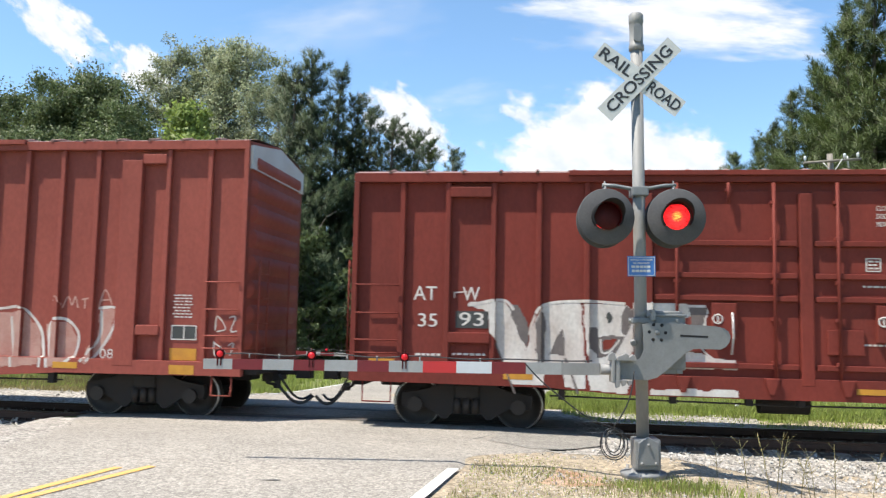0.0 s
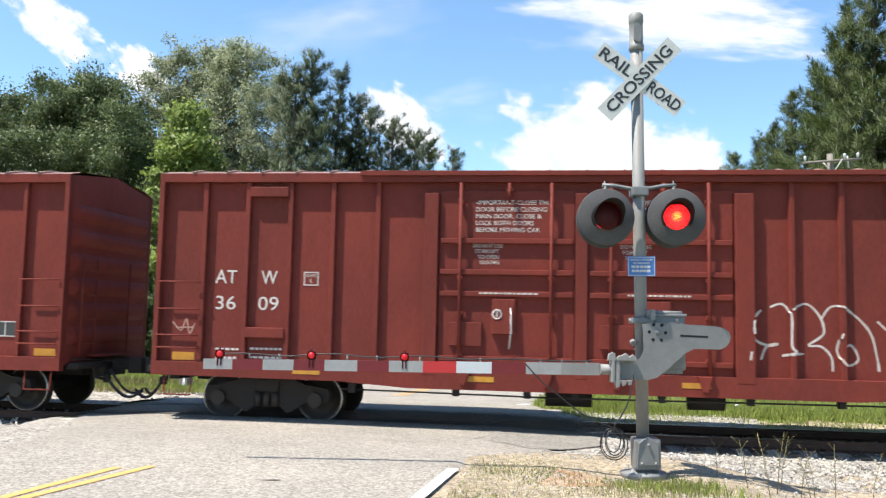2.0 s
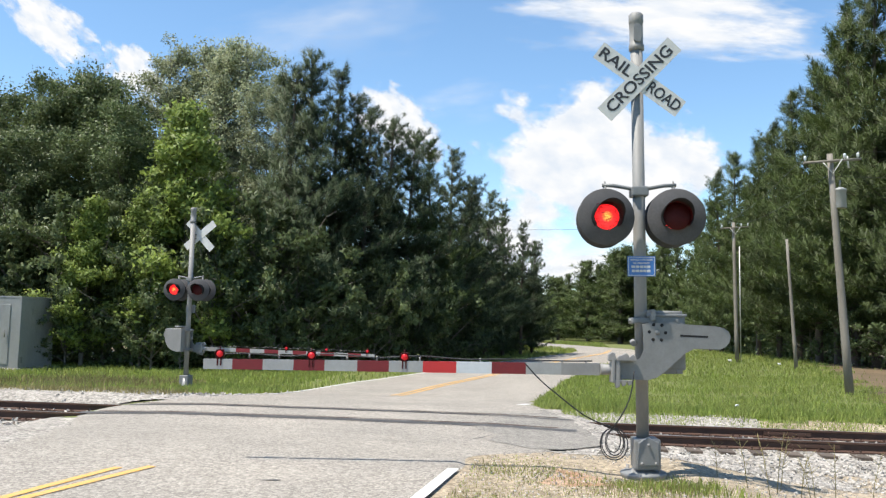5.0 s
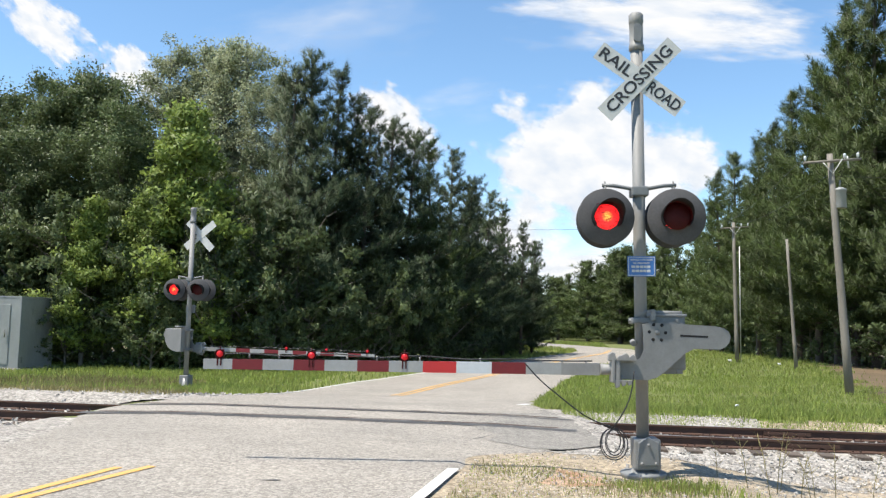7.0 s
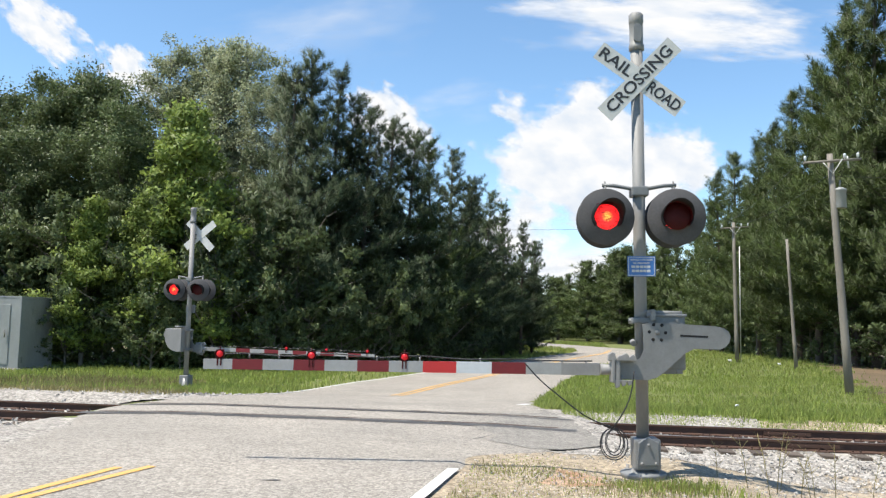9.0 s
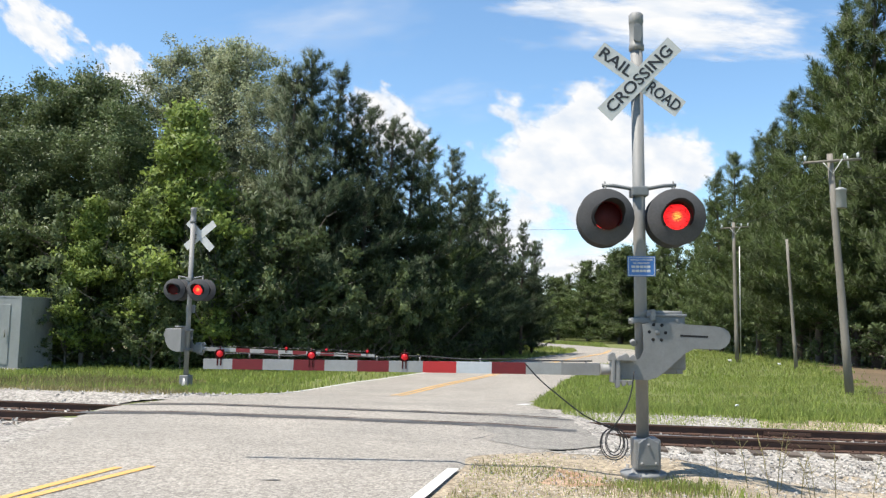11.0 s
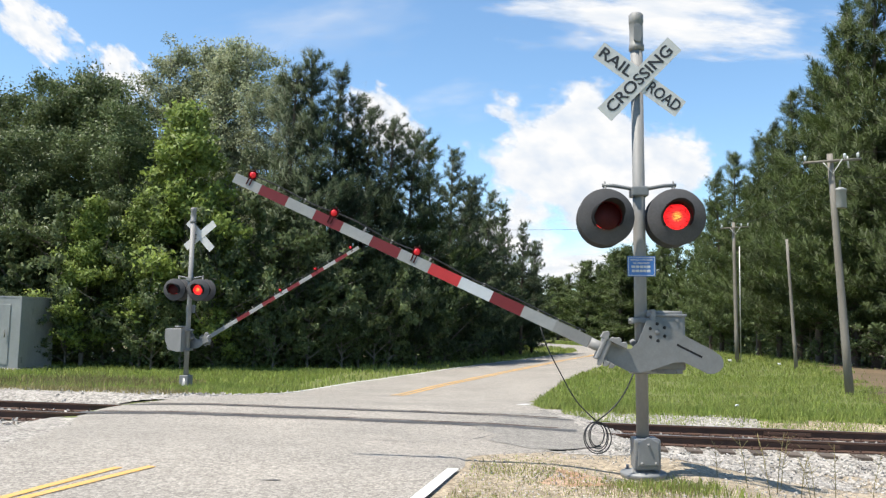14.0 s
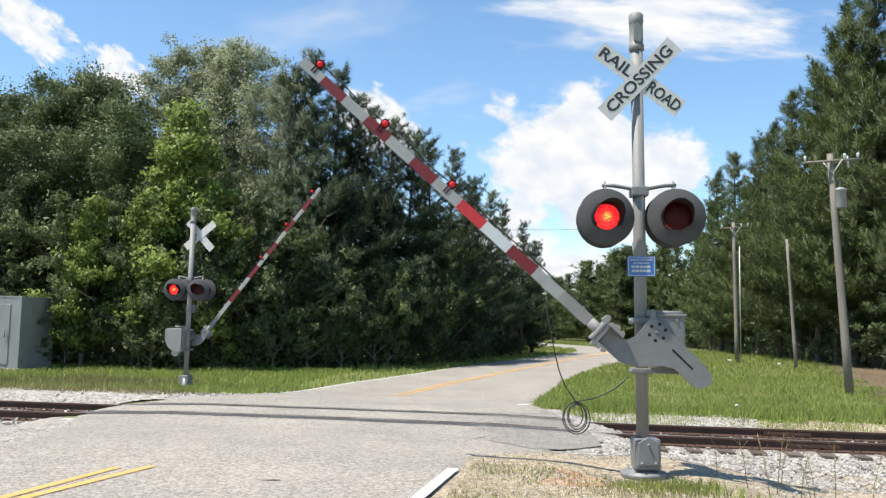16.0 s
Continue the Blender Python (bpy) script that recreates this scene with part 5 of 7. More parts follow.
# white block letters on the second car
spray(CAR_B, [(2.00, 2.18), (2.64, 2.21), (2.78, 2.05), (2.99, 1.40), (3.13, 1.86), (3.29, 2.17), (3.92, 2.23), (3.98, 0.68), (3.67, 0.67), (3.60, 1.14), (3.33, 1.14), (3.27, 0.65), (2.82, 0.69), (2.65, 1.12), (2.49, 1.50), (2.29, 2.09), (2.01, 2.10)], "graffiti_white")
spray(CAR_B, [(3.94, 2.21), (4.61, 2.19), (4.76, 2.08), (4.77, 1.18), (4.64, 0.70), (4.06, 0.68)], "graffiti_white")
spray(CAR_B, [(4.76, 2.23), (5.03, 2.23), (5.05, 1.14), (4.79, 1.13)], "graffiti_white")
spray(CAR_B, [(5.03, 2.23), (5.58, 2.23), (5.91, 2.20), (5.93, 1.97), (5.85, 1.58), (5.68, 1.49), (6.02, 1.35), (6.39, 1.33), (6.40, 1.17), (5.97, 1.18), (5.02, 1.17)], "graffiti_white")
spray(CAR_B, [(5.02, 0.82), (5.98, 0.85), (6.40, 0.84), (6.40, 0.74), (5.03, 0.71)], "graffiti_white")
spray(CAR_B, [(2.68, 2.15), (2.84, 2.14), (3.06, 1.77), (2.99, 1.42)], "graffiti_grey")
spray(CAR_B, [(3.60, 1.80), (3.38, 1.33), (3.67, 1.33)], "graffiti_grey")
spray(CAR_B, [(3.15, 1.85), (3.24, 2.06), (3.32, 2.06), (3.30, 1.09), (3.18, 1.08)], "graffiti_grey")
spray(CAR_B, [(4.03, 1.78), (4.18, 1.79), (4.19, 1.64), (4.64, 1.68), (4.47, 1.38), (4.20, 1.31), (4.06, 1.45)], "graffiti_grey")
spray(CAR_B, [(4.63, 2.17), (4.76, 2.08), (4.71, 1.82), (4.65, 1.69), (4.58, 1.75), (4.57, 2.05)], "graffiti_grey")
spray(CAR_B, [(4.33, 2.05), (4.39, 2.07), (4.43, 1.97), (4.37, 1.87), (4.31, 1.97)], "graffiti_black")
spray(CAR_B, [(5.18, 2.02), (5.37, 2.03), (5.35, 1.88), (5.20, 1.87)], "graffiti_black")
spray(CAR_B, [(5.41, 2.07), (5.58, 2.07), (5.51, 1.79), (5.42, 1.80)], "graffiti_grey")
spray(CAR_B, [(5.65, 2.18), (5.91, 2.15), (5.89, 1.95), (5.83, 1.68), (5.95, 1.56), (5.78, 1.47), (5.66, 1.66)], "graffiti_grey")
spray(CAR_B, [(5.07, 1.56), (5.49, 1.40), (5.51, 1.27), (5.13, 1.30)], "graffiti_grey")
spray(CAR_B, [(5.12, 1.76), (5.41, 1.69), (5.41, 1.57), (5.15, 1.60)], "oxide")
spray(CAR_B, [(4.25, 1.58), (4.50, 1.63), (4.41, 1.47), (4.29, 1.43)], "oxide")
spray(CAR_B, [(5.58, 2.00), (5.66, 2.00), (5.70, 1.77), (5.61, 1.58)], "oxide_pale")
stroke(CAR_B, [(2.01, 2.14), (2.41, 2.22), (2.65, 2.22), (2.79, 2.07)], 0.05, "graffiti_white")
stroke(CAR_B, [(3.06, 1.66), (3.11, 1.89), (3.30, 2.17), (3.92, 2.24), (4.63, 2.21)], 0.045, "graffiti_white")
stroke(CAR_B, [(4.23, 1.62), (4.25, 1.41), (4.37, 1.41), (4.54, 1.61)], 0.03, "graffiti_white")
stroke(CAR_B, [(5.85, 1.68), (5.82, 1.58), (5.89, 1.45), (6.03, 1.34)], 0.03, "graffiti_white")
stroke(CAR_B, [(1.77, 2.35), (2.00, 2.37)], 0.02, "graffiti_white")
stroke(CAR_B, [(1.77, 2.35), (1.78, 2.26)], 0.02, "graffiti_white")
stroke(CAR_B, [(2.49, 1.50), (2.65, 1.12), (2.83, 0.69)], 0.03, "graffiti_grey")
stroke(CAR_B, [(3.65, 1.29), (3.73, 1.10), (3.86, 0.72)], 0.04, "graffiti_grey")
stroke(CAR_B, [(4.76, 2.13), (4.78, 1.37)], 0.03, "graffiti_grey")
stroke(CAR_B, [(5.06, 2.09), (5.07, 1.33)], 0.03, "graffiti_grey")
# pale green and black piece
spray(CAR_B, [(10.01, 1.67), (10.19, 1.90), (10.45, 2.09), (10.50, 1.90), (10.65, 2.08), (10.75, 1.98), (10.76, 2.16), (10.97, 2.02), (11.27, 1.99), (11.30, 2.19), (11.54, 1.98), (11.54, 1.63), (11.67, 1.96), (11.80, 2.17), (12.04, 2.21), (12.17, 2.03), (12.24, 1.73), (12.40, 1.58), (12.49, 1.78), (12.58, 1.90), (12.73, 2.01), (12.81, 2.14), (13.09, 2.20), (13.18, 2.05), (13.22, 1.09), (10.08, 1.00)], "graffiti_black")
spray(CAR_B, [(13.32, 2.19), (13.40, 2.25), (13.58, 2.06), (13.56, 1.76), (13.38, 1.86)], "graffiti_black")
spray(CAR_B, [(13.20, 1.52), (13.57, 1.42), (13.82, 1.39), (13.97, 1.11), (13.23, 1.09)], "graffiti_black")
spray(CAR_B, [(10.03, 1.45), (10.17, 1.37), (10.30, 1.16), (10.31, 0.84), (10.06, 0.91)], "graffiti_green")
spray(CAR_B, [(10.50, 1.34), (10.69, 1.63), (10.82, 1.49), (10.81, 1.35)], "graffiti_green")
spray(CAR_B, [(10.99, 1.41), (11.18, 1.50), (11.35, 1.26), (11.21, 1.14), (11.10, 1.34)], "graffiti_green")
spray(CAR_B, [(11.86, 1.51), (12.11, 1.64), (12.32, 1.45), (12.26, 1.06), (11.95, 1.10)], "graffiti_green")
spray(CAR_B, [(12.55, 1.51), (12.82, 1.68), (12.94, 1.52), (12.75, 1.40)], "graffiti_green")
spray(CAR_B, [(13.33, 1.09), (13.51, 1.32), (13.80, 1.35), (13.98, 1.11), (14.05, 0.69), (13.40, 0.67)], "graffiti_green")
spray(CAR_B, [(10.19, 0.84), (11.53, 0.90), (12.94, 0.90), (13.44, 0.95), (13.45, 0.68), (10.25, 0.59)], "graffiti_green")
spray(CAR_B, [(11.49, 1.88), (11.58, 1.73), (11.56, 1.09), (11.48, 1.09)], "graffiti_green")
spray(CAR_B, [(10.19, 1.73), (10.33, 1.85), (10.32, 1.56), (10.25, 1.51)], "graffiti_grey")
spray(CAR_B, [(11.06, 1.87), (11.27, 1.81), (11.36, 1.58), (11.19, 1.62)], "graffiti_grey")
spray(CAR_B, [(12.79, 1.24), (12.99, 1.44), (13.14, 1.09), (12.84, 1.08)], "graffiti_grey")
spray(CAR_B, [(12.91, 2.05), (13.04, 2.10), (13.07, 1.91), (12.93, 1.83)], "graffiti_grey")
spray(CAR_B, [(13.42, 1.68), (13.81, 1.54), (13.87, 1.46), (13.54, 1.50)], "graffiti_grey")
spray(CAR_B, [(10.81, 0.86), (11.23, 0.85), (11.19, 0.74), (10.86, 0.72)], "graffiti_grey")
spray(CAR_B, [(12.04, 0.87), (12.74, 0.86), (12.71, 0.74), (12.09, 0.72)], "graffiti_grey")
spray(CAR_B, [(13.24, 1.04), (13.39, 1.00), (13.35, 0.68), (13.13, 0.69)], "graffiti_grey")
stroke(CAR_B, [(10.50, 1.34), (10.39, 1.06), (10.39, 1.46), (10.50, 1.76)], 0.1, "graffiti_black")
stroke(CAR_B, [(10.81, 1.86), (10.90, 1.57), (10.88, 1.08)], 0.1, "graffiti_black")
stroke(CAR_B, [(11.19, 1.77), (11.42, 1.48), (11.52, 1.09)], 0.1, "graffiti_black")
stroke(CAR_B, [(11.70, 1.88), (11.69, 1.49), (11.85, 1.10)], 0.1, "graffiti_black")
stroke(CAR_B, [(11.95, 1.89), (12.27, 1.60), (12.44, 1.12)], 0.1, "graffiti_black")
stroke(CAR_B, [(12.62, 1.71), (12.59, 1.12)], 0.1, "graffiti_black")
stroke(CAR_B, [(12.97, 1.71), (13.05, 1.43), (13.17, 1.14)], 0.1, "graffiti_black")
stroke(CAR_B, [(10.09, 1.43), (10.02, 1.67), (10.19, 1.90), (10.45, 2.09), (10.51, 2.06), (10.49, 1.86), (10.65, 2.08), (10.76, 1.97), (10.75, 2.18), (10.95, 2.04), (11.27, 1.98), (11.30, 2.20), (11.54, 1.99), (11.55, 1.56)], 0.036, "graffiti_white")
stroke(CAR_B, [(11.58, 1.72), (11.69, 2.02), (11.80, 2.18), (12.05, 2.23), (12.18, 2.04), (12.24, 1.74), (12.38, 1.60), (12.48, 1.49)], 0.036, "graffiti_white")
stroke(CAR_B, [(12.00, 2.19), (11.92, 1.93), (11.90, 1.77)], 0.036, "graffiti_white")
stroke(CAR_B, [(12.49, 1.59), (12.57, 1.88), (12.74, 2.02), (12.81, 2.14), (13.10, 2.20), (13.18, 2.05), (13.04, 2.02), (13.07, 1.81)], 0.036, "graffiti_white")
stroke(CAR_B, [(13.32, 2.05), (13.33, 2.23), (13.40, 2.27), (13.59, 2.06), (13.57, 1.75), (13.37, 1.85), (13.32, 2.05)], 0.036, "graffiti_white")
stroke(CAR_B, [(13.21, 1.25), (13.46, 1.40), (13.72, 1.41), (13.94, 1.27)], 0.036, "graffiti_white")
stroke(CAR_B, [(10.97, 1.99), (11.06, 2.15), (11.11, 2.02)], 0.036, "graffiti_white")
stroke(CAR_B, [(11.17, 2.17), (11.09, 2.02)], 0.036, "graffiti_white")
stroke(CAR_B, [(10.26, 1.46), (10.32, 1.06)], 0.036, "graffiti_white")
stroke(CAR_B, [(10.54, 1.66), (10.50, 1.36)], 0.036, "graffiti_white")
stroke(CAR_B, [(12.46, 1.71), (12.82, 1.72), (13.17, 1.74)], 0.016, "graffiti_white")
stroke(CAR_B, [(9.50, 1.92), (9.55, 1.69)], 0.03, "graffiti_white")
stroke(CAR_B, [(9.55, 1.69), (9.63, 1.88), (9.68, 1.66)], 0.03, "graffiti_white")
stroke(CAR_B, [(9.73, 1.88), (9.77, 1.68)], 0.03, "graffiti_white")
stroke(CAR_B, [(9.82, 1.95), (9.85, 1.71), (9.93, 1.73)], 0.03, "graffiti_white")
# thin chalk scrawl
stroke(CAR_B, [(10.72, 3.47), (10.74, 3.22), (10.88, 2.85)], 0.026, "graffiti_pink")
stroke(CAR_B, [(11.25, 3.42), (11.13, 3.12), (10.93, 2.77), (10.92, 2.56)], 0.026, "graffiti_pink")
stroke(CAR_B, [(11.26, 3.27), (11.30, 2.77), (11.36, 2.59), (11.51, 2.55), (11.61, 2.77), (11.62, 3.27)], 0.026, "graffiti_pink")
stroke(CAR_B, [(12.07, 3.43), (11.89, 3.33), (11.78, 3.08), (11.82, 2.86), (12.07, 2.86), (12.30, 2.90), (12.28, 2.73), (12.08, 2.58), (11.80, 2.63)], 0.026, "graffiti_pink")
stroke(CAR_B, [(12.43, 3.43), (12.39, 2.98), (12.40, 2.61), (12.59, 2.57), (12.79, 2.65)], 0.026, "graffiti_pink")
stroke(CAR_B, [(12.41, 2.93), (12.62, 2.96), (12.77, 3.03)], 0.026, "graffiti_pink")
stroke(CAR_B, [(12.61, 3.36), (12.86, 3.46), (12.98, 3.46), (13.05, 3.24), (13.00, 2.79), (12.99, 2.58)], 0.026, "graffiti_pink")
stroke(CAR_B, [(13.00, 2.89), (13.14, 2.83), (13.22, 2.77), (13.23, 2.84)], 0.026, "graffiti_pink")
stroke(CAR_B, [(13.32, 3.34), (13.56, 3.49)], 0.026, "graffiti_pink")
stroke(CAR_B, [(13.33, 2.89), (13.58, 3.00)], 0.026, "graffiti_pink")
stroke(CAR_B, [(13.71, 2.90), (13.75, 2.80), (13.88, 2.90), (14.02, 2.88), (14.06, 2.84)], 0.026, "graffiti_pink")
stroke(CAR_B, [(14.16, 3.34), (14.42, 3.08), (14.66, 2.94), (14.42, 2.83), (14.16, 2.63)], 0.026, "graffiti_pink")
# looping white scrawl on the last car
stroke(CAR_C, [(10.37, 2.15), (10.24, 1.96), (10.28, 1.67), (10.49, 1.58), (10.63, 1.61), (10.45, 1.56), (10.36, 1.35)], 0.035, "graffiti_white")
stroke(CAR_C, [(10.51, 2.2), (10.7, 2.25), (10.82, 2.06), (10.82, 1.59), (10.89, 1.48), (10.69, 1.42), (11.02, 1.46)], 0.035, "graffiti_white")
stroke(CAR_C, [(10.84, 2.16), (11.07, 2.26), (11.27, 2.07), (11.33, 1.79), (11.1, 1.6), (11.29, 1.58), (11.44, 1.42), (11.46, 1.19)], 0.035, "graffiti_white")
stroke(CAR_C, [(11.3, 2.03), (11.45, 2.22), (11.68, 2.19), (12.02, 1.85), (12.13, 1.44), (12.16, 1.21)], 0.035, "graffiti_white")
stroke(CAR_C, [(11.61, 1.8), (11.53, 1.52), (11.67, 1.29), (11.85, 1.39), (11.75, 1.61), (11.66, 1.57)], 0.035, "graffiti_white")
stroke(CAR_C, [(12.15, 2), (12.29, 1.86)], 0.035, "graffiti_white")
stroke(CAR_C, [(10.19, 1.48), (10.17, 1.34)], 0.035, "graffiti_white")
stroke(CAR_C, [(12.3, 1.81), (12.33, 1.63)], 0.035, "graffiti_white")
stroke(CAR_C, [(14.08, 1.66), (14.2, 1.46), (14.26, 1.72)], 0.035, "graffiti_white")
stroke(CAR_C, [(14.31, 1.64), (14.3, 1.48), (14.4, 1.52), (14.37, 1.68)], 0.035, "graffiti_white")
stroke(CAR_C, [(14.43, 1.7), (14.54, 1.71), (14.48, 1.6), (14.57, 1.51)], 0.035, "graffiti_white")
stroke(CAR_C, [(14.62, 1.51), (14.6, 1.75), (14.71, 1.69), (14.63, 1.59), (14.8, 1.53), (14.7, 1.29)], 0.035, "graffiti_white")
stroke(CAR_C, [(14.38, 1.84), (14.44, 1.82)], 0.035, "graffiti_white")
stroke(CAR_C, [(15.6, 1.75), (15.75, 1.65), (15.88, 1.79), (16, 1.58), (16.13, 1.76), (16.24, 1.62), (16.34, 1.72)], 0.025, "reflector")
stroke(CAR_C, [(15.77, 1.67), (15.99, 1.62), (16.24, 1.68)], 0.025, "reflector")
stroke(CAR_C, [(0.31, 1.75), (0.47, 1.6), (0.56, 1.8), (0.63, 1.55), (0.72, 1.73)], 0.025, "graffiti_pink")
stroke(CAR_C, [(0.38, 1.65), (0.7, 1.66)], 0.025, "graffiti_pink")
# faded rounded letters on the taller car
spray(CAR_A, [(12.67, 1.67), (13.08, 1.73), (13.31, 1.4), (13.21, 1), (12.78, 0.88)], "graffiti_pink")
spray(CAR_A, [(11.41, 1.85), (12.19, 1.87), (12.55, 1.57), (12.61, 0.93), (11.52, 0.83)], "graffiti_pink")
spray(CAR_A, [(13.69, 1.94), (13.99, 1.94), (13.92, 1.42), (13.54, 0.96), (13.41, 1.1), (13.66, 1.41)], "graffiti_pink")
stroke(CAR_A, [(11.85, 1.93), (12.18, 1.94), (12.55, 1.59), (12.64, 1.18), (12.64, 0.88)], 0.05, "graffiti_white")
stroke(CAR_A, [(12.78, 0.88), (12.74, 1.64), (13.03, 1.75), (13.3, 1.5), (13.25, 1.1), (13.05, 0.94)], 0.05, "graffiti_white")
stroke(CAR_A, [(11.97, 1.78), (12.09, 0.87)], 0.05, "graffiti_white")
stroke(CAR_A, [(13.66, 1.96), (14, 1.96), (13.96, 1.62), (13.73, 1.21), (13.53, 1.01)], 0.05, "graffiti_white")
stroke(CAR_A, [(13.72, 1.92), (13.73, 1.51), (13.57, 1.21), (13.42, 1)], 0.05, "graffiti_white")
stroke(CAR_A, [(11.4, 1.89), (11.85, 1.93)], 0.05, "graffiti_white")
stroke(CAR_A, [(12.76, 2.08), (12.86, 2.16), (12.92, 2)], 0.03, "graffiti_pink")
stroke(CAR_A, [(12.95, 1.95), (13.06, 2.16), (13.14, 2.01), (13.2, 2.16), (13.26, 1.96)], 0.03, "graffiti_pink")
stroke(CAR_A, [(13.32, 2.11), (13.48, 2.14)], 0.03, "graffiti_pink")
stroke(CAR_A, [(13.39, 2.11), (13.39, 1.95)], 0.03, "graffiti_pink")
stroke(CAR_A, [(13.66, 1.96), (13.77, 2.29), (13.92, 2.02)], 0.03, "graffiti_pink")
stroke(CAR_A, [(13.68, 2.1), (13.87, 2.12)], 0.03, "graffiti_pink")
stroke(CAR_A, [(15.88, 1.61), (15.91, 1.86), (16.07, 1.65), (15.91, 1.59)], 0.022, "graffiti_white")
stroke(CAR_A, [(16.13, 1.84), (16.24, 1.85), (16.17, 1.61), (16.28, 1.61)], 0.022, "graffiti_white")
stroke(CAR_A, [(15.86, 1.42), (15.9, 1.17), (16.06, 1.25), (15.86, 1.4)], 0.022, "graffiti_white")
stroke(CAR_A, [(16.13, 1.35), (16.23, 1.39), (16.17, 1.18)], 0.022, "graffiti_white")
for car, z in ((CAR_C, 2.55), (CAR_B, 2.32)):
    stencil(car, "AT", 1.27, z, 0.235, 0.40)
    stencil(car, "W", 2.06, z, 0.235, 0.29)
stencil(CAR_C, "36", 1.27, 2.09, 0.235, 0.37)
stencil(CAR_C, "09", 2.06, 2.09, 0.235, 0.37)
stencil(CAR_B, "35", 1.32, 1.86, 0.225, 0.33)
plate(CAR_B, "number_panel", 1.80, 2.36, 1.75, 2.04, "graffiti_black", "black patch behind the repainted digits", -1.441)
stencil(CAR_B, "93", 2.08, 1.89, 0.225, 0.42, -1.447)
for car in (CAR_B, CAR_C):
    bars(car, 1.12, 1.55, 1.29, 0.038)
    bars(car, 1.76, 2.34, 1.31, 0.038)
    bars(car, 1.13, 1.55, 1.14, 0.038)
    bars(car, 1.76, 2.34, 1.16, 0.038)
    for z in (1.72, 1.62, 1.52, 1.40, 1.30):
        bars(car, 14.02 + 0.1, 14.55, z + 0.12, 0.035)
for i, words in enumerate(("-IMPORTANT-CLOSE THIS", "DOOR BEFORE CLOSING", "MAIN DOOR, CLOSE &", "LOCK BOTH DOORS", "BEFORE MOVING CAR")):
    stencil(CAR_C, words, 5.70 + (1.28, 1.20, 1.10, 0.98, 1.08)[i] / 2, 3.89 - 0.117 * i, 0.075, (1.28, 1.20, 1.10, 0.98, 1.08)[i], -1.503)
for car, x, z in ((CAR_C, 8.33, 3.89), (CAR_B, 8.58, 3.81)):
    for i, words in enumerate(("CLOSE AND LOCK", "DOORS BEFORE", "MOVING CAR")):
        w = ((0.92, 0.80, 0.66) if car is CAR_C else (0.60, 0.52, 0.42))[i]
        stencil(car, words, x + w / 2, z - 0.128 * i, 0.078, w, -1.503)
for x in (5.66, 8.12):
    for i, words in enumerate(("DO NOT USE", "FORKLIFT", "TO OPEN", "DOORS")):
        w = (0.50, 0.40, 0.36, 0.32)[i]
        stencil(CAR_C, words, x + 0.04 * i + w / 2, 3.15 - 0.095 * i, 0.062, w, -1.503)
    bars(CAR_C, x + 0.12, x + 1.15, 2.345, 0.03, -1.567)
bars(CAR_C, 8.1, 8.6, 1.55, 0.03, -1.503)
bars(CAR_C, 8.1, 8.6, 1.47, 0.03, -1.503)
bars(CAR_B, 8.3, 8.9, 1.62, 0.03, -1.503)
bars(CAR_B, 8.35, 9.4, 2.55, 0.03, -1.503)
plate(CAR_C, "data_plate", 2.69, 2.95, 2.43, 2.67, "white", "small white framed stencil", frame_only=True)
for a, b, c, d in ((8.40, 8.63, 2.79, 3.01), (9.12, 9.42, 2.80, 3.01)):
    plate(CAR_B, "data_plate", a, b, c, d, "white", "small white framed stencil", -1.503, True)
    for z in (0.055, 0.11, 0.165):
        bars(CAR_B, a + 0.04, b - 0.03, c + z, 0.028, -1.503)
stencil(CAR_C, "PLATE", 2.82, 2.60, 0.045, 0.17)
stencil(CAR_C, "C", 2.82, 2.51, 0.065, 0.055)
lettering("lettering", "ATW 3609", 0.12, pose(-0.062, -0.98, 4.16, 90, 0, -90), M["white"], CAR_C, 0.72)
for car, a, b, c, d in ((CAR_B, 15.03, 15.47, 1.41, 1.69), (CAR_C, 14.13, 14.60, 1.10, 1.41), (CAR_A, 15.07, 15.54, 1.43, 1.69)):
    plate(car, "service_panel", a + 0.02, b - 0.02, c + 0.02, d - 0.02, "graffiti_black", "black service stencil panel", -1.446)
    plate(car, "service_frame", a, b, c, d, "white", "white frame of the service stencil", -1.452, True)
for car, a, b, c, d in ((CAR_C, 0.33, 0.74, 1.08, 1.22), (CAR_C, 15.74, 16.18, 1.08, 1.22), (CAR_B, 0.31, 0.76, 1.08, 1.20), (CAR_B, 15.84, 16.28, 1.08, 1.21), (CAR_A, 15.05, 15.55, 1.07, 1.28)):
    plate(car, "reflector", a, b, c, d, "reflector", "yellow reflective patch")
for car, a, b, c, d in ((CAR_C, 2.58, 3.06, 0.90, 1.0), (CAR_C, 5.6, 6.05, 0.86, 0.95), (CAR_C, 9.1, 9.55, 0.86, 0.95), (CAR_C, 12.69, 13.12, 0.86, 0.96), (CAR_B, 2.63, 3.12, 0.92, 1.03), (CAR_B, 8.2, 8.7, 0.84, 0.93), (CAR_B, 11.12, 11.6, 0.95, 1.05), (CAR_B, 13.48, 13.93, 0.94, 1.04), (CAR_A, 12.91, 13.38, 0.88, 0.99), (CAR_A, 15.11, 15.57, 0.83, 0.99)):
    plate(car, "reflector", a, b, c, d, "reflector", "yellow reflective patch", SIDE - 0.001)
stencil(CAR_A, "08", 13.86, 1.14, 0.17, 0.26, -1.446, "graffiti_white")
for i in range(8):
    bars(CAR_A, 15.08 + 0.03 * (i % 2), 15.44, 2.22 - 0.055 * i, 0.022)
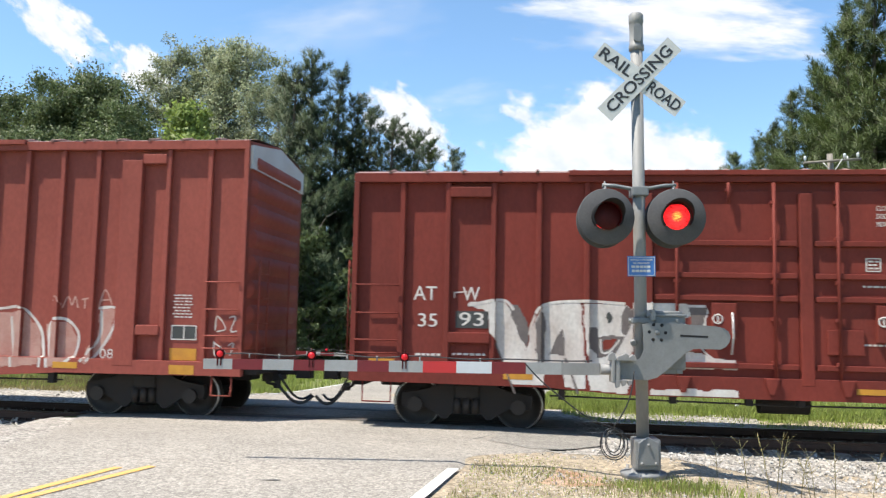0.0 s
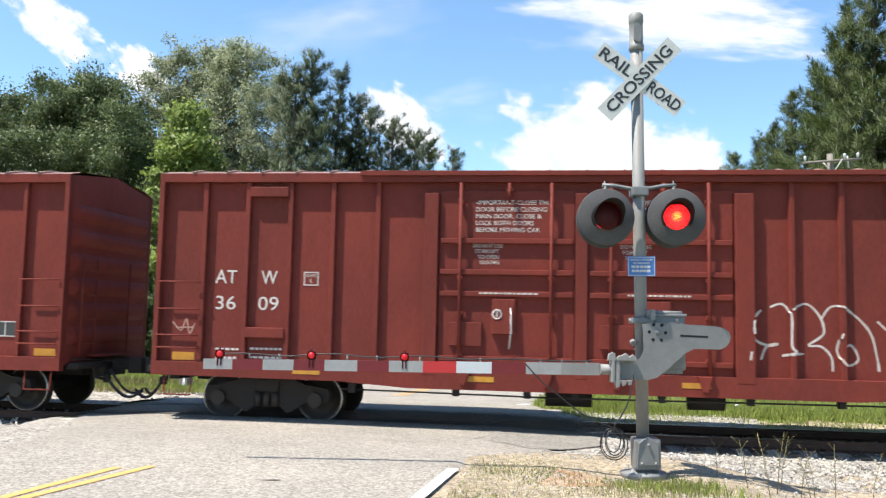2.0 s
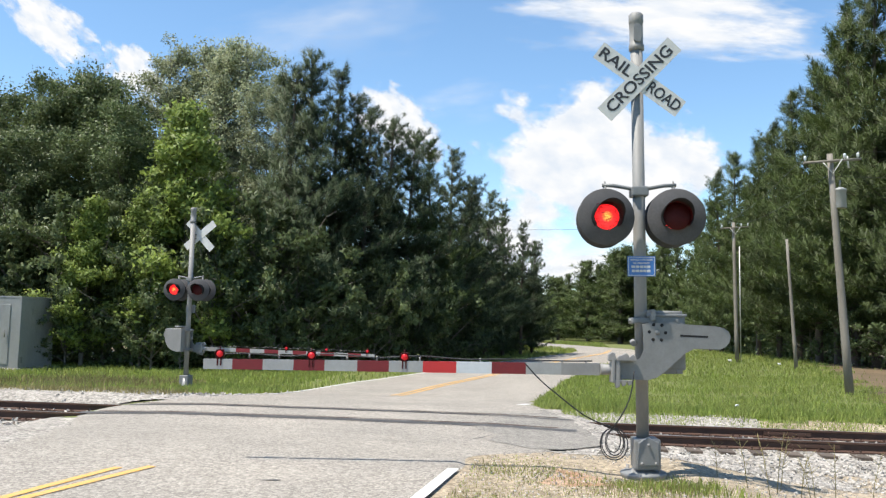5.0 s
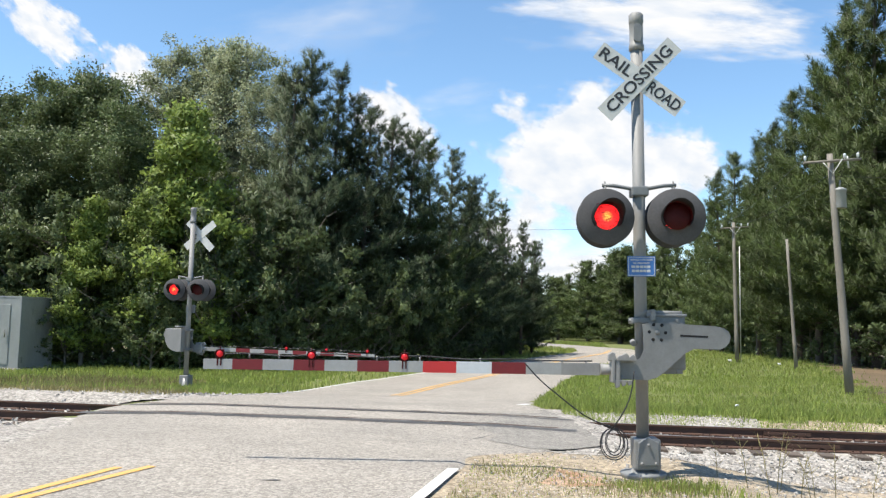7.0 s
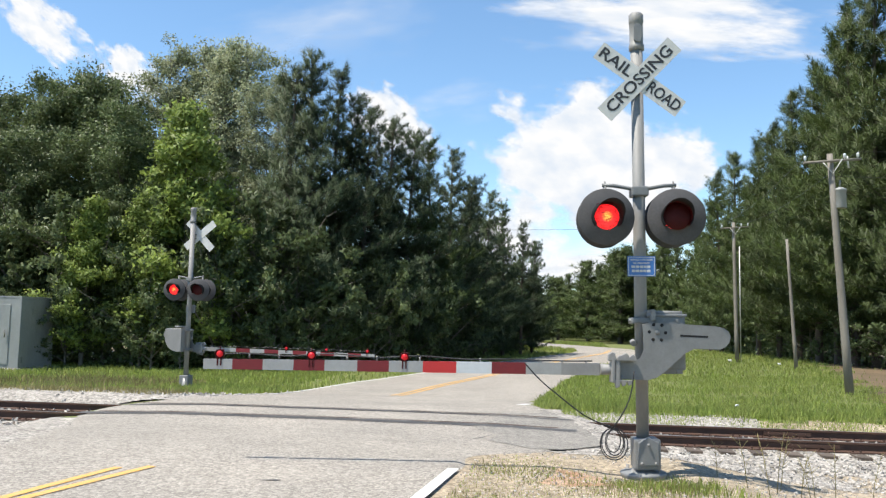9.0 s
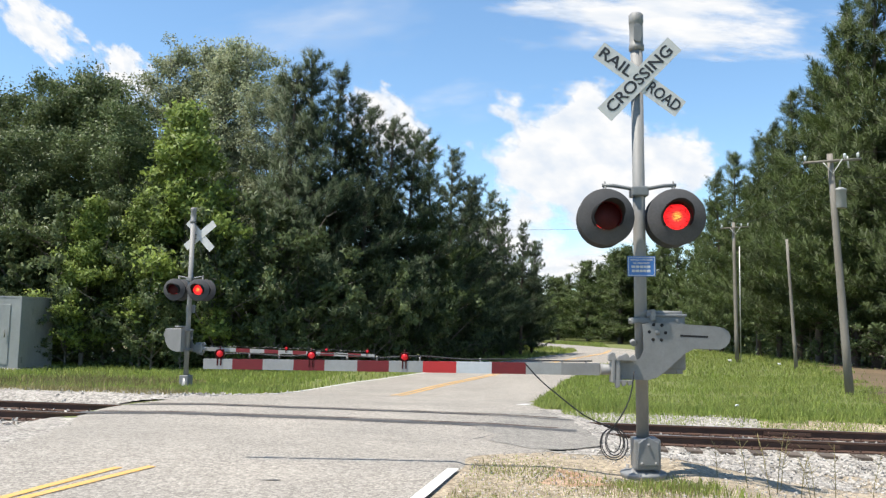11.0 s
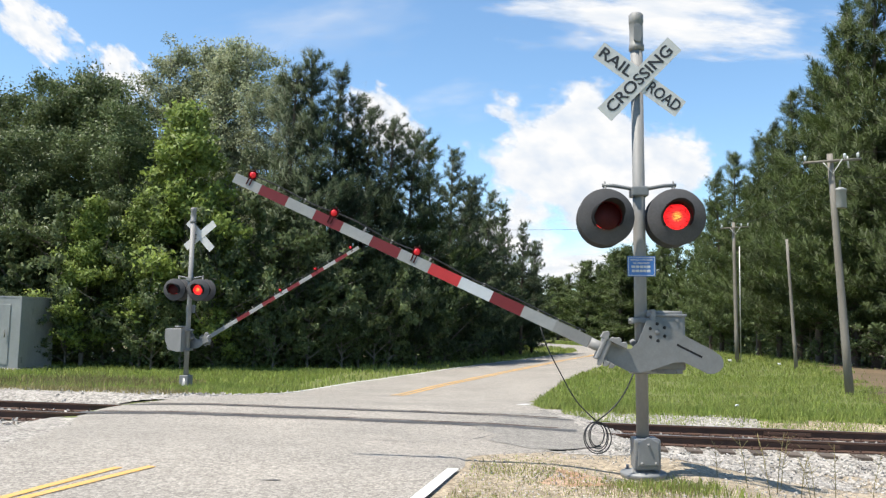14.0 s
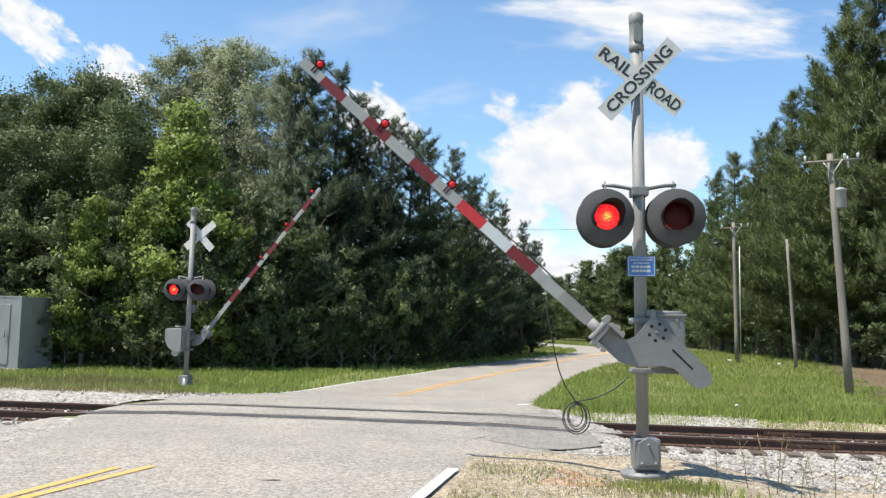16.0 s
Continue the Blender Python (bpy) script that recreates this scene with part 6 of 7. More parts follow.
# pale gable panel on the taller car's end
bm = bmesh.new()
gable = [(-1.5, 4.50), (1.5, 4.50), (1.5, 4.92), (0, 5.14), (-1.5, 4.92)]
va = [bm.verts.new((LEN - 0.03, y, z)) for y, z in gable]
vb = [bm.verts.new((LEN + 0.055, y, z)) for y, z in gable]
bm.faces.new(va[::-1])
bm.faces.new(vb)
for k in range(5):
    bm.faces.new((va[k], va[(k + 1) % 5], vb[(k + 1) % 5], vb[k]))
bmesh.ops.recalc_face_normals(bm, faces=bm.faces)
part("gable_panel", bm, M["galvanized"], CAR_A, "pale grey gable panel at the top of the end")
bars(CAR_C, LEN - 0.5, LEN - 0.15, 2.75, 0.02)


# ---- trees ----
def rot_any(rng, n):
    """n random turns as matrices."""
    q = rng.normal(size=(n, 4))
    q /= np.linalg.norm(q, axis=1, keepdims=True)
    w, x, y, z = q.T
    return np.stack([1 - 2 * (y * y + z * z), 2 * (x * y - z * w), 2 * (x * z + y * w), 2 * (x * y + z * w), 1 - 2 * (x * x + z * z), 2 * (y * z - x * w), 2 * (x * z - y * w), 2 * (y * z + x * w), 1 - 2 * (x * x + y * y)], -1).reshape(n, 3, 3)


def wood_mesh(name, limbs, mat, seg=7):
    bm = bmesh.new()
    for i, (pts, radii) in enumerate(limbs):
        tube(bm, pts, radii, 8 if i == 0 else (5 if max(radii) > 0.03 else 3), False)
    me = bpy.data.meshes.new(name)
    bm.to_mesh(me)
    bm.free()
    me.materials.append(mat)
    return me


def facing(me, normals, per):
    """Rounds the shading of a clump of leaves; per corners a leaf."""
    me.polygons.foreach_set("use_smooth", np.full(len(me.polygons), True))
    me.normals_split_custom_set_from_vertices(np.repeat(normals, per, axis=0).tolist())
    return me


def leaves(name, v, out, mat, soft):
    """Single leaves of three corners, turned to face out of their clump; out says which way that is."""
    geo = np.cross(v[:, 1] - v[:, 0], v[:, 2] - v[:, 0])
    geo /= np.linalg.norm(geo, axis=1, keepdims=True) + 1e-9
    flip = (geo * out).sum(1) < 0
    v[flip] = v[flip][:, ::-1]
    geo[flip] *= -1
    nrm = geo * (1 - soft) + out * soft
    nrm /= np.linalg.norm(nrm, axis=1, keepdims=True) + 1e-9
    me = mesh_of(name, v.reshape(-1, 3), np.arange(len(v) * 3).reshape(-1, 3), M[mat], True)
    return facing(me, nrm, 3)


def unit(a):
    return a / (np.linalg.norm(a, axis=-1, keepdims=True) + 1e-9)


def pine_tree(seed, h, width, low, mat="pine", puff=0.34, per=32, wide=0.028, gap=0.46, step=0.44):
    """A pine: straight trunk, whorls of rising limbs, brushes of needles on their outer parts."""
    rng = np.random.default_rng(seed)
    r0 = 0.011 * h + 0.03
    lean = rng.normal(0, 0.02 * h, 2)
    trunk = [((lean[0] * t * t, lean[1] * t * t, h * 0.97 * t - 0.3), r0 * (1 - 0.9 * t) + 0.012) for t in np.linspace(0, 1, 9)]
    limbs = [([p for p, _ in trunk], [r for _, r in trunk])]
    cent, axes, rad = [], [], []
    z = low * h
    while z < h * 0.975:
        t = z / h
        k = (t - low) / (1 - low)
        reach = width * (0.55 + 0.45 * math.sin(min(1, k * 1.25 + 0.22) * math.pi)) * (1 - k ** 2.2) ** 0.8 + 0.3
        reach *= rng.uniform(0.75, 1.15)
        for j in range(rng.integers(4, 8)):
            a = rng.uniform(0, 2 * math.pi)
            L = reach * rng.uniform(0.45, 1.2)
            up = rng.uniform(-0.05, 0.4) + 0.55 * k * k
            base = np.array([lean[0] * t * t, lean[1] * t * t, z + rng.uniform(-0.15, 0.15)])
            d = np.array([math.cos(a), math.sin(a), up])

            def along(u):
                return base + d * L * u + np.array([0, 0, 0.16 * L * u * u])
            limbs.append(([tuple(along(u)) for u in (0, 0.5, 1.0)], [0.02 + 0.008 * L, 0.013, 0.005]))
            m = max(3, int(L / (gap * (h / 14) ** 0.5)))
            across = np.array([-math.sin(a), math.cos(a), 0.0])
            for u in np.linspace(0.25, 1.02, m):
                side = across * rng.normal(0, 0.20 * L * (0.35 + 0.4 * u)) + np.array([0, 0, rng.normal(0.04, 0.07)])
                cent.append(along(u) + side)
                axes.append(unit(d) * 0.45 + np.array([0, 0, 0.75]) + side * 0.7)
                rad.append([math.cos(a), math.sin(a), 0.0])
        z += rng.uniform(0.7, 1.25) * step * (h / 14)
    cent, axes, rad = np.array(cent), unit(np.array(axes)), np.array(rad)
    n = len(cent)
    size = puff * rng.uniform(0.7, 1.3, (n, 1, 1)) * (h / 14) ** 0.4
    jd = unit(axes[:, None] * 0.75 + rng.normal(0, 0.55, (n, per, 3)))
    side = unit(np.cross(jd, rng.normal(size=(n, per, 3))))
    root = cent[:, None] + jd * size * 0.12 + axes[:, None] * size * rng.uniform(-0.7, 0.1, (n, per, 1))
    ln = size * rng.uniform(0.65, 1.15, (n, per, 1))
    wd = wide * rng.uniform(0.7, 1.3, (n, per, 1))
    v = np.stack([root - side * wd * 0.6, root + side * wd * 0.6, root + jd * ln], 2)
    v[:, :, 0] += jd * ln * 0.15
    out = unit(jd * 0.65 + rad[:, None] * 0.30 + np.array([0, 0, 0.25]))
    return wood_mesh("trunk", limbs, M["bark"], 6), leaves("crown", v.reshape(-1, 3, 3), out.reshape(-1, 3), mat, 0.62)


def broad_tree(seed, h, width, low, mat, leaf=0.13, clumps=330, per=26, bark="grey_bark", shape=1.0, forks=44, airy=1.0, narrow=0.0):
    """A broad-leaved tree: forking limbs, each ending in uneven clumps of leaves; narrow draws the top to a cone."""
    rng = np.random.default_rng(seed)
    r0 = 0.010 * h + 0.03
    limbs, ends = [], []
    bend = rng.normal(0, 0.04 * h, 2)
    trunk = [(bend[0] * t * t, bend[1] * t * t, h * 0.93 * t - 0.3) for t in np.linspace(0, 1, 8)]
    limbs.append((trunk, [r0 * (1 - 0.9 * t) + 0.01 for t in np.linspace(0, 1, 8)]))
    for i in range(forks):
        t = low + (0.95 - low) * (i + rng.uniform(0, 1)) / forks
        k = (t - low) / (1 - low)
        L = width * (math.sin(min(1.0, (0.30 + 0.75 * k)) * math.pi) ** 0.7 * shape + 0.25) * rng.uniform(0.6, 1.15) * (1 - narrow * k)
        a = i * 2.4 + rng.uniform(-0.5, 0.5)
        base = np.array([bend[0] * t * t, bend[1] * t * t, h * 0.93 * t])
        d = unit(np.array([math.cos(a), math.sin(a), rng.uniform(0.35, 0.95)]))
        pts = [base + d * L * u + np.array([0, 0, -0.06 * L * u * u]) for u in (0, 0.35, 0.7, 1)]
        limbs.append(([tuple(p) for p in pts], [0.022 + 0.012 * L, 0.02 + 0.006 * L, 0.014, 0.006]))
        for u in (0.4, 0.6, 0.8, 1.0):
            p = base + d * L * u
            d2 = d + rng.normal(0, 0.65, 3)
            l2 = L * 0.38 * rng.uniform(0.5, 1.1)
            e = p + unit(d2) * l2
            limbs.append(([tuple(p), tuple((p + e) / 2 + rng.normal(0, 0.05, 3)), tuple(e)], [0.014, 0.010, 0.004]))
            ends += [e, p, (e + p) / 2]
    ends.append(np.array([bend[0], bend[1], h * 0.95]))
    ends = np.array(ends)
    pick = ends[rng.integers(0, len(ends), clumps)] + rng.normal(0, 0.12, (clumps, 3))
    size = rng.uniform(0.16, 0.42, (clumps, 1, 1)) * (h / 14) ** 0.7 * airy
    off = np.clip(rng.normal(0, 1, (clumps, per, 3)), -1.6, 1.6)
    c = pick[:, None] + off * size * np.array([1, 1, 0.7])
    away = pick * np.array([1, 1, 0])
    out = unit(off * 0.5 + unit(away)[:, None] * 0.45 + np.array([0, 0, 0.35])).reshape(-1, 3)
    c = c.reshape(-1, 3)
    n = len(c)
    R = rot_any(rng, n)
    up = R[:, :, 2] * np.sign(R[:, 2:3, 2])
    ax = R[:, :, 0]
    sz = rng.uniform(0.6, 1.3, (n, 1)) * leaf
    bx, by = ax * sz, np.cross(up, ax) * sz * 0.75
    v = np.stack([c - bx * 0.7 + by * 0.8, c - bx * 0.7 - by * 0.8, c + bx * 1.1], 1)
    return wood_mesh("trunk", limbs, M[bark], 6), leaves("crown", v, out, mat, 0.5)


KINDS = {}


def tree_kind(key, meshes, height, label, name):
    KINDS[key] = (meshes, height, label, name)


for i in range(4):
    tree_kind(("p", i), pine_tree(20 + i, 14, 3.1, 0.04, "pine", 0.30, 34, 0.021, 0.15, 0.52), 14.0, "dark green pine at the edge of the wood", "pine_tree")
for i in range(3):
    tree_kind(("q", i), pine_tree(40 + i, 20, 3.9, 0.10, "pine_lit", 0.42, 34, 0.028, 0.20, 0.50), 20.0, "tall pine with sunlight in its needle colour, at the edge of the wood", "pine_tree")
for i in range(3):
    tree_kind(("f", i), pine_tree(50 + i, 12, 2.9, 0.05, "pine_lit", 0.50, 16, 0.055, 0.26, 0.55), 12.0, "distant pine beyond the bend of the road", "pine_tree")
for i in range(3):
    tree_kind(("d", i), broad_tree(60 + i, 15, 3.0, 0.14, "leaf", 0.075, 680, 56), 15.0, "leafy dark green oak in the wood", "oak_tree")
for i in range(2):
    tree_kind(("w", i), broad_tree(70 + i, 18, 2.5, 0.20, "leaf_pale", 0.07, 600, 44, airy=0.8), 18.0, "tall pale grey-green willow oak", "willow_oak_tree")
for i in range(2):
    tree_kind(("s", i), broad_tree(80 + i, 12, 2.5, 0.06, "leaf_bright", 0.105, 560, 40, shape=0.95, narrow=0.62), 12.0, "bright yellow-green sweetgum at the wood's edge", "sweetgum_tree")
for i in range(2):
    tree_kind(("b", i), broad_tree(90 + i, 4.5, 2.2, 0.05, "leaf", 0.085, 200, 34, shape=1.0, forks=18), 4.5, "dense green shrub under the trees", "shrub")
TREES = []
BACK = 1.09


def plant(kind, x, y, h, wide=1.0):
    same = [k for k in KINDS if k[0] == kind]
    key = same[int(abs(x * 7.3 + y * 3.1)) % len(same)]
    (trunk, crown), height, label, name = KINDS[key]
    s, q = to_track(x, y)
    z = float(ground_z(s, q)) - 0.04
    f = h / height
    root = new(name)
    root.empty_display_size = 0.5
    root.matrix_basis = pose(x, y, z, 0, 0, (x * 53 + y * 31) % 360) @ Matrix.Diagonal((f * wide, f * wide, f, 1))
    tagged(root, label, "tree" if kind != "b" else "shrub", "woods beside the road")
    share("trunk", trunk, root, Matrix())
    share("crown", crown, root, Matrix())
    TREES.append((x, y))


for k, x, y, h in (("d", -24.69, 41, 14.03), ("d", -23.8, 42, 14.2), ("d", -22.64, 43, 15.05), ("d", -19.69, 40, 13.64), ("d", -17.92, 40, 14.81), ("d", -17.51, 42, 15.07), ("d", -15.08, 38.5, 12.74), ("d", -20.62, 44, 14.54), ("d", -20.85, 38.5, 11.01), ("d", -19.06, 38, 10.11), ("w", -15.48, 45, 17.42), ("w", -14.41, 46, 18.39), ("w", -12.35, 44.5, 17.58), ("w", -10.97, 45, 18.21), ("w", -9.42, 43, 15.49), ("p", -14.32, 50, 18.9), ("s", -11.27, 36, 11.97), ("s", -15.51, 35.4, 7.49), ("s", -13.45, 35.8, 7.85), ("s", -9.3, 36.4, 5.86), ("p", -7.87, 40, 15.06), ("p", -6.5, 39.5, 15.47), ("p", -5.78, 41, 15.07), ("p", -4.99, 42, 14.06), ("p", -4.1, 41, 13.21), ("p", -2.97, 42.5, 13.05), ("p", -2.02, 43, 12.73), ("q", -0.63, 44, 12.5), ("p", 0.39, 46, 12.2), ("p", 1.32, 48, 11.07), ("p", 2.76, 52, 10.72), ("p", 4.13, 55, 10.37), ("p", 5.63, 58, 9.49), ("p", 6.75, 61, 8.55)):
    plant(k, x, y, h * {"s": 1.07, "w": 1.08, "d": 1.05}.get(k, 1.0), {"s": 1.05, "w": 1.0}.get(k, 1.0))
for k, x, y, h in (("q", 26.84, 48, 24.84), ("q", 26.33, 49.5, 24.4), ("q", 25.81, 51, 23.53), ("q", 25.72, 53, 22.31), ("q", 25.39, 55, 20.94), ("q", 25.42, 58, 19.9), ("q", 25.23, 61, 18.13), ("q", 25.21, 65, 17.59), ("q", 24.99, 69, 17.46), ("q", 25.04, 73, 16.64), ("q", 25.69, 78, 14.6), ("f", 26.74, 86, 12.61), ("f", 26.67, 92, 12.06), ("f", 26.36, 98, 12.24), ("f", 25.79, 104, 12.66), ("f", 24.98, 110, 13.05), ("f", 24.33, 116, 12.62), ("f", 23.25, 120, 11.25), ("f", 22.05, 126, 10.42), ("f", 20.35, 132, 10.2), ("f", 18.4, 138, 10.2), ("f", 16.24, 140, 9.78), ("f", 13.82, 140, 9.44)):
    plant(k, x, y, h)

rng = np.random.default_rng(5)
# fill behind the edge of the left wood
for x, y in ((-24, 47), (-18.5, 49), (-13.5, 50), (-9.5, 47), (-7.3, 44), (-5.8, 47), (-3.5, 48), (-1.2, 50), (1.2, 54), (2.6, 59), (-25.5, 36.5), (-14.6, 38.5), (-13.2, 37.5)):
    plant("p" if x > -8 else "d", x, y, 10.5 + rng.uniform(-1, 1))
# lower trees and shrubs close the wood's foot
for x, y, h in ((-24, 36.3, 6), (-21.5, 37, 7), (-19.3, 36.6, 5), (-17.0, 37.2, 7.5), (-14.9, 36.2, 6.5), (-13.0, 35.4, 5), (-9.9, 35.6, 6), (-8.4, 37.4, 7.5), (-8.3, 36.4, 4.5), (-6.8, 37.6, 6), (-5.4, 38.8, 5), (-4.0, 39.6, 5.5), (-2.6, 40.6, 5), (-1.3, 42.5, 5), (0.2, 45, 5), (1.2, 48, 4.6), (2.2, 51.5, 4.6), (3.3, 56, 4.5), (4.3, 61, 4.5), (5.2, 67, 4.5), (5.6, 73, 4.5), (3.4, 76, 4.5), (-22.8, 35.2, 3), (-20.4, 35.4, 3.2), (-18.2, 35.2, 3), (-16.0, 35.0, 3.4), (-12.2, 34.6, 3), (-10.9, 34.4, 2.6), (-7.4, 36.2, 3), (-6.0, 37.0, 3), (-4.6, 38.2, 3), (-3.2, 39.2, 3), (-23, 43, 6), (-19, 42, 6), (-15.5, 42, 6), (-12, 42, 6), (-9, 43, 6), (-6, 44, 6), (-3, 46, 6), (0, 49, 6), (3, 57, 5), (5, 64, 5)):
    plant("b", x, y, h, 0.85)
for x, y, h in ((24, 43.5, 4.5), (24.2, 47, 5), (23.5, 52, 4.2), (24, 57, 5), (24.2, 62, 5), (24, 67, 5), (24.3, 72, 4.5), (24.6, 78, 4.5), (24, 85, 5), (23.5, 92, 5), (23, 100, 5), (21.5, 108, 5), (20, 115, 5), (18, 122, 5), (16, 128, 5), (13, 133, 5.5), (10, 137, 6)):
    plant("b", x * BACK, y * BACK, h, 1.1)
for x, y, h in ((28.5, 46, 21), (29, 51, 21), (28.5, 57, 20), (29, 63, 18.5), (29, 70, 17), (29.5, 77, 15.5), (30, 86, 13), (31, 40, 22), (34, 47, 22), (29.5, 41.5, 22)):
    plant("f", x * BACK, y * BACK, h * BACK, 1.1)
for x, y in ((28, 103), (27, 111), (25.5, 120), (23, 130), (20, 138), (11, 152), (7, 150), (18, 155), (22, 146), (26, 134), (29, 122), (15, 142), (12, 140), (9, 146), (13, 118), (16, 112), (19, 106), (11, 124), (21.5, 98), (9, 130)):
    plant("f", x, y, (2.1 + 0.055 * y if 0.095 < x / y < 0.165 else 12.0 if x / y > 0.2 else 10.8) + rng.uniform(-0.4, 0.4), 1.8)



def undergrowth(name, edge, count, depth, high, mat, label):
    """Leafy weeds and saplings closing the foot of a wood, along its edge in plan."""
    rng = np.random.default_rng(count)
    P = np.array(edge, float)
    seg = np.linalg.norm(np.diff(P, axis=0), axis=1)
    t = rng.uniform(0, seg.sum(), count)
    k = np.minimum(np.searchsorted(np.cumsum(seg), t), len(seg) - 1)
    u = (t - np.concatenate([[0], np.cumsum(seg)])[k]) / seg[k]
    c = P[k] + (P[k + 1] - P[k]) * u[:, None]
    c = c + np.stack([rng.normal(0, 0.5, count), rng.uniform(0, 1, count) ** 1.5 * depth], -1)
    crest = np.array([0.55 + 0.9 * max(0.0, 0.5 + noise.noise((x * 0.55, y * 0.55, 3.0))) for x, y in c]) * high
    z = crest * rng.uniform(0, 1, count) ** 0.8
    s, q = to_track(c[:, 0], c[:, 1])
    p = np.stack([c[:, 0], c[:, 1], ground_z(s, q) + z], -1)
    R = rot_any(rng, count)
    sz = rng.uniform(0.06, 0.13, (count, 1))
    a, b2 = R[:, :, 0] * sz, R[:, :, 1] * sz * 0.65
    v = np.stack([p - a, p + b2, p + a, p - b2], 1).reshape(-1, 3)
    return tagged(new(name, mesh_of(name, v, np.arange(len(v)).reshape(-1, 4), M[mat])), label, "undergrowth", kind="stuff")


undergrowth("undergrowth", [(-30, 36.6), (-19, 35.8), (-13, 35.2), (-9.5, 35.2), (-6.5, 37.2), (-3, 40.2), (0, 44.5), (2.2, 51), (4.4, 60), (5.6, 68), (5.4, 74)], 42000, 2.2, 1.7, "leaf", "leafy weeds closing the foot of the wood")
undergrowth("undergrowth", [(26.5, 44), (26, 56), (26.4, 70), (27, 84), (26, 98), (22, 116), (16, 128), (10, 136)], 26000, 2.5, 1.8, "leaf", "leafy weeds along the edge of the pines")


# ---- grass ----
def grass_field(name, count, place, height, width, material_, label):
    rng = np.random.default_rng(abs(hash(len(name) * 31 + count)) % 99991)
    s, q = place(rng, count)
    ok = (road_gap(s, q) > 0.05) & ((under_pines(s, q) < 0) | (rng.uniform(0, 1, len(s)) < 0.04))
    s, q = s[ok], q[ok]
    n = len(s)
    z = ground_z(s, q) - 0.03
    c, si = math.cos(radians(PSI)), math.sin(radians(PSI))
    base = np.stack([s * c + (q + DC) * si, -s * si + (q + DC) * c, z], -1)
    a = rng.uniform(0, 6.283, n)
    d = np.stack([np.cos(a), np.sin(a), np.zeros(n)], -1)
    patchy = np.array([noise.noise((x * 0.5, y * 0.5, 1.0)) for x, y in base[:, :2]])
    h = height * rng.uniform(0.45, 1.2, n) * (1 + 0.7 * patchy)
    w = width * rng.uniform(0.7, 1.3, n)
    lean = d[:, [1, 0, 2]] * np.array([1, -1, 0]) * (h * rng.uniform(0.0, 0.55, n))[:, None]
    up = np.array([0, 0, 1.0])
    v = np.stack([base - d * w[:, None], base + d * w[:, None], base + lean * 0.4 + up * h[:, None] * 0.6 + d * w[:, None] * 0.6, base + lean + up * h[:, None]], 1).reshape(-1, 3)
    return tagged(new(name, mesh_of(name, v, np.arange(len(v)).reshape(-1, 4), material_)), label, "grass", kind="stuff")


def area(s0, s1, q0, q1, gamma=1.0):
    return lambda rng, n: (rng.uniform(s0, s1, n), q0 + (q1 - q0) * rng.uniform(0, 1, n) ** gamma)


grass_field("meadow_grass", 70000, area(-0.6, 18, 3.0, 24, 1.5), 0.17, 0.010, M["grass"], "sunlit green grass field beyond the track")
grass_field("meadow_grass", 30000, area(1, 24, 22, 62, 1.2), 0.22, 0.022, M["grass"], "sunlit green grass running back to the pines")
grass_field("verge_grass", 26000, area(-22, -7.6, 5.0, 11, 1.2), 0.20, 0.012, M["grass"], "green grass strip round the far signal")
grass_field("verge_grass", 24000, area(-16, 2, 10, 56, 1.2), 0.20, 0.018, M["grass"], "green verge between road and wood")
grass_field("verge_grass", 22000, area(-27, -8.5, 10.5, 21, 1.0), 0.17, 0.016, M["grass"], "ragged green grass between track and wood")
grass_field("dry_grass", 5000, area(-17.5, -11.5, 5.0, 11.5), 0.26, 0.014, M["dry_grass"], "brown seeding weeds near the cabinet")
grass_field("meadow_grass", 14000, area(0.3, 16, 1.75, 3.3, 0.8), 0.11, 0.009, M["grass"], "short grass creeping into the ballast shoulder")
grass_field("verge_grass", 12000, area(-6, 6, 54, 84, 1.0), 0.25, 0.03, M["grass"], "green verge at the bend")


def tufts_near(rng, n):
    cs = np.array([(-0.6, -5.8), (-0.4, -6.5), (-0.75, -7.15), (-0.05, -5.7), (-0.65, -7.7), (-0.2, -5.1), (0.2, -6.9), (-0.3, -7.4), (0.85, -6.5), (1.25, -6.4), (1.05, -6.25), (0.7, -6.8)])
    k = rng.integers(0, len(cs), n)
    return cs[k, 0] + rng.normal(0, 0.34, n), cs[k, 1] + rng.normal(0, 0.26, n)


def mast_tuft(rng, n):
    return rng.normal(1.3, 0.42, n), rng.normal(-6.4, 0.2, n)


grass_field("verge_grass", 600, mast_tuft, 0.10, 0.006, M["grass"], "long green grass at the foot of the signal")
grass_field("verge_grass", 3000, tufts_near, 0.06, 0.006, M["grass"], "sparse green tufts on the sandy verge")
grass_field("dry_grass", 3600, tufts_near, 0.07, 0.006, M["dry_grass"], "straw-coloured dead grass on the verge")
grass_field("dry_grass", 5000, area(-16, -9, 3.4, 6.4), 0.16, 0.012, M["dry_grass"], "dry brown weeds beside the far rail")


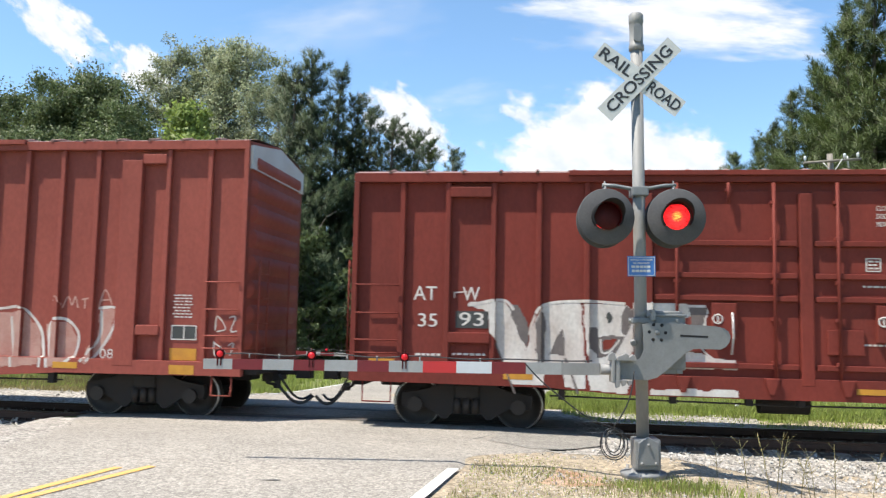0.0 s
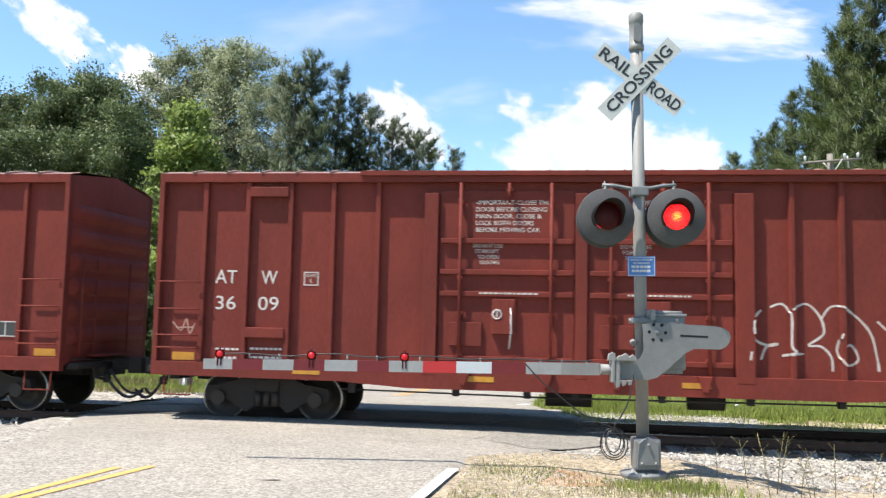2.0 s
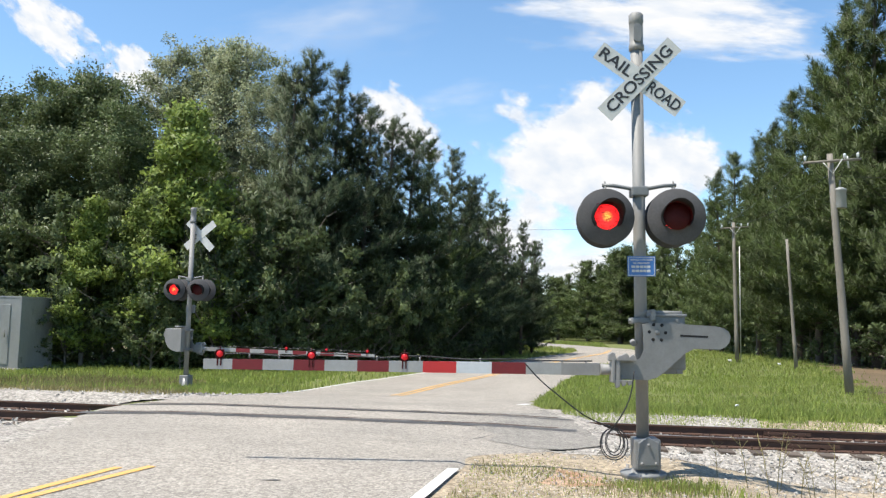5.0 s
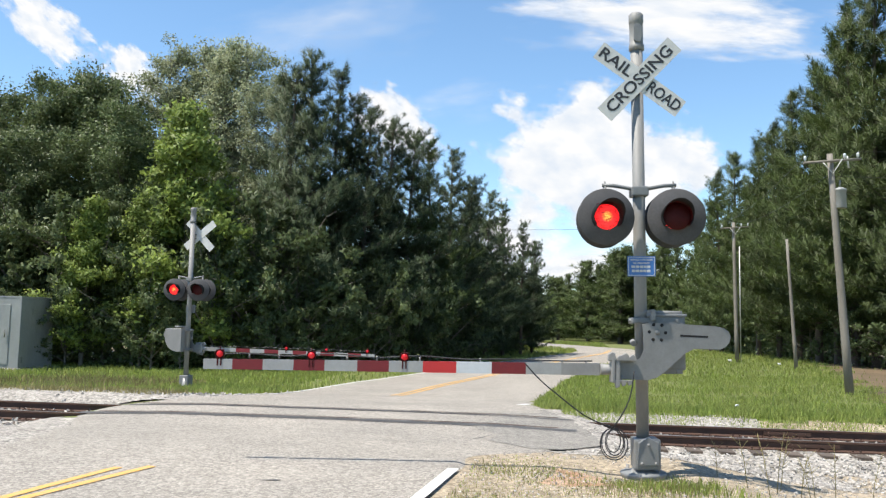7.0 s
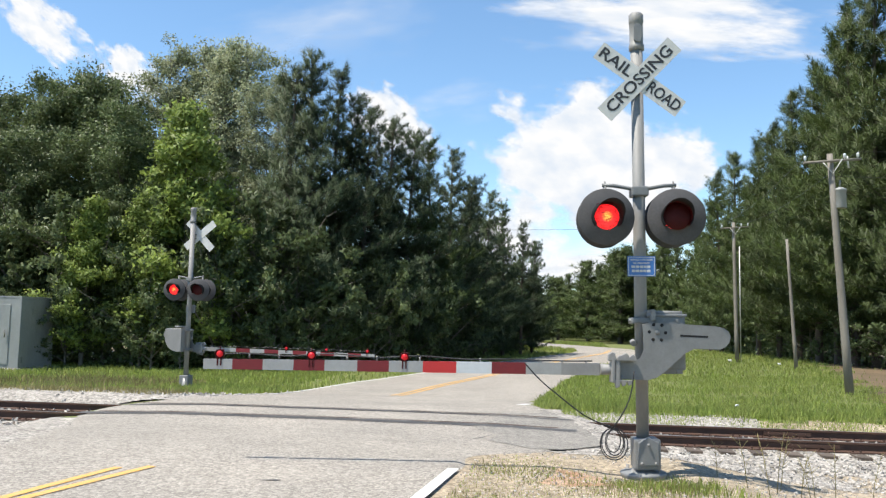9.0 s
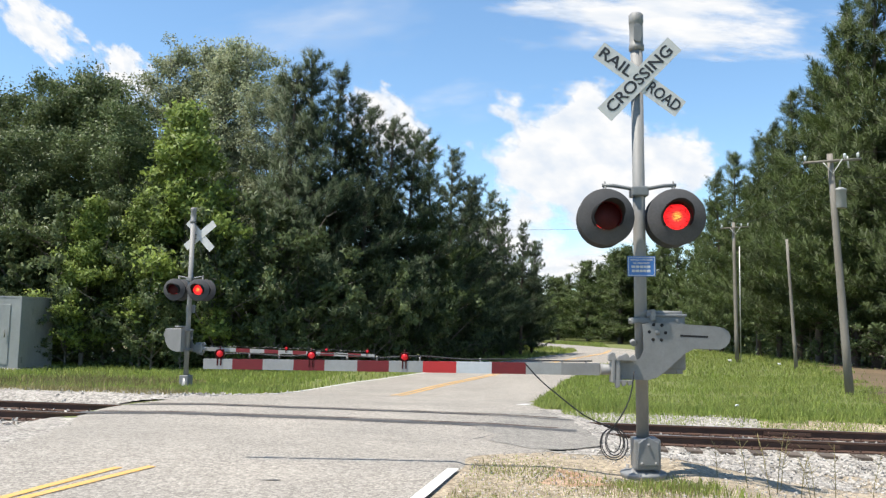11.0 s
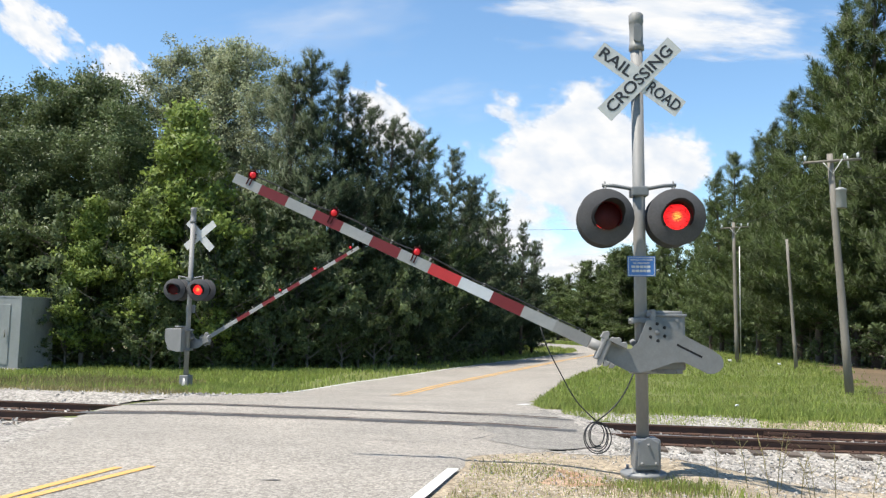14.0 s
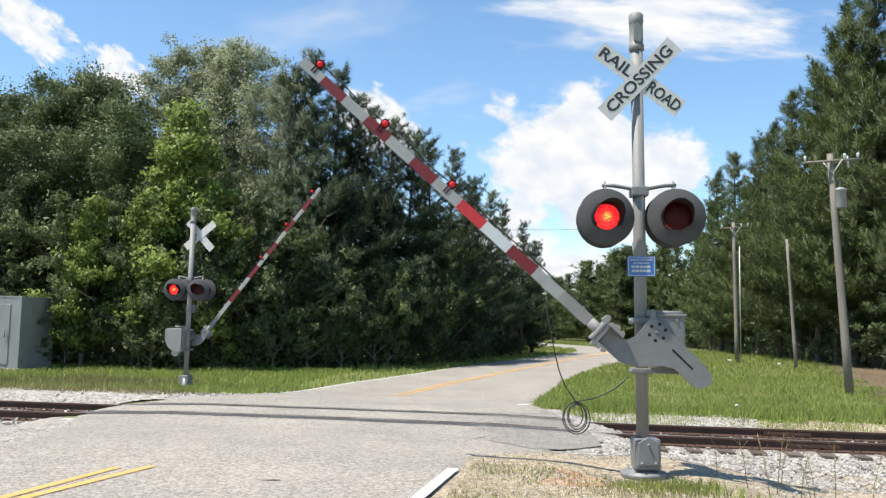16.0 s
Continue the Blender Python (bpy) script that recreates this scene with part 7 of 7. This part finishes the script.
# ---- utility poles, wires, cabinet ----
def utility_pole(base, top_xy, height, r, arm, label, can=False, conduit=False):
    root = new("utility_pole")
    root.matrix_basis = pose(*base)
    tagged(root, label, "utility pole", "utility poles")
    dx, dy = top_xy
    bm = bmesh.new()
    tube(bm, [(dx * t, dy * t, height * t - 0.4 * (1 - t)) for t in (0, 0.25, 0.5, 0.75, 1)], [r * (1 - 0.34 * t) for t in (0, 0.25, 0.5, 0.75, 1)], 14)
    part("pole", bm, M["pole"], root, "weathered grey wooden pole")
    if arm:
        x0, x1, z0, z1 = arm
        bm = bmesh.new()
        tube(bm, [(x0, dy - r, z0), (x1, dy - r, z1)], 0.06, 4)
        part("cross_arm", bm, M["pole"], root, "wooden cross arm")
        bm = bmesh.new()
        mid_ = (x0 + x1) / 2
        tube(bm, [(mid_ - 0.35, dy - r * 1.3, z0 + 0.02), (mid_, dy - r * 1.3, z0 - 0.38), (mid_ + 0.35, dy - r * 1.3, z1 - 0.02)], 0.02, 6)
        part("arm_brace", bm, M["galvanized"], root)
        for t in (0.03, 0.72, 0.95):
            bm = bmesh.new()
            x, z = x0 + (x1 - x0) * t, z0 + (z1 - z0) * t + 0.05
            lathe(bm, [(0.0, 0.20), (0.04, 0.19), (0.055, 0.12), (0.04, 0.10), (0.06, 0.06), (0.02, 0.03), (0.015, 0.0)], 10, pose(x, dy - r, z))
            part("insulator", bm, M["porcelain"], root, "pale glazed insulator")
    if can:
        bm = bmesh.new()
        cx = dx * 0.86 + 0.26
        lathe(bm, [(0.0, 0.0), (0.19, 0.0), (0.2, 0.03), (0.2, 0.62), (0.215, 0.64), (0.215, 0.70), (0.10, 0.76), (0.0, 0.77)], 18, pose(cx, dy * 0.86 - 0.05, height - 2.0))
        tube(bm, [(cx, dy * 0.86, height - 1.25), (cx + 0.02, dy * 0.86, height - 0.95)], [0.035, 0.02], 8)
        part("transformer", bm, M["grey_paint"], root, "light grey pole transformer can")
        bm = bmesh.new()
        tube(bm, [(x1 - 0.5, dy - r, z1 + 0.1), (x1 - 0.45, dy - r, z1 - 0.35)], 0.035, 8)
        part("fuse_holder", bm, M["porcelain"], root)
        bm = bmesh.new()
        tube(bm, [(cx, dy, height - 0.95), (x1 - 0.6, dy - r, z1 - 0.3), (x1 - 0.45, dy - r, z1 - 0.35)], 0.008, 5)
        part("lead_wire", bm, M["cable"], root)
    if conduit:
        bm = bmesh.new()
        tube(bm, [(0.22, -0.05, 0.0), (0.2, -0.05, height - 1.6)], 0.035, 8)
        part("conduit", bm, M["galvanized"], root)
    return root


utility_pole((14.63, 29.34, -0.46), (-0.57, 0.0), 8.69, 0.155, (-1.60, 0.49, 8.31, 8.50), "weathered wooden utility pole with a transformer, leaning beside the grass", can=True)
utility_pole((19.64, 54.32, -0.46), (-0.17, 0.0), 9.30, 0.15, (-1.06, 0.84, 8.86, 9.02), "weathered wooden utility pole with a cross arm near the pines", conduit=True)
utility_pole((19.96, 46.0, -0.46), (-0.45, 0.0), 7.34, 0.11, None, "slim weathered utility pole among the pines", can=False)


def wire(a, b, sag, r=0.009):
    a, b = Vector(a), Vector(b)
    bm = bmesh.new()
    tube(bm, [a.lerp(b, t) - Vector((0, 0, sag * 4 * t * (1 - t))) for t in np.linspace(0, 1, 24)], r, 4, False)
    ob = part("power_line", bm, M["cable"], None)
    return tagged(ob, "thin black overhead power line", "wire", "overhead wires")


wire((13.1, 29.3, 8.1), (18.6, 54.3, 8.7), 0.35)
wire((15.0, 29.3, 8.3), (20.4, 54.3, 8.85), 0.35)
wire((14.06, 29.3, 7.4), (60, 24, 8.0), 0.5)
wire((15.0, 29.2, 8.3), (60, 20, 9.5), 0.5)
wire((19.5, 54.3, 8.5), (-60, 52, 8.6), 0.9, 0.012)
wire((18.6, 54.3, 8.7), (24, 110, 9), 0.6)


def cabinet():
    root = new("signal_cabinet")
    root.matrix_basis = TRK @ pose(-20.66, 14.6, -0.46)
    tagged(root, "grey sheet-metal signal equipment cabinet on a slab", "cabinet")
    bm = bmesh.new()
    box(bm, -2.5, 0.10, -0.1, 2.3, -0.1, 0.10, 0.02)
    part("slab", bm, M["ballast"], root, "concrete slab")
    bm = bmesh.new()
    box(bm, -2.4, 0.0, 0.0, 2.2, 0.10, 2.86, 0.02)
    part("body", bm, M["grey_paint"], root)
    bm = bmesh.new()
    box(bm, -2.412, 0.012, -0.012, 2.212, 2.86, 2.93, 0.012)
    part("roof", bm, M["grey_paint"], root)
    bm = bmesh.new()
    box(bm, -1.5, -0.45, -0.03, -0.002, 0.25, 2.6, 0.012)
    door = part("door", bm, M["grey_paint"], root, "flush grey cabinet door")
    bm = bmesh.new()
    tube(bm, [(-0.6, -0.09, 1.3), (-0.6, -0.09, 1.6)], 0.02, 8)
    part("handle", bm, M["aluminium"], door)
    for z in (0.5, 1.4, 2.3):
        bm = bmesh.new()
        tube(bm, [(-1.52, -0.04, z - 0.09), (-1.52, -0.04, z + 0.09)], 0.025, 8)
        part("hinge", bm, M["aluminium"], door)
    bm = bmesh.new()
    for k in range(6):
        box(bm, 0.002, 0.03, 0.7, 1.4, 2.2 + 0.05 * k, 2.23 + 0.05 * k, 0.004)
    part("vent", bm, M["grey_paint"], root)
    bm = bmesh.new()
    box(bm, 0.002, 0.04, 0.08, 0.2, 0.3, 0.55, 0.008)
    part("ground_box", bm, M["cast"], root)
    bm = box(bmesh.new(), 0.002, 0.04, 1.9, 2.1, 0.3, 0.6, 0.008)
    part("ground_box", bm, M["cast"], root)


cabinet()

# ties: every one a piece of the track bed
tie_bm = box(bmesh.new(), -0.115, 0.115, -1.3, 1.3, -0.18, 0.0, 0.012)
tie_me = bpy.data.meshes.new("tie")
tie_bm.to_mesh(tie_me)
tie_bm.free()
tie_me.materials.append(M["tie"])
plate_bm = box(bmesh.new(), -0.10, 0.10, -0.18, 0.18, 0.0, 0.018, 0.004)
for y in (-0.13, 0.13):
    for x in (-0.06, 0.06):
        box(plate_bm, x - 0.012, x + 0.012, y - 0.015, y + 0.015, 0.018, 0.05)
plate_me = bpy.data.meshes.new("tie_plate")
plate_bm.to_mesh(plate_me)
plate_bm.free()
plate_me.materials.append(M["rust"])
TIE_ROOT = new("track_ties")
TIE_ROOT.matrix_basis = TRK
tagged(TIE_ROOT, "dark creosoted timber ties under the rails", "ties", kind="structure")
k = 0
for i in range(150):
    s = -40 + 0.53 * i
    if -8.6 < s < 0.5:
        continue
    k += 1
    rr = noise.noise((s * 9.1, 0.5, 0.2))
    t_ = share("tie", tie_me, TIE_ROOT, pose(s + 0.04 * rr, -0.06 * rr, -0.162 - 0.012 * abs(rr), 0, 0, 2.0 * rr))
    for q in (-0.7525, 0.7525):
        share("tie_plate", plate_me, t_, pose(-0.04 * rr, q + 0.06 * rr, 0.0))
for s in (4.4, 11.9, -12.6):
    for q in (-0.7525, 0.7525):
        bm = bmesh.new()
        for d in (-1, 1):
            box(bm, -0.42, 0.42, d * 0.02 - 0.012, d * 0.02 + 0.012, -0.125, -0.05, 0.006)
            for x in (-0.33, -0.12, 0.12, 0.33):
                tube(bm, [(x, d * 0.03, -0.088), (x, d * 0.055, -0.088)], 0.02, 6)
        ob = part("joint_bar", bm, M["rust"], TIE_ROOT, "rusty bolted rail joint", pose(s, q, 0))

# hanging cable between gate arm and machine, in three stiff pieces
CABLE = new("gate_cable")
tagged(CABLE, "black slack cable hanging from the gate arm in a coil", "cable")
bm = bmesh.new()
tube(bm, [(1.24 * t, 0.02 * math.sin(t * 7), 0.11 * math.sin(math.pi * t) * (1 - 0.3 * t) + 0.012 * math.sin(t * 9)) for t in np.linspace(0, 1, 20)], 0.008, 6)
CABLE_UP = part("upper_cable", bm, M["cable"], CABLE)
bm = bmesh.new()
for k in range(4):
    ring = [((0.085 + 0.022 * k) * math.sin(a) + 0.012 * (k % 2), 0.012 * (k - 1.5) + 0.03 * math.sin(a + k), -0.15 + (0.125 + 0.018 * k) * math.cos(a) - 0.012 * k) for a in np.linspace(0, 2 * math.pi, 26)]
    tube(bm, ring, 0.0065, 6, False)
CABLE_COIL = part("cable_coil", bm, M["cable"], CABLE, "small coil of black cable")
bm = bmesh.new()
tube(bm, [(0.68 * t, 0.0, -0.06 * math.sin(math.pi * t)) for t in np.linspace(0, 1, 14)], 0.009, 6)
CABLE_LOW = part("lower_cable", bm, M["cable"], CABLE)

# dry weed stalks by the mast, litter in the grass
for i in range(11):
    s, q = 2.0 + 0.16 * i + 0.1 * math.sin(i * 7.0), -5.1 - 0.7 * abs(math.sin(i * 2.3))
    base = to_world(s, q, float(ground_z(s, q)) - 0.04)
    h = 0.42 + 0.30 * abs(math.sin(i * 3.7))
    bm = bmesh.new()
    lx, ly = 0.14 * math.sin(i * 5.1), 0.10 * math.cos(i * 3.3)
    tube(bm, [(0, 0, 0), (lx * 0.4, ly * 0.4, h * 0.55), (lx, ly, h)], [0.005, 0.004, 0.002], 5)
    for j in range(7):
        t = 0.35 + 0.09 * j
        a = j * 2.4 + i
        tube(bm, [(lx * t, ly * t, h * t), (lx * t + 0.10 * math.cos(a), ly * t + 0.10 * math.sin(a), h * t + 0.10)], [0.003, 0.0015], 4)
    w_ = part("dry_weed", bm, M["dry_grass"], None, "", Matrix.Translation(base))
    tagged(w_, "dry brown weed stalk on the gravel verge", "weed", "weeds by the signal")
for s, q, r in ((4.9, 7.1, 0.06), (11.6, 39.5, 0.16), (13.7, 36.0, 0.12)):
    bm = bmesh.new()
    bmesh.ops.create_icosphere(bm, subdivisions=2, radius=r)
    for v_ in bm.verts:
        v_.co *= 0.75 + 0.5 * abs(noise.noise(v_.co * 14))
        v_.co.z *= 0.55
    tagged(part("paper_scrap", bm, M["sign_white"], None, "", Matrix.Translation(to_world(s, q, float(ground_z(s, q)) + 0.13))), "crumpled white scrap lying in the grass", "litter")


# ---- motion ----
def motions():
    for car, s0 in CAR_S:
        walk(car, [(t, TRK @ pose(s0 - V_TRAIN * t, 0, 0)) for t in (0.0, 2.0, 4.0, 6.0, 8.0, 10.0, 12.0, 14.0, 16.0)])
    rise = [(0.0, 0.0), (4.0, 0.0), (8.0, 0.0), (11.0, 0.0), (11.47, 0.0), (12.0, 4.94), (12.5, 10.05), (13.0, 14.94), (13.5, 19.7), (14.0, 24.25), (14.5, 28.65), (15.0, 33.0), (15.5, 37.35), (16.0, 41.84)]
    walk(NEAR_ARM, [(t, pose(0.145, -0.20, 1.665, 0, a + 0.93, 0)) for t, a in rise])
    rise = [(0.0, 0.0), (4.0, 0.0), (8.0, 0.0), (11.0, 0.0), (11.47, 0.0), (12.0, 6.2), (12.5, 12.67), (13.0, 19.0), (13.5, 24.9), (14.0, 30.3), (14.5, 35.6), (15.0, 40.84), (15.5, 45.93), (16.0, 51.04)]
    walk(FAR_ARM, [(t, pose(0.12, -0.20, 1.68, 0, a, 0)) for t, a in rise])
    # the two lamps of a pair flash in turn as their added shutters swing
    flips = [0.26 + 0.5405 * k if k < 13 else 6.746 + 0.548 * (k - 12) for k in range(30)]
    for pair, lead in ((NEAR_SHUT, 1), (FAR_SHUT, 0)):
        for i, sh in enumerate(pair):
            lit = i == lead
            state = 82.0 if lit else 0.0
            rows = [(0.0, state)]
            for t in flips:
                if t > 15.9:
                    break
                nxt = 82.0 - state
                rows += [(t, state), (t + 0.034, nxt)]
                state = nxt
            rows.append((16.0, state))
            base = pose(0, 0.157, 0.055)
            walk(sh, [(t, base @ pose(0, 0, 0, a, 0, 0)) for t, a in rows])
    # the slack cable follows the arm: heights and places of the coil, and of the arm's end of the cable
    coil = [(0.0, 1.98, 0.70, 1.13, 1.30), (11.45, 1.98, 0.70, 1.13, 1.30), (12.5, 1.96, 0.72, 1.13, 1.52), (13.5, 1.86, 0.76, 1.16, 1.70), (14.5, 1.72, 0.79, 1.20, 1.86), (15.2, 1.62, 0.88, 1.22, 2.06), (16.0, 1.55, 0.98, 1.19, 2.25)]
    up, mid_, low = [], [], []
    for t, x, z, ax, az in coil:
        up.append((t, pose(x, 9.40, z, 0, -math.degrees(math.atan2(az - z, ax - x)), 0)))
        mid_.append((t, pose(x, 9.40, z)))
        low.append((t, pose(x, 9.40, z, 0, -math.degrees(math.atan2(1.30 - z, 2.20 - x)), 0)))
    walk(CABLE_UP, up)
    walk(CABLE_COIL, mid_)
    walk(CABLE_LOW, low)
    for ob, px, py, turn, drift, far in CLOUDS:
        walk(ob, [(0.0, far_pose(px, py, turn, far)), (16.0, far_pose(px + drift, py, turn, far))])


motions()
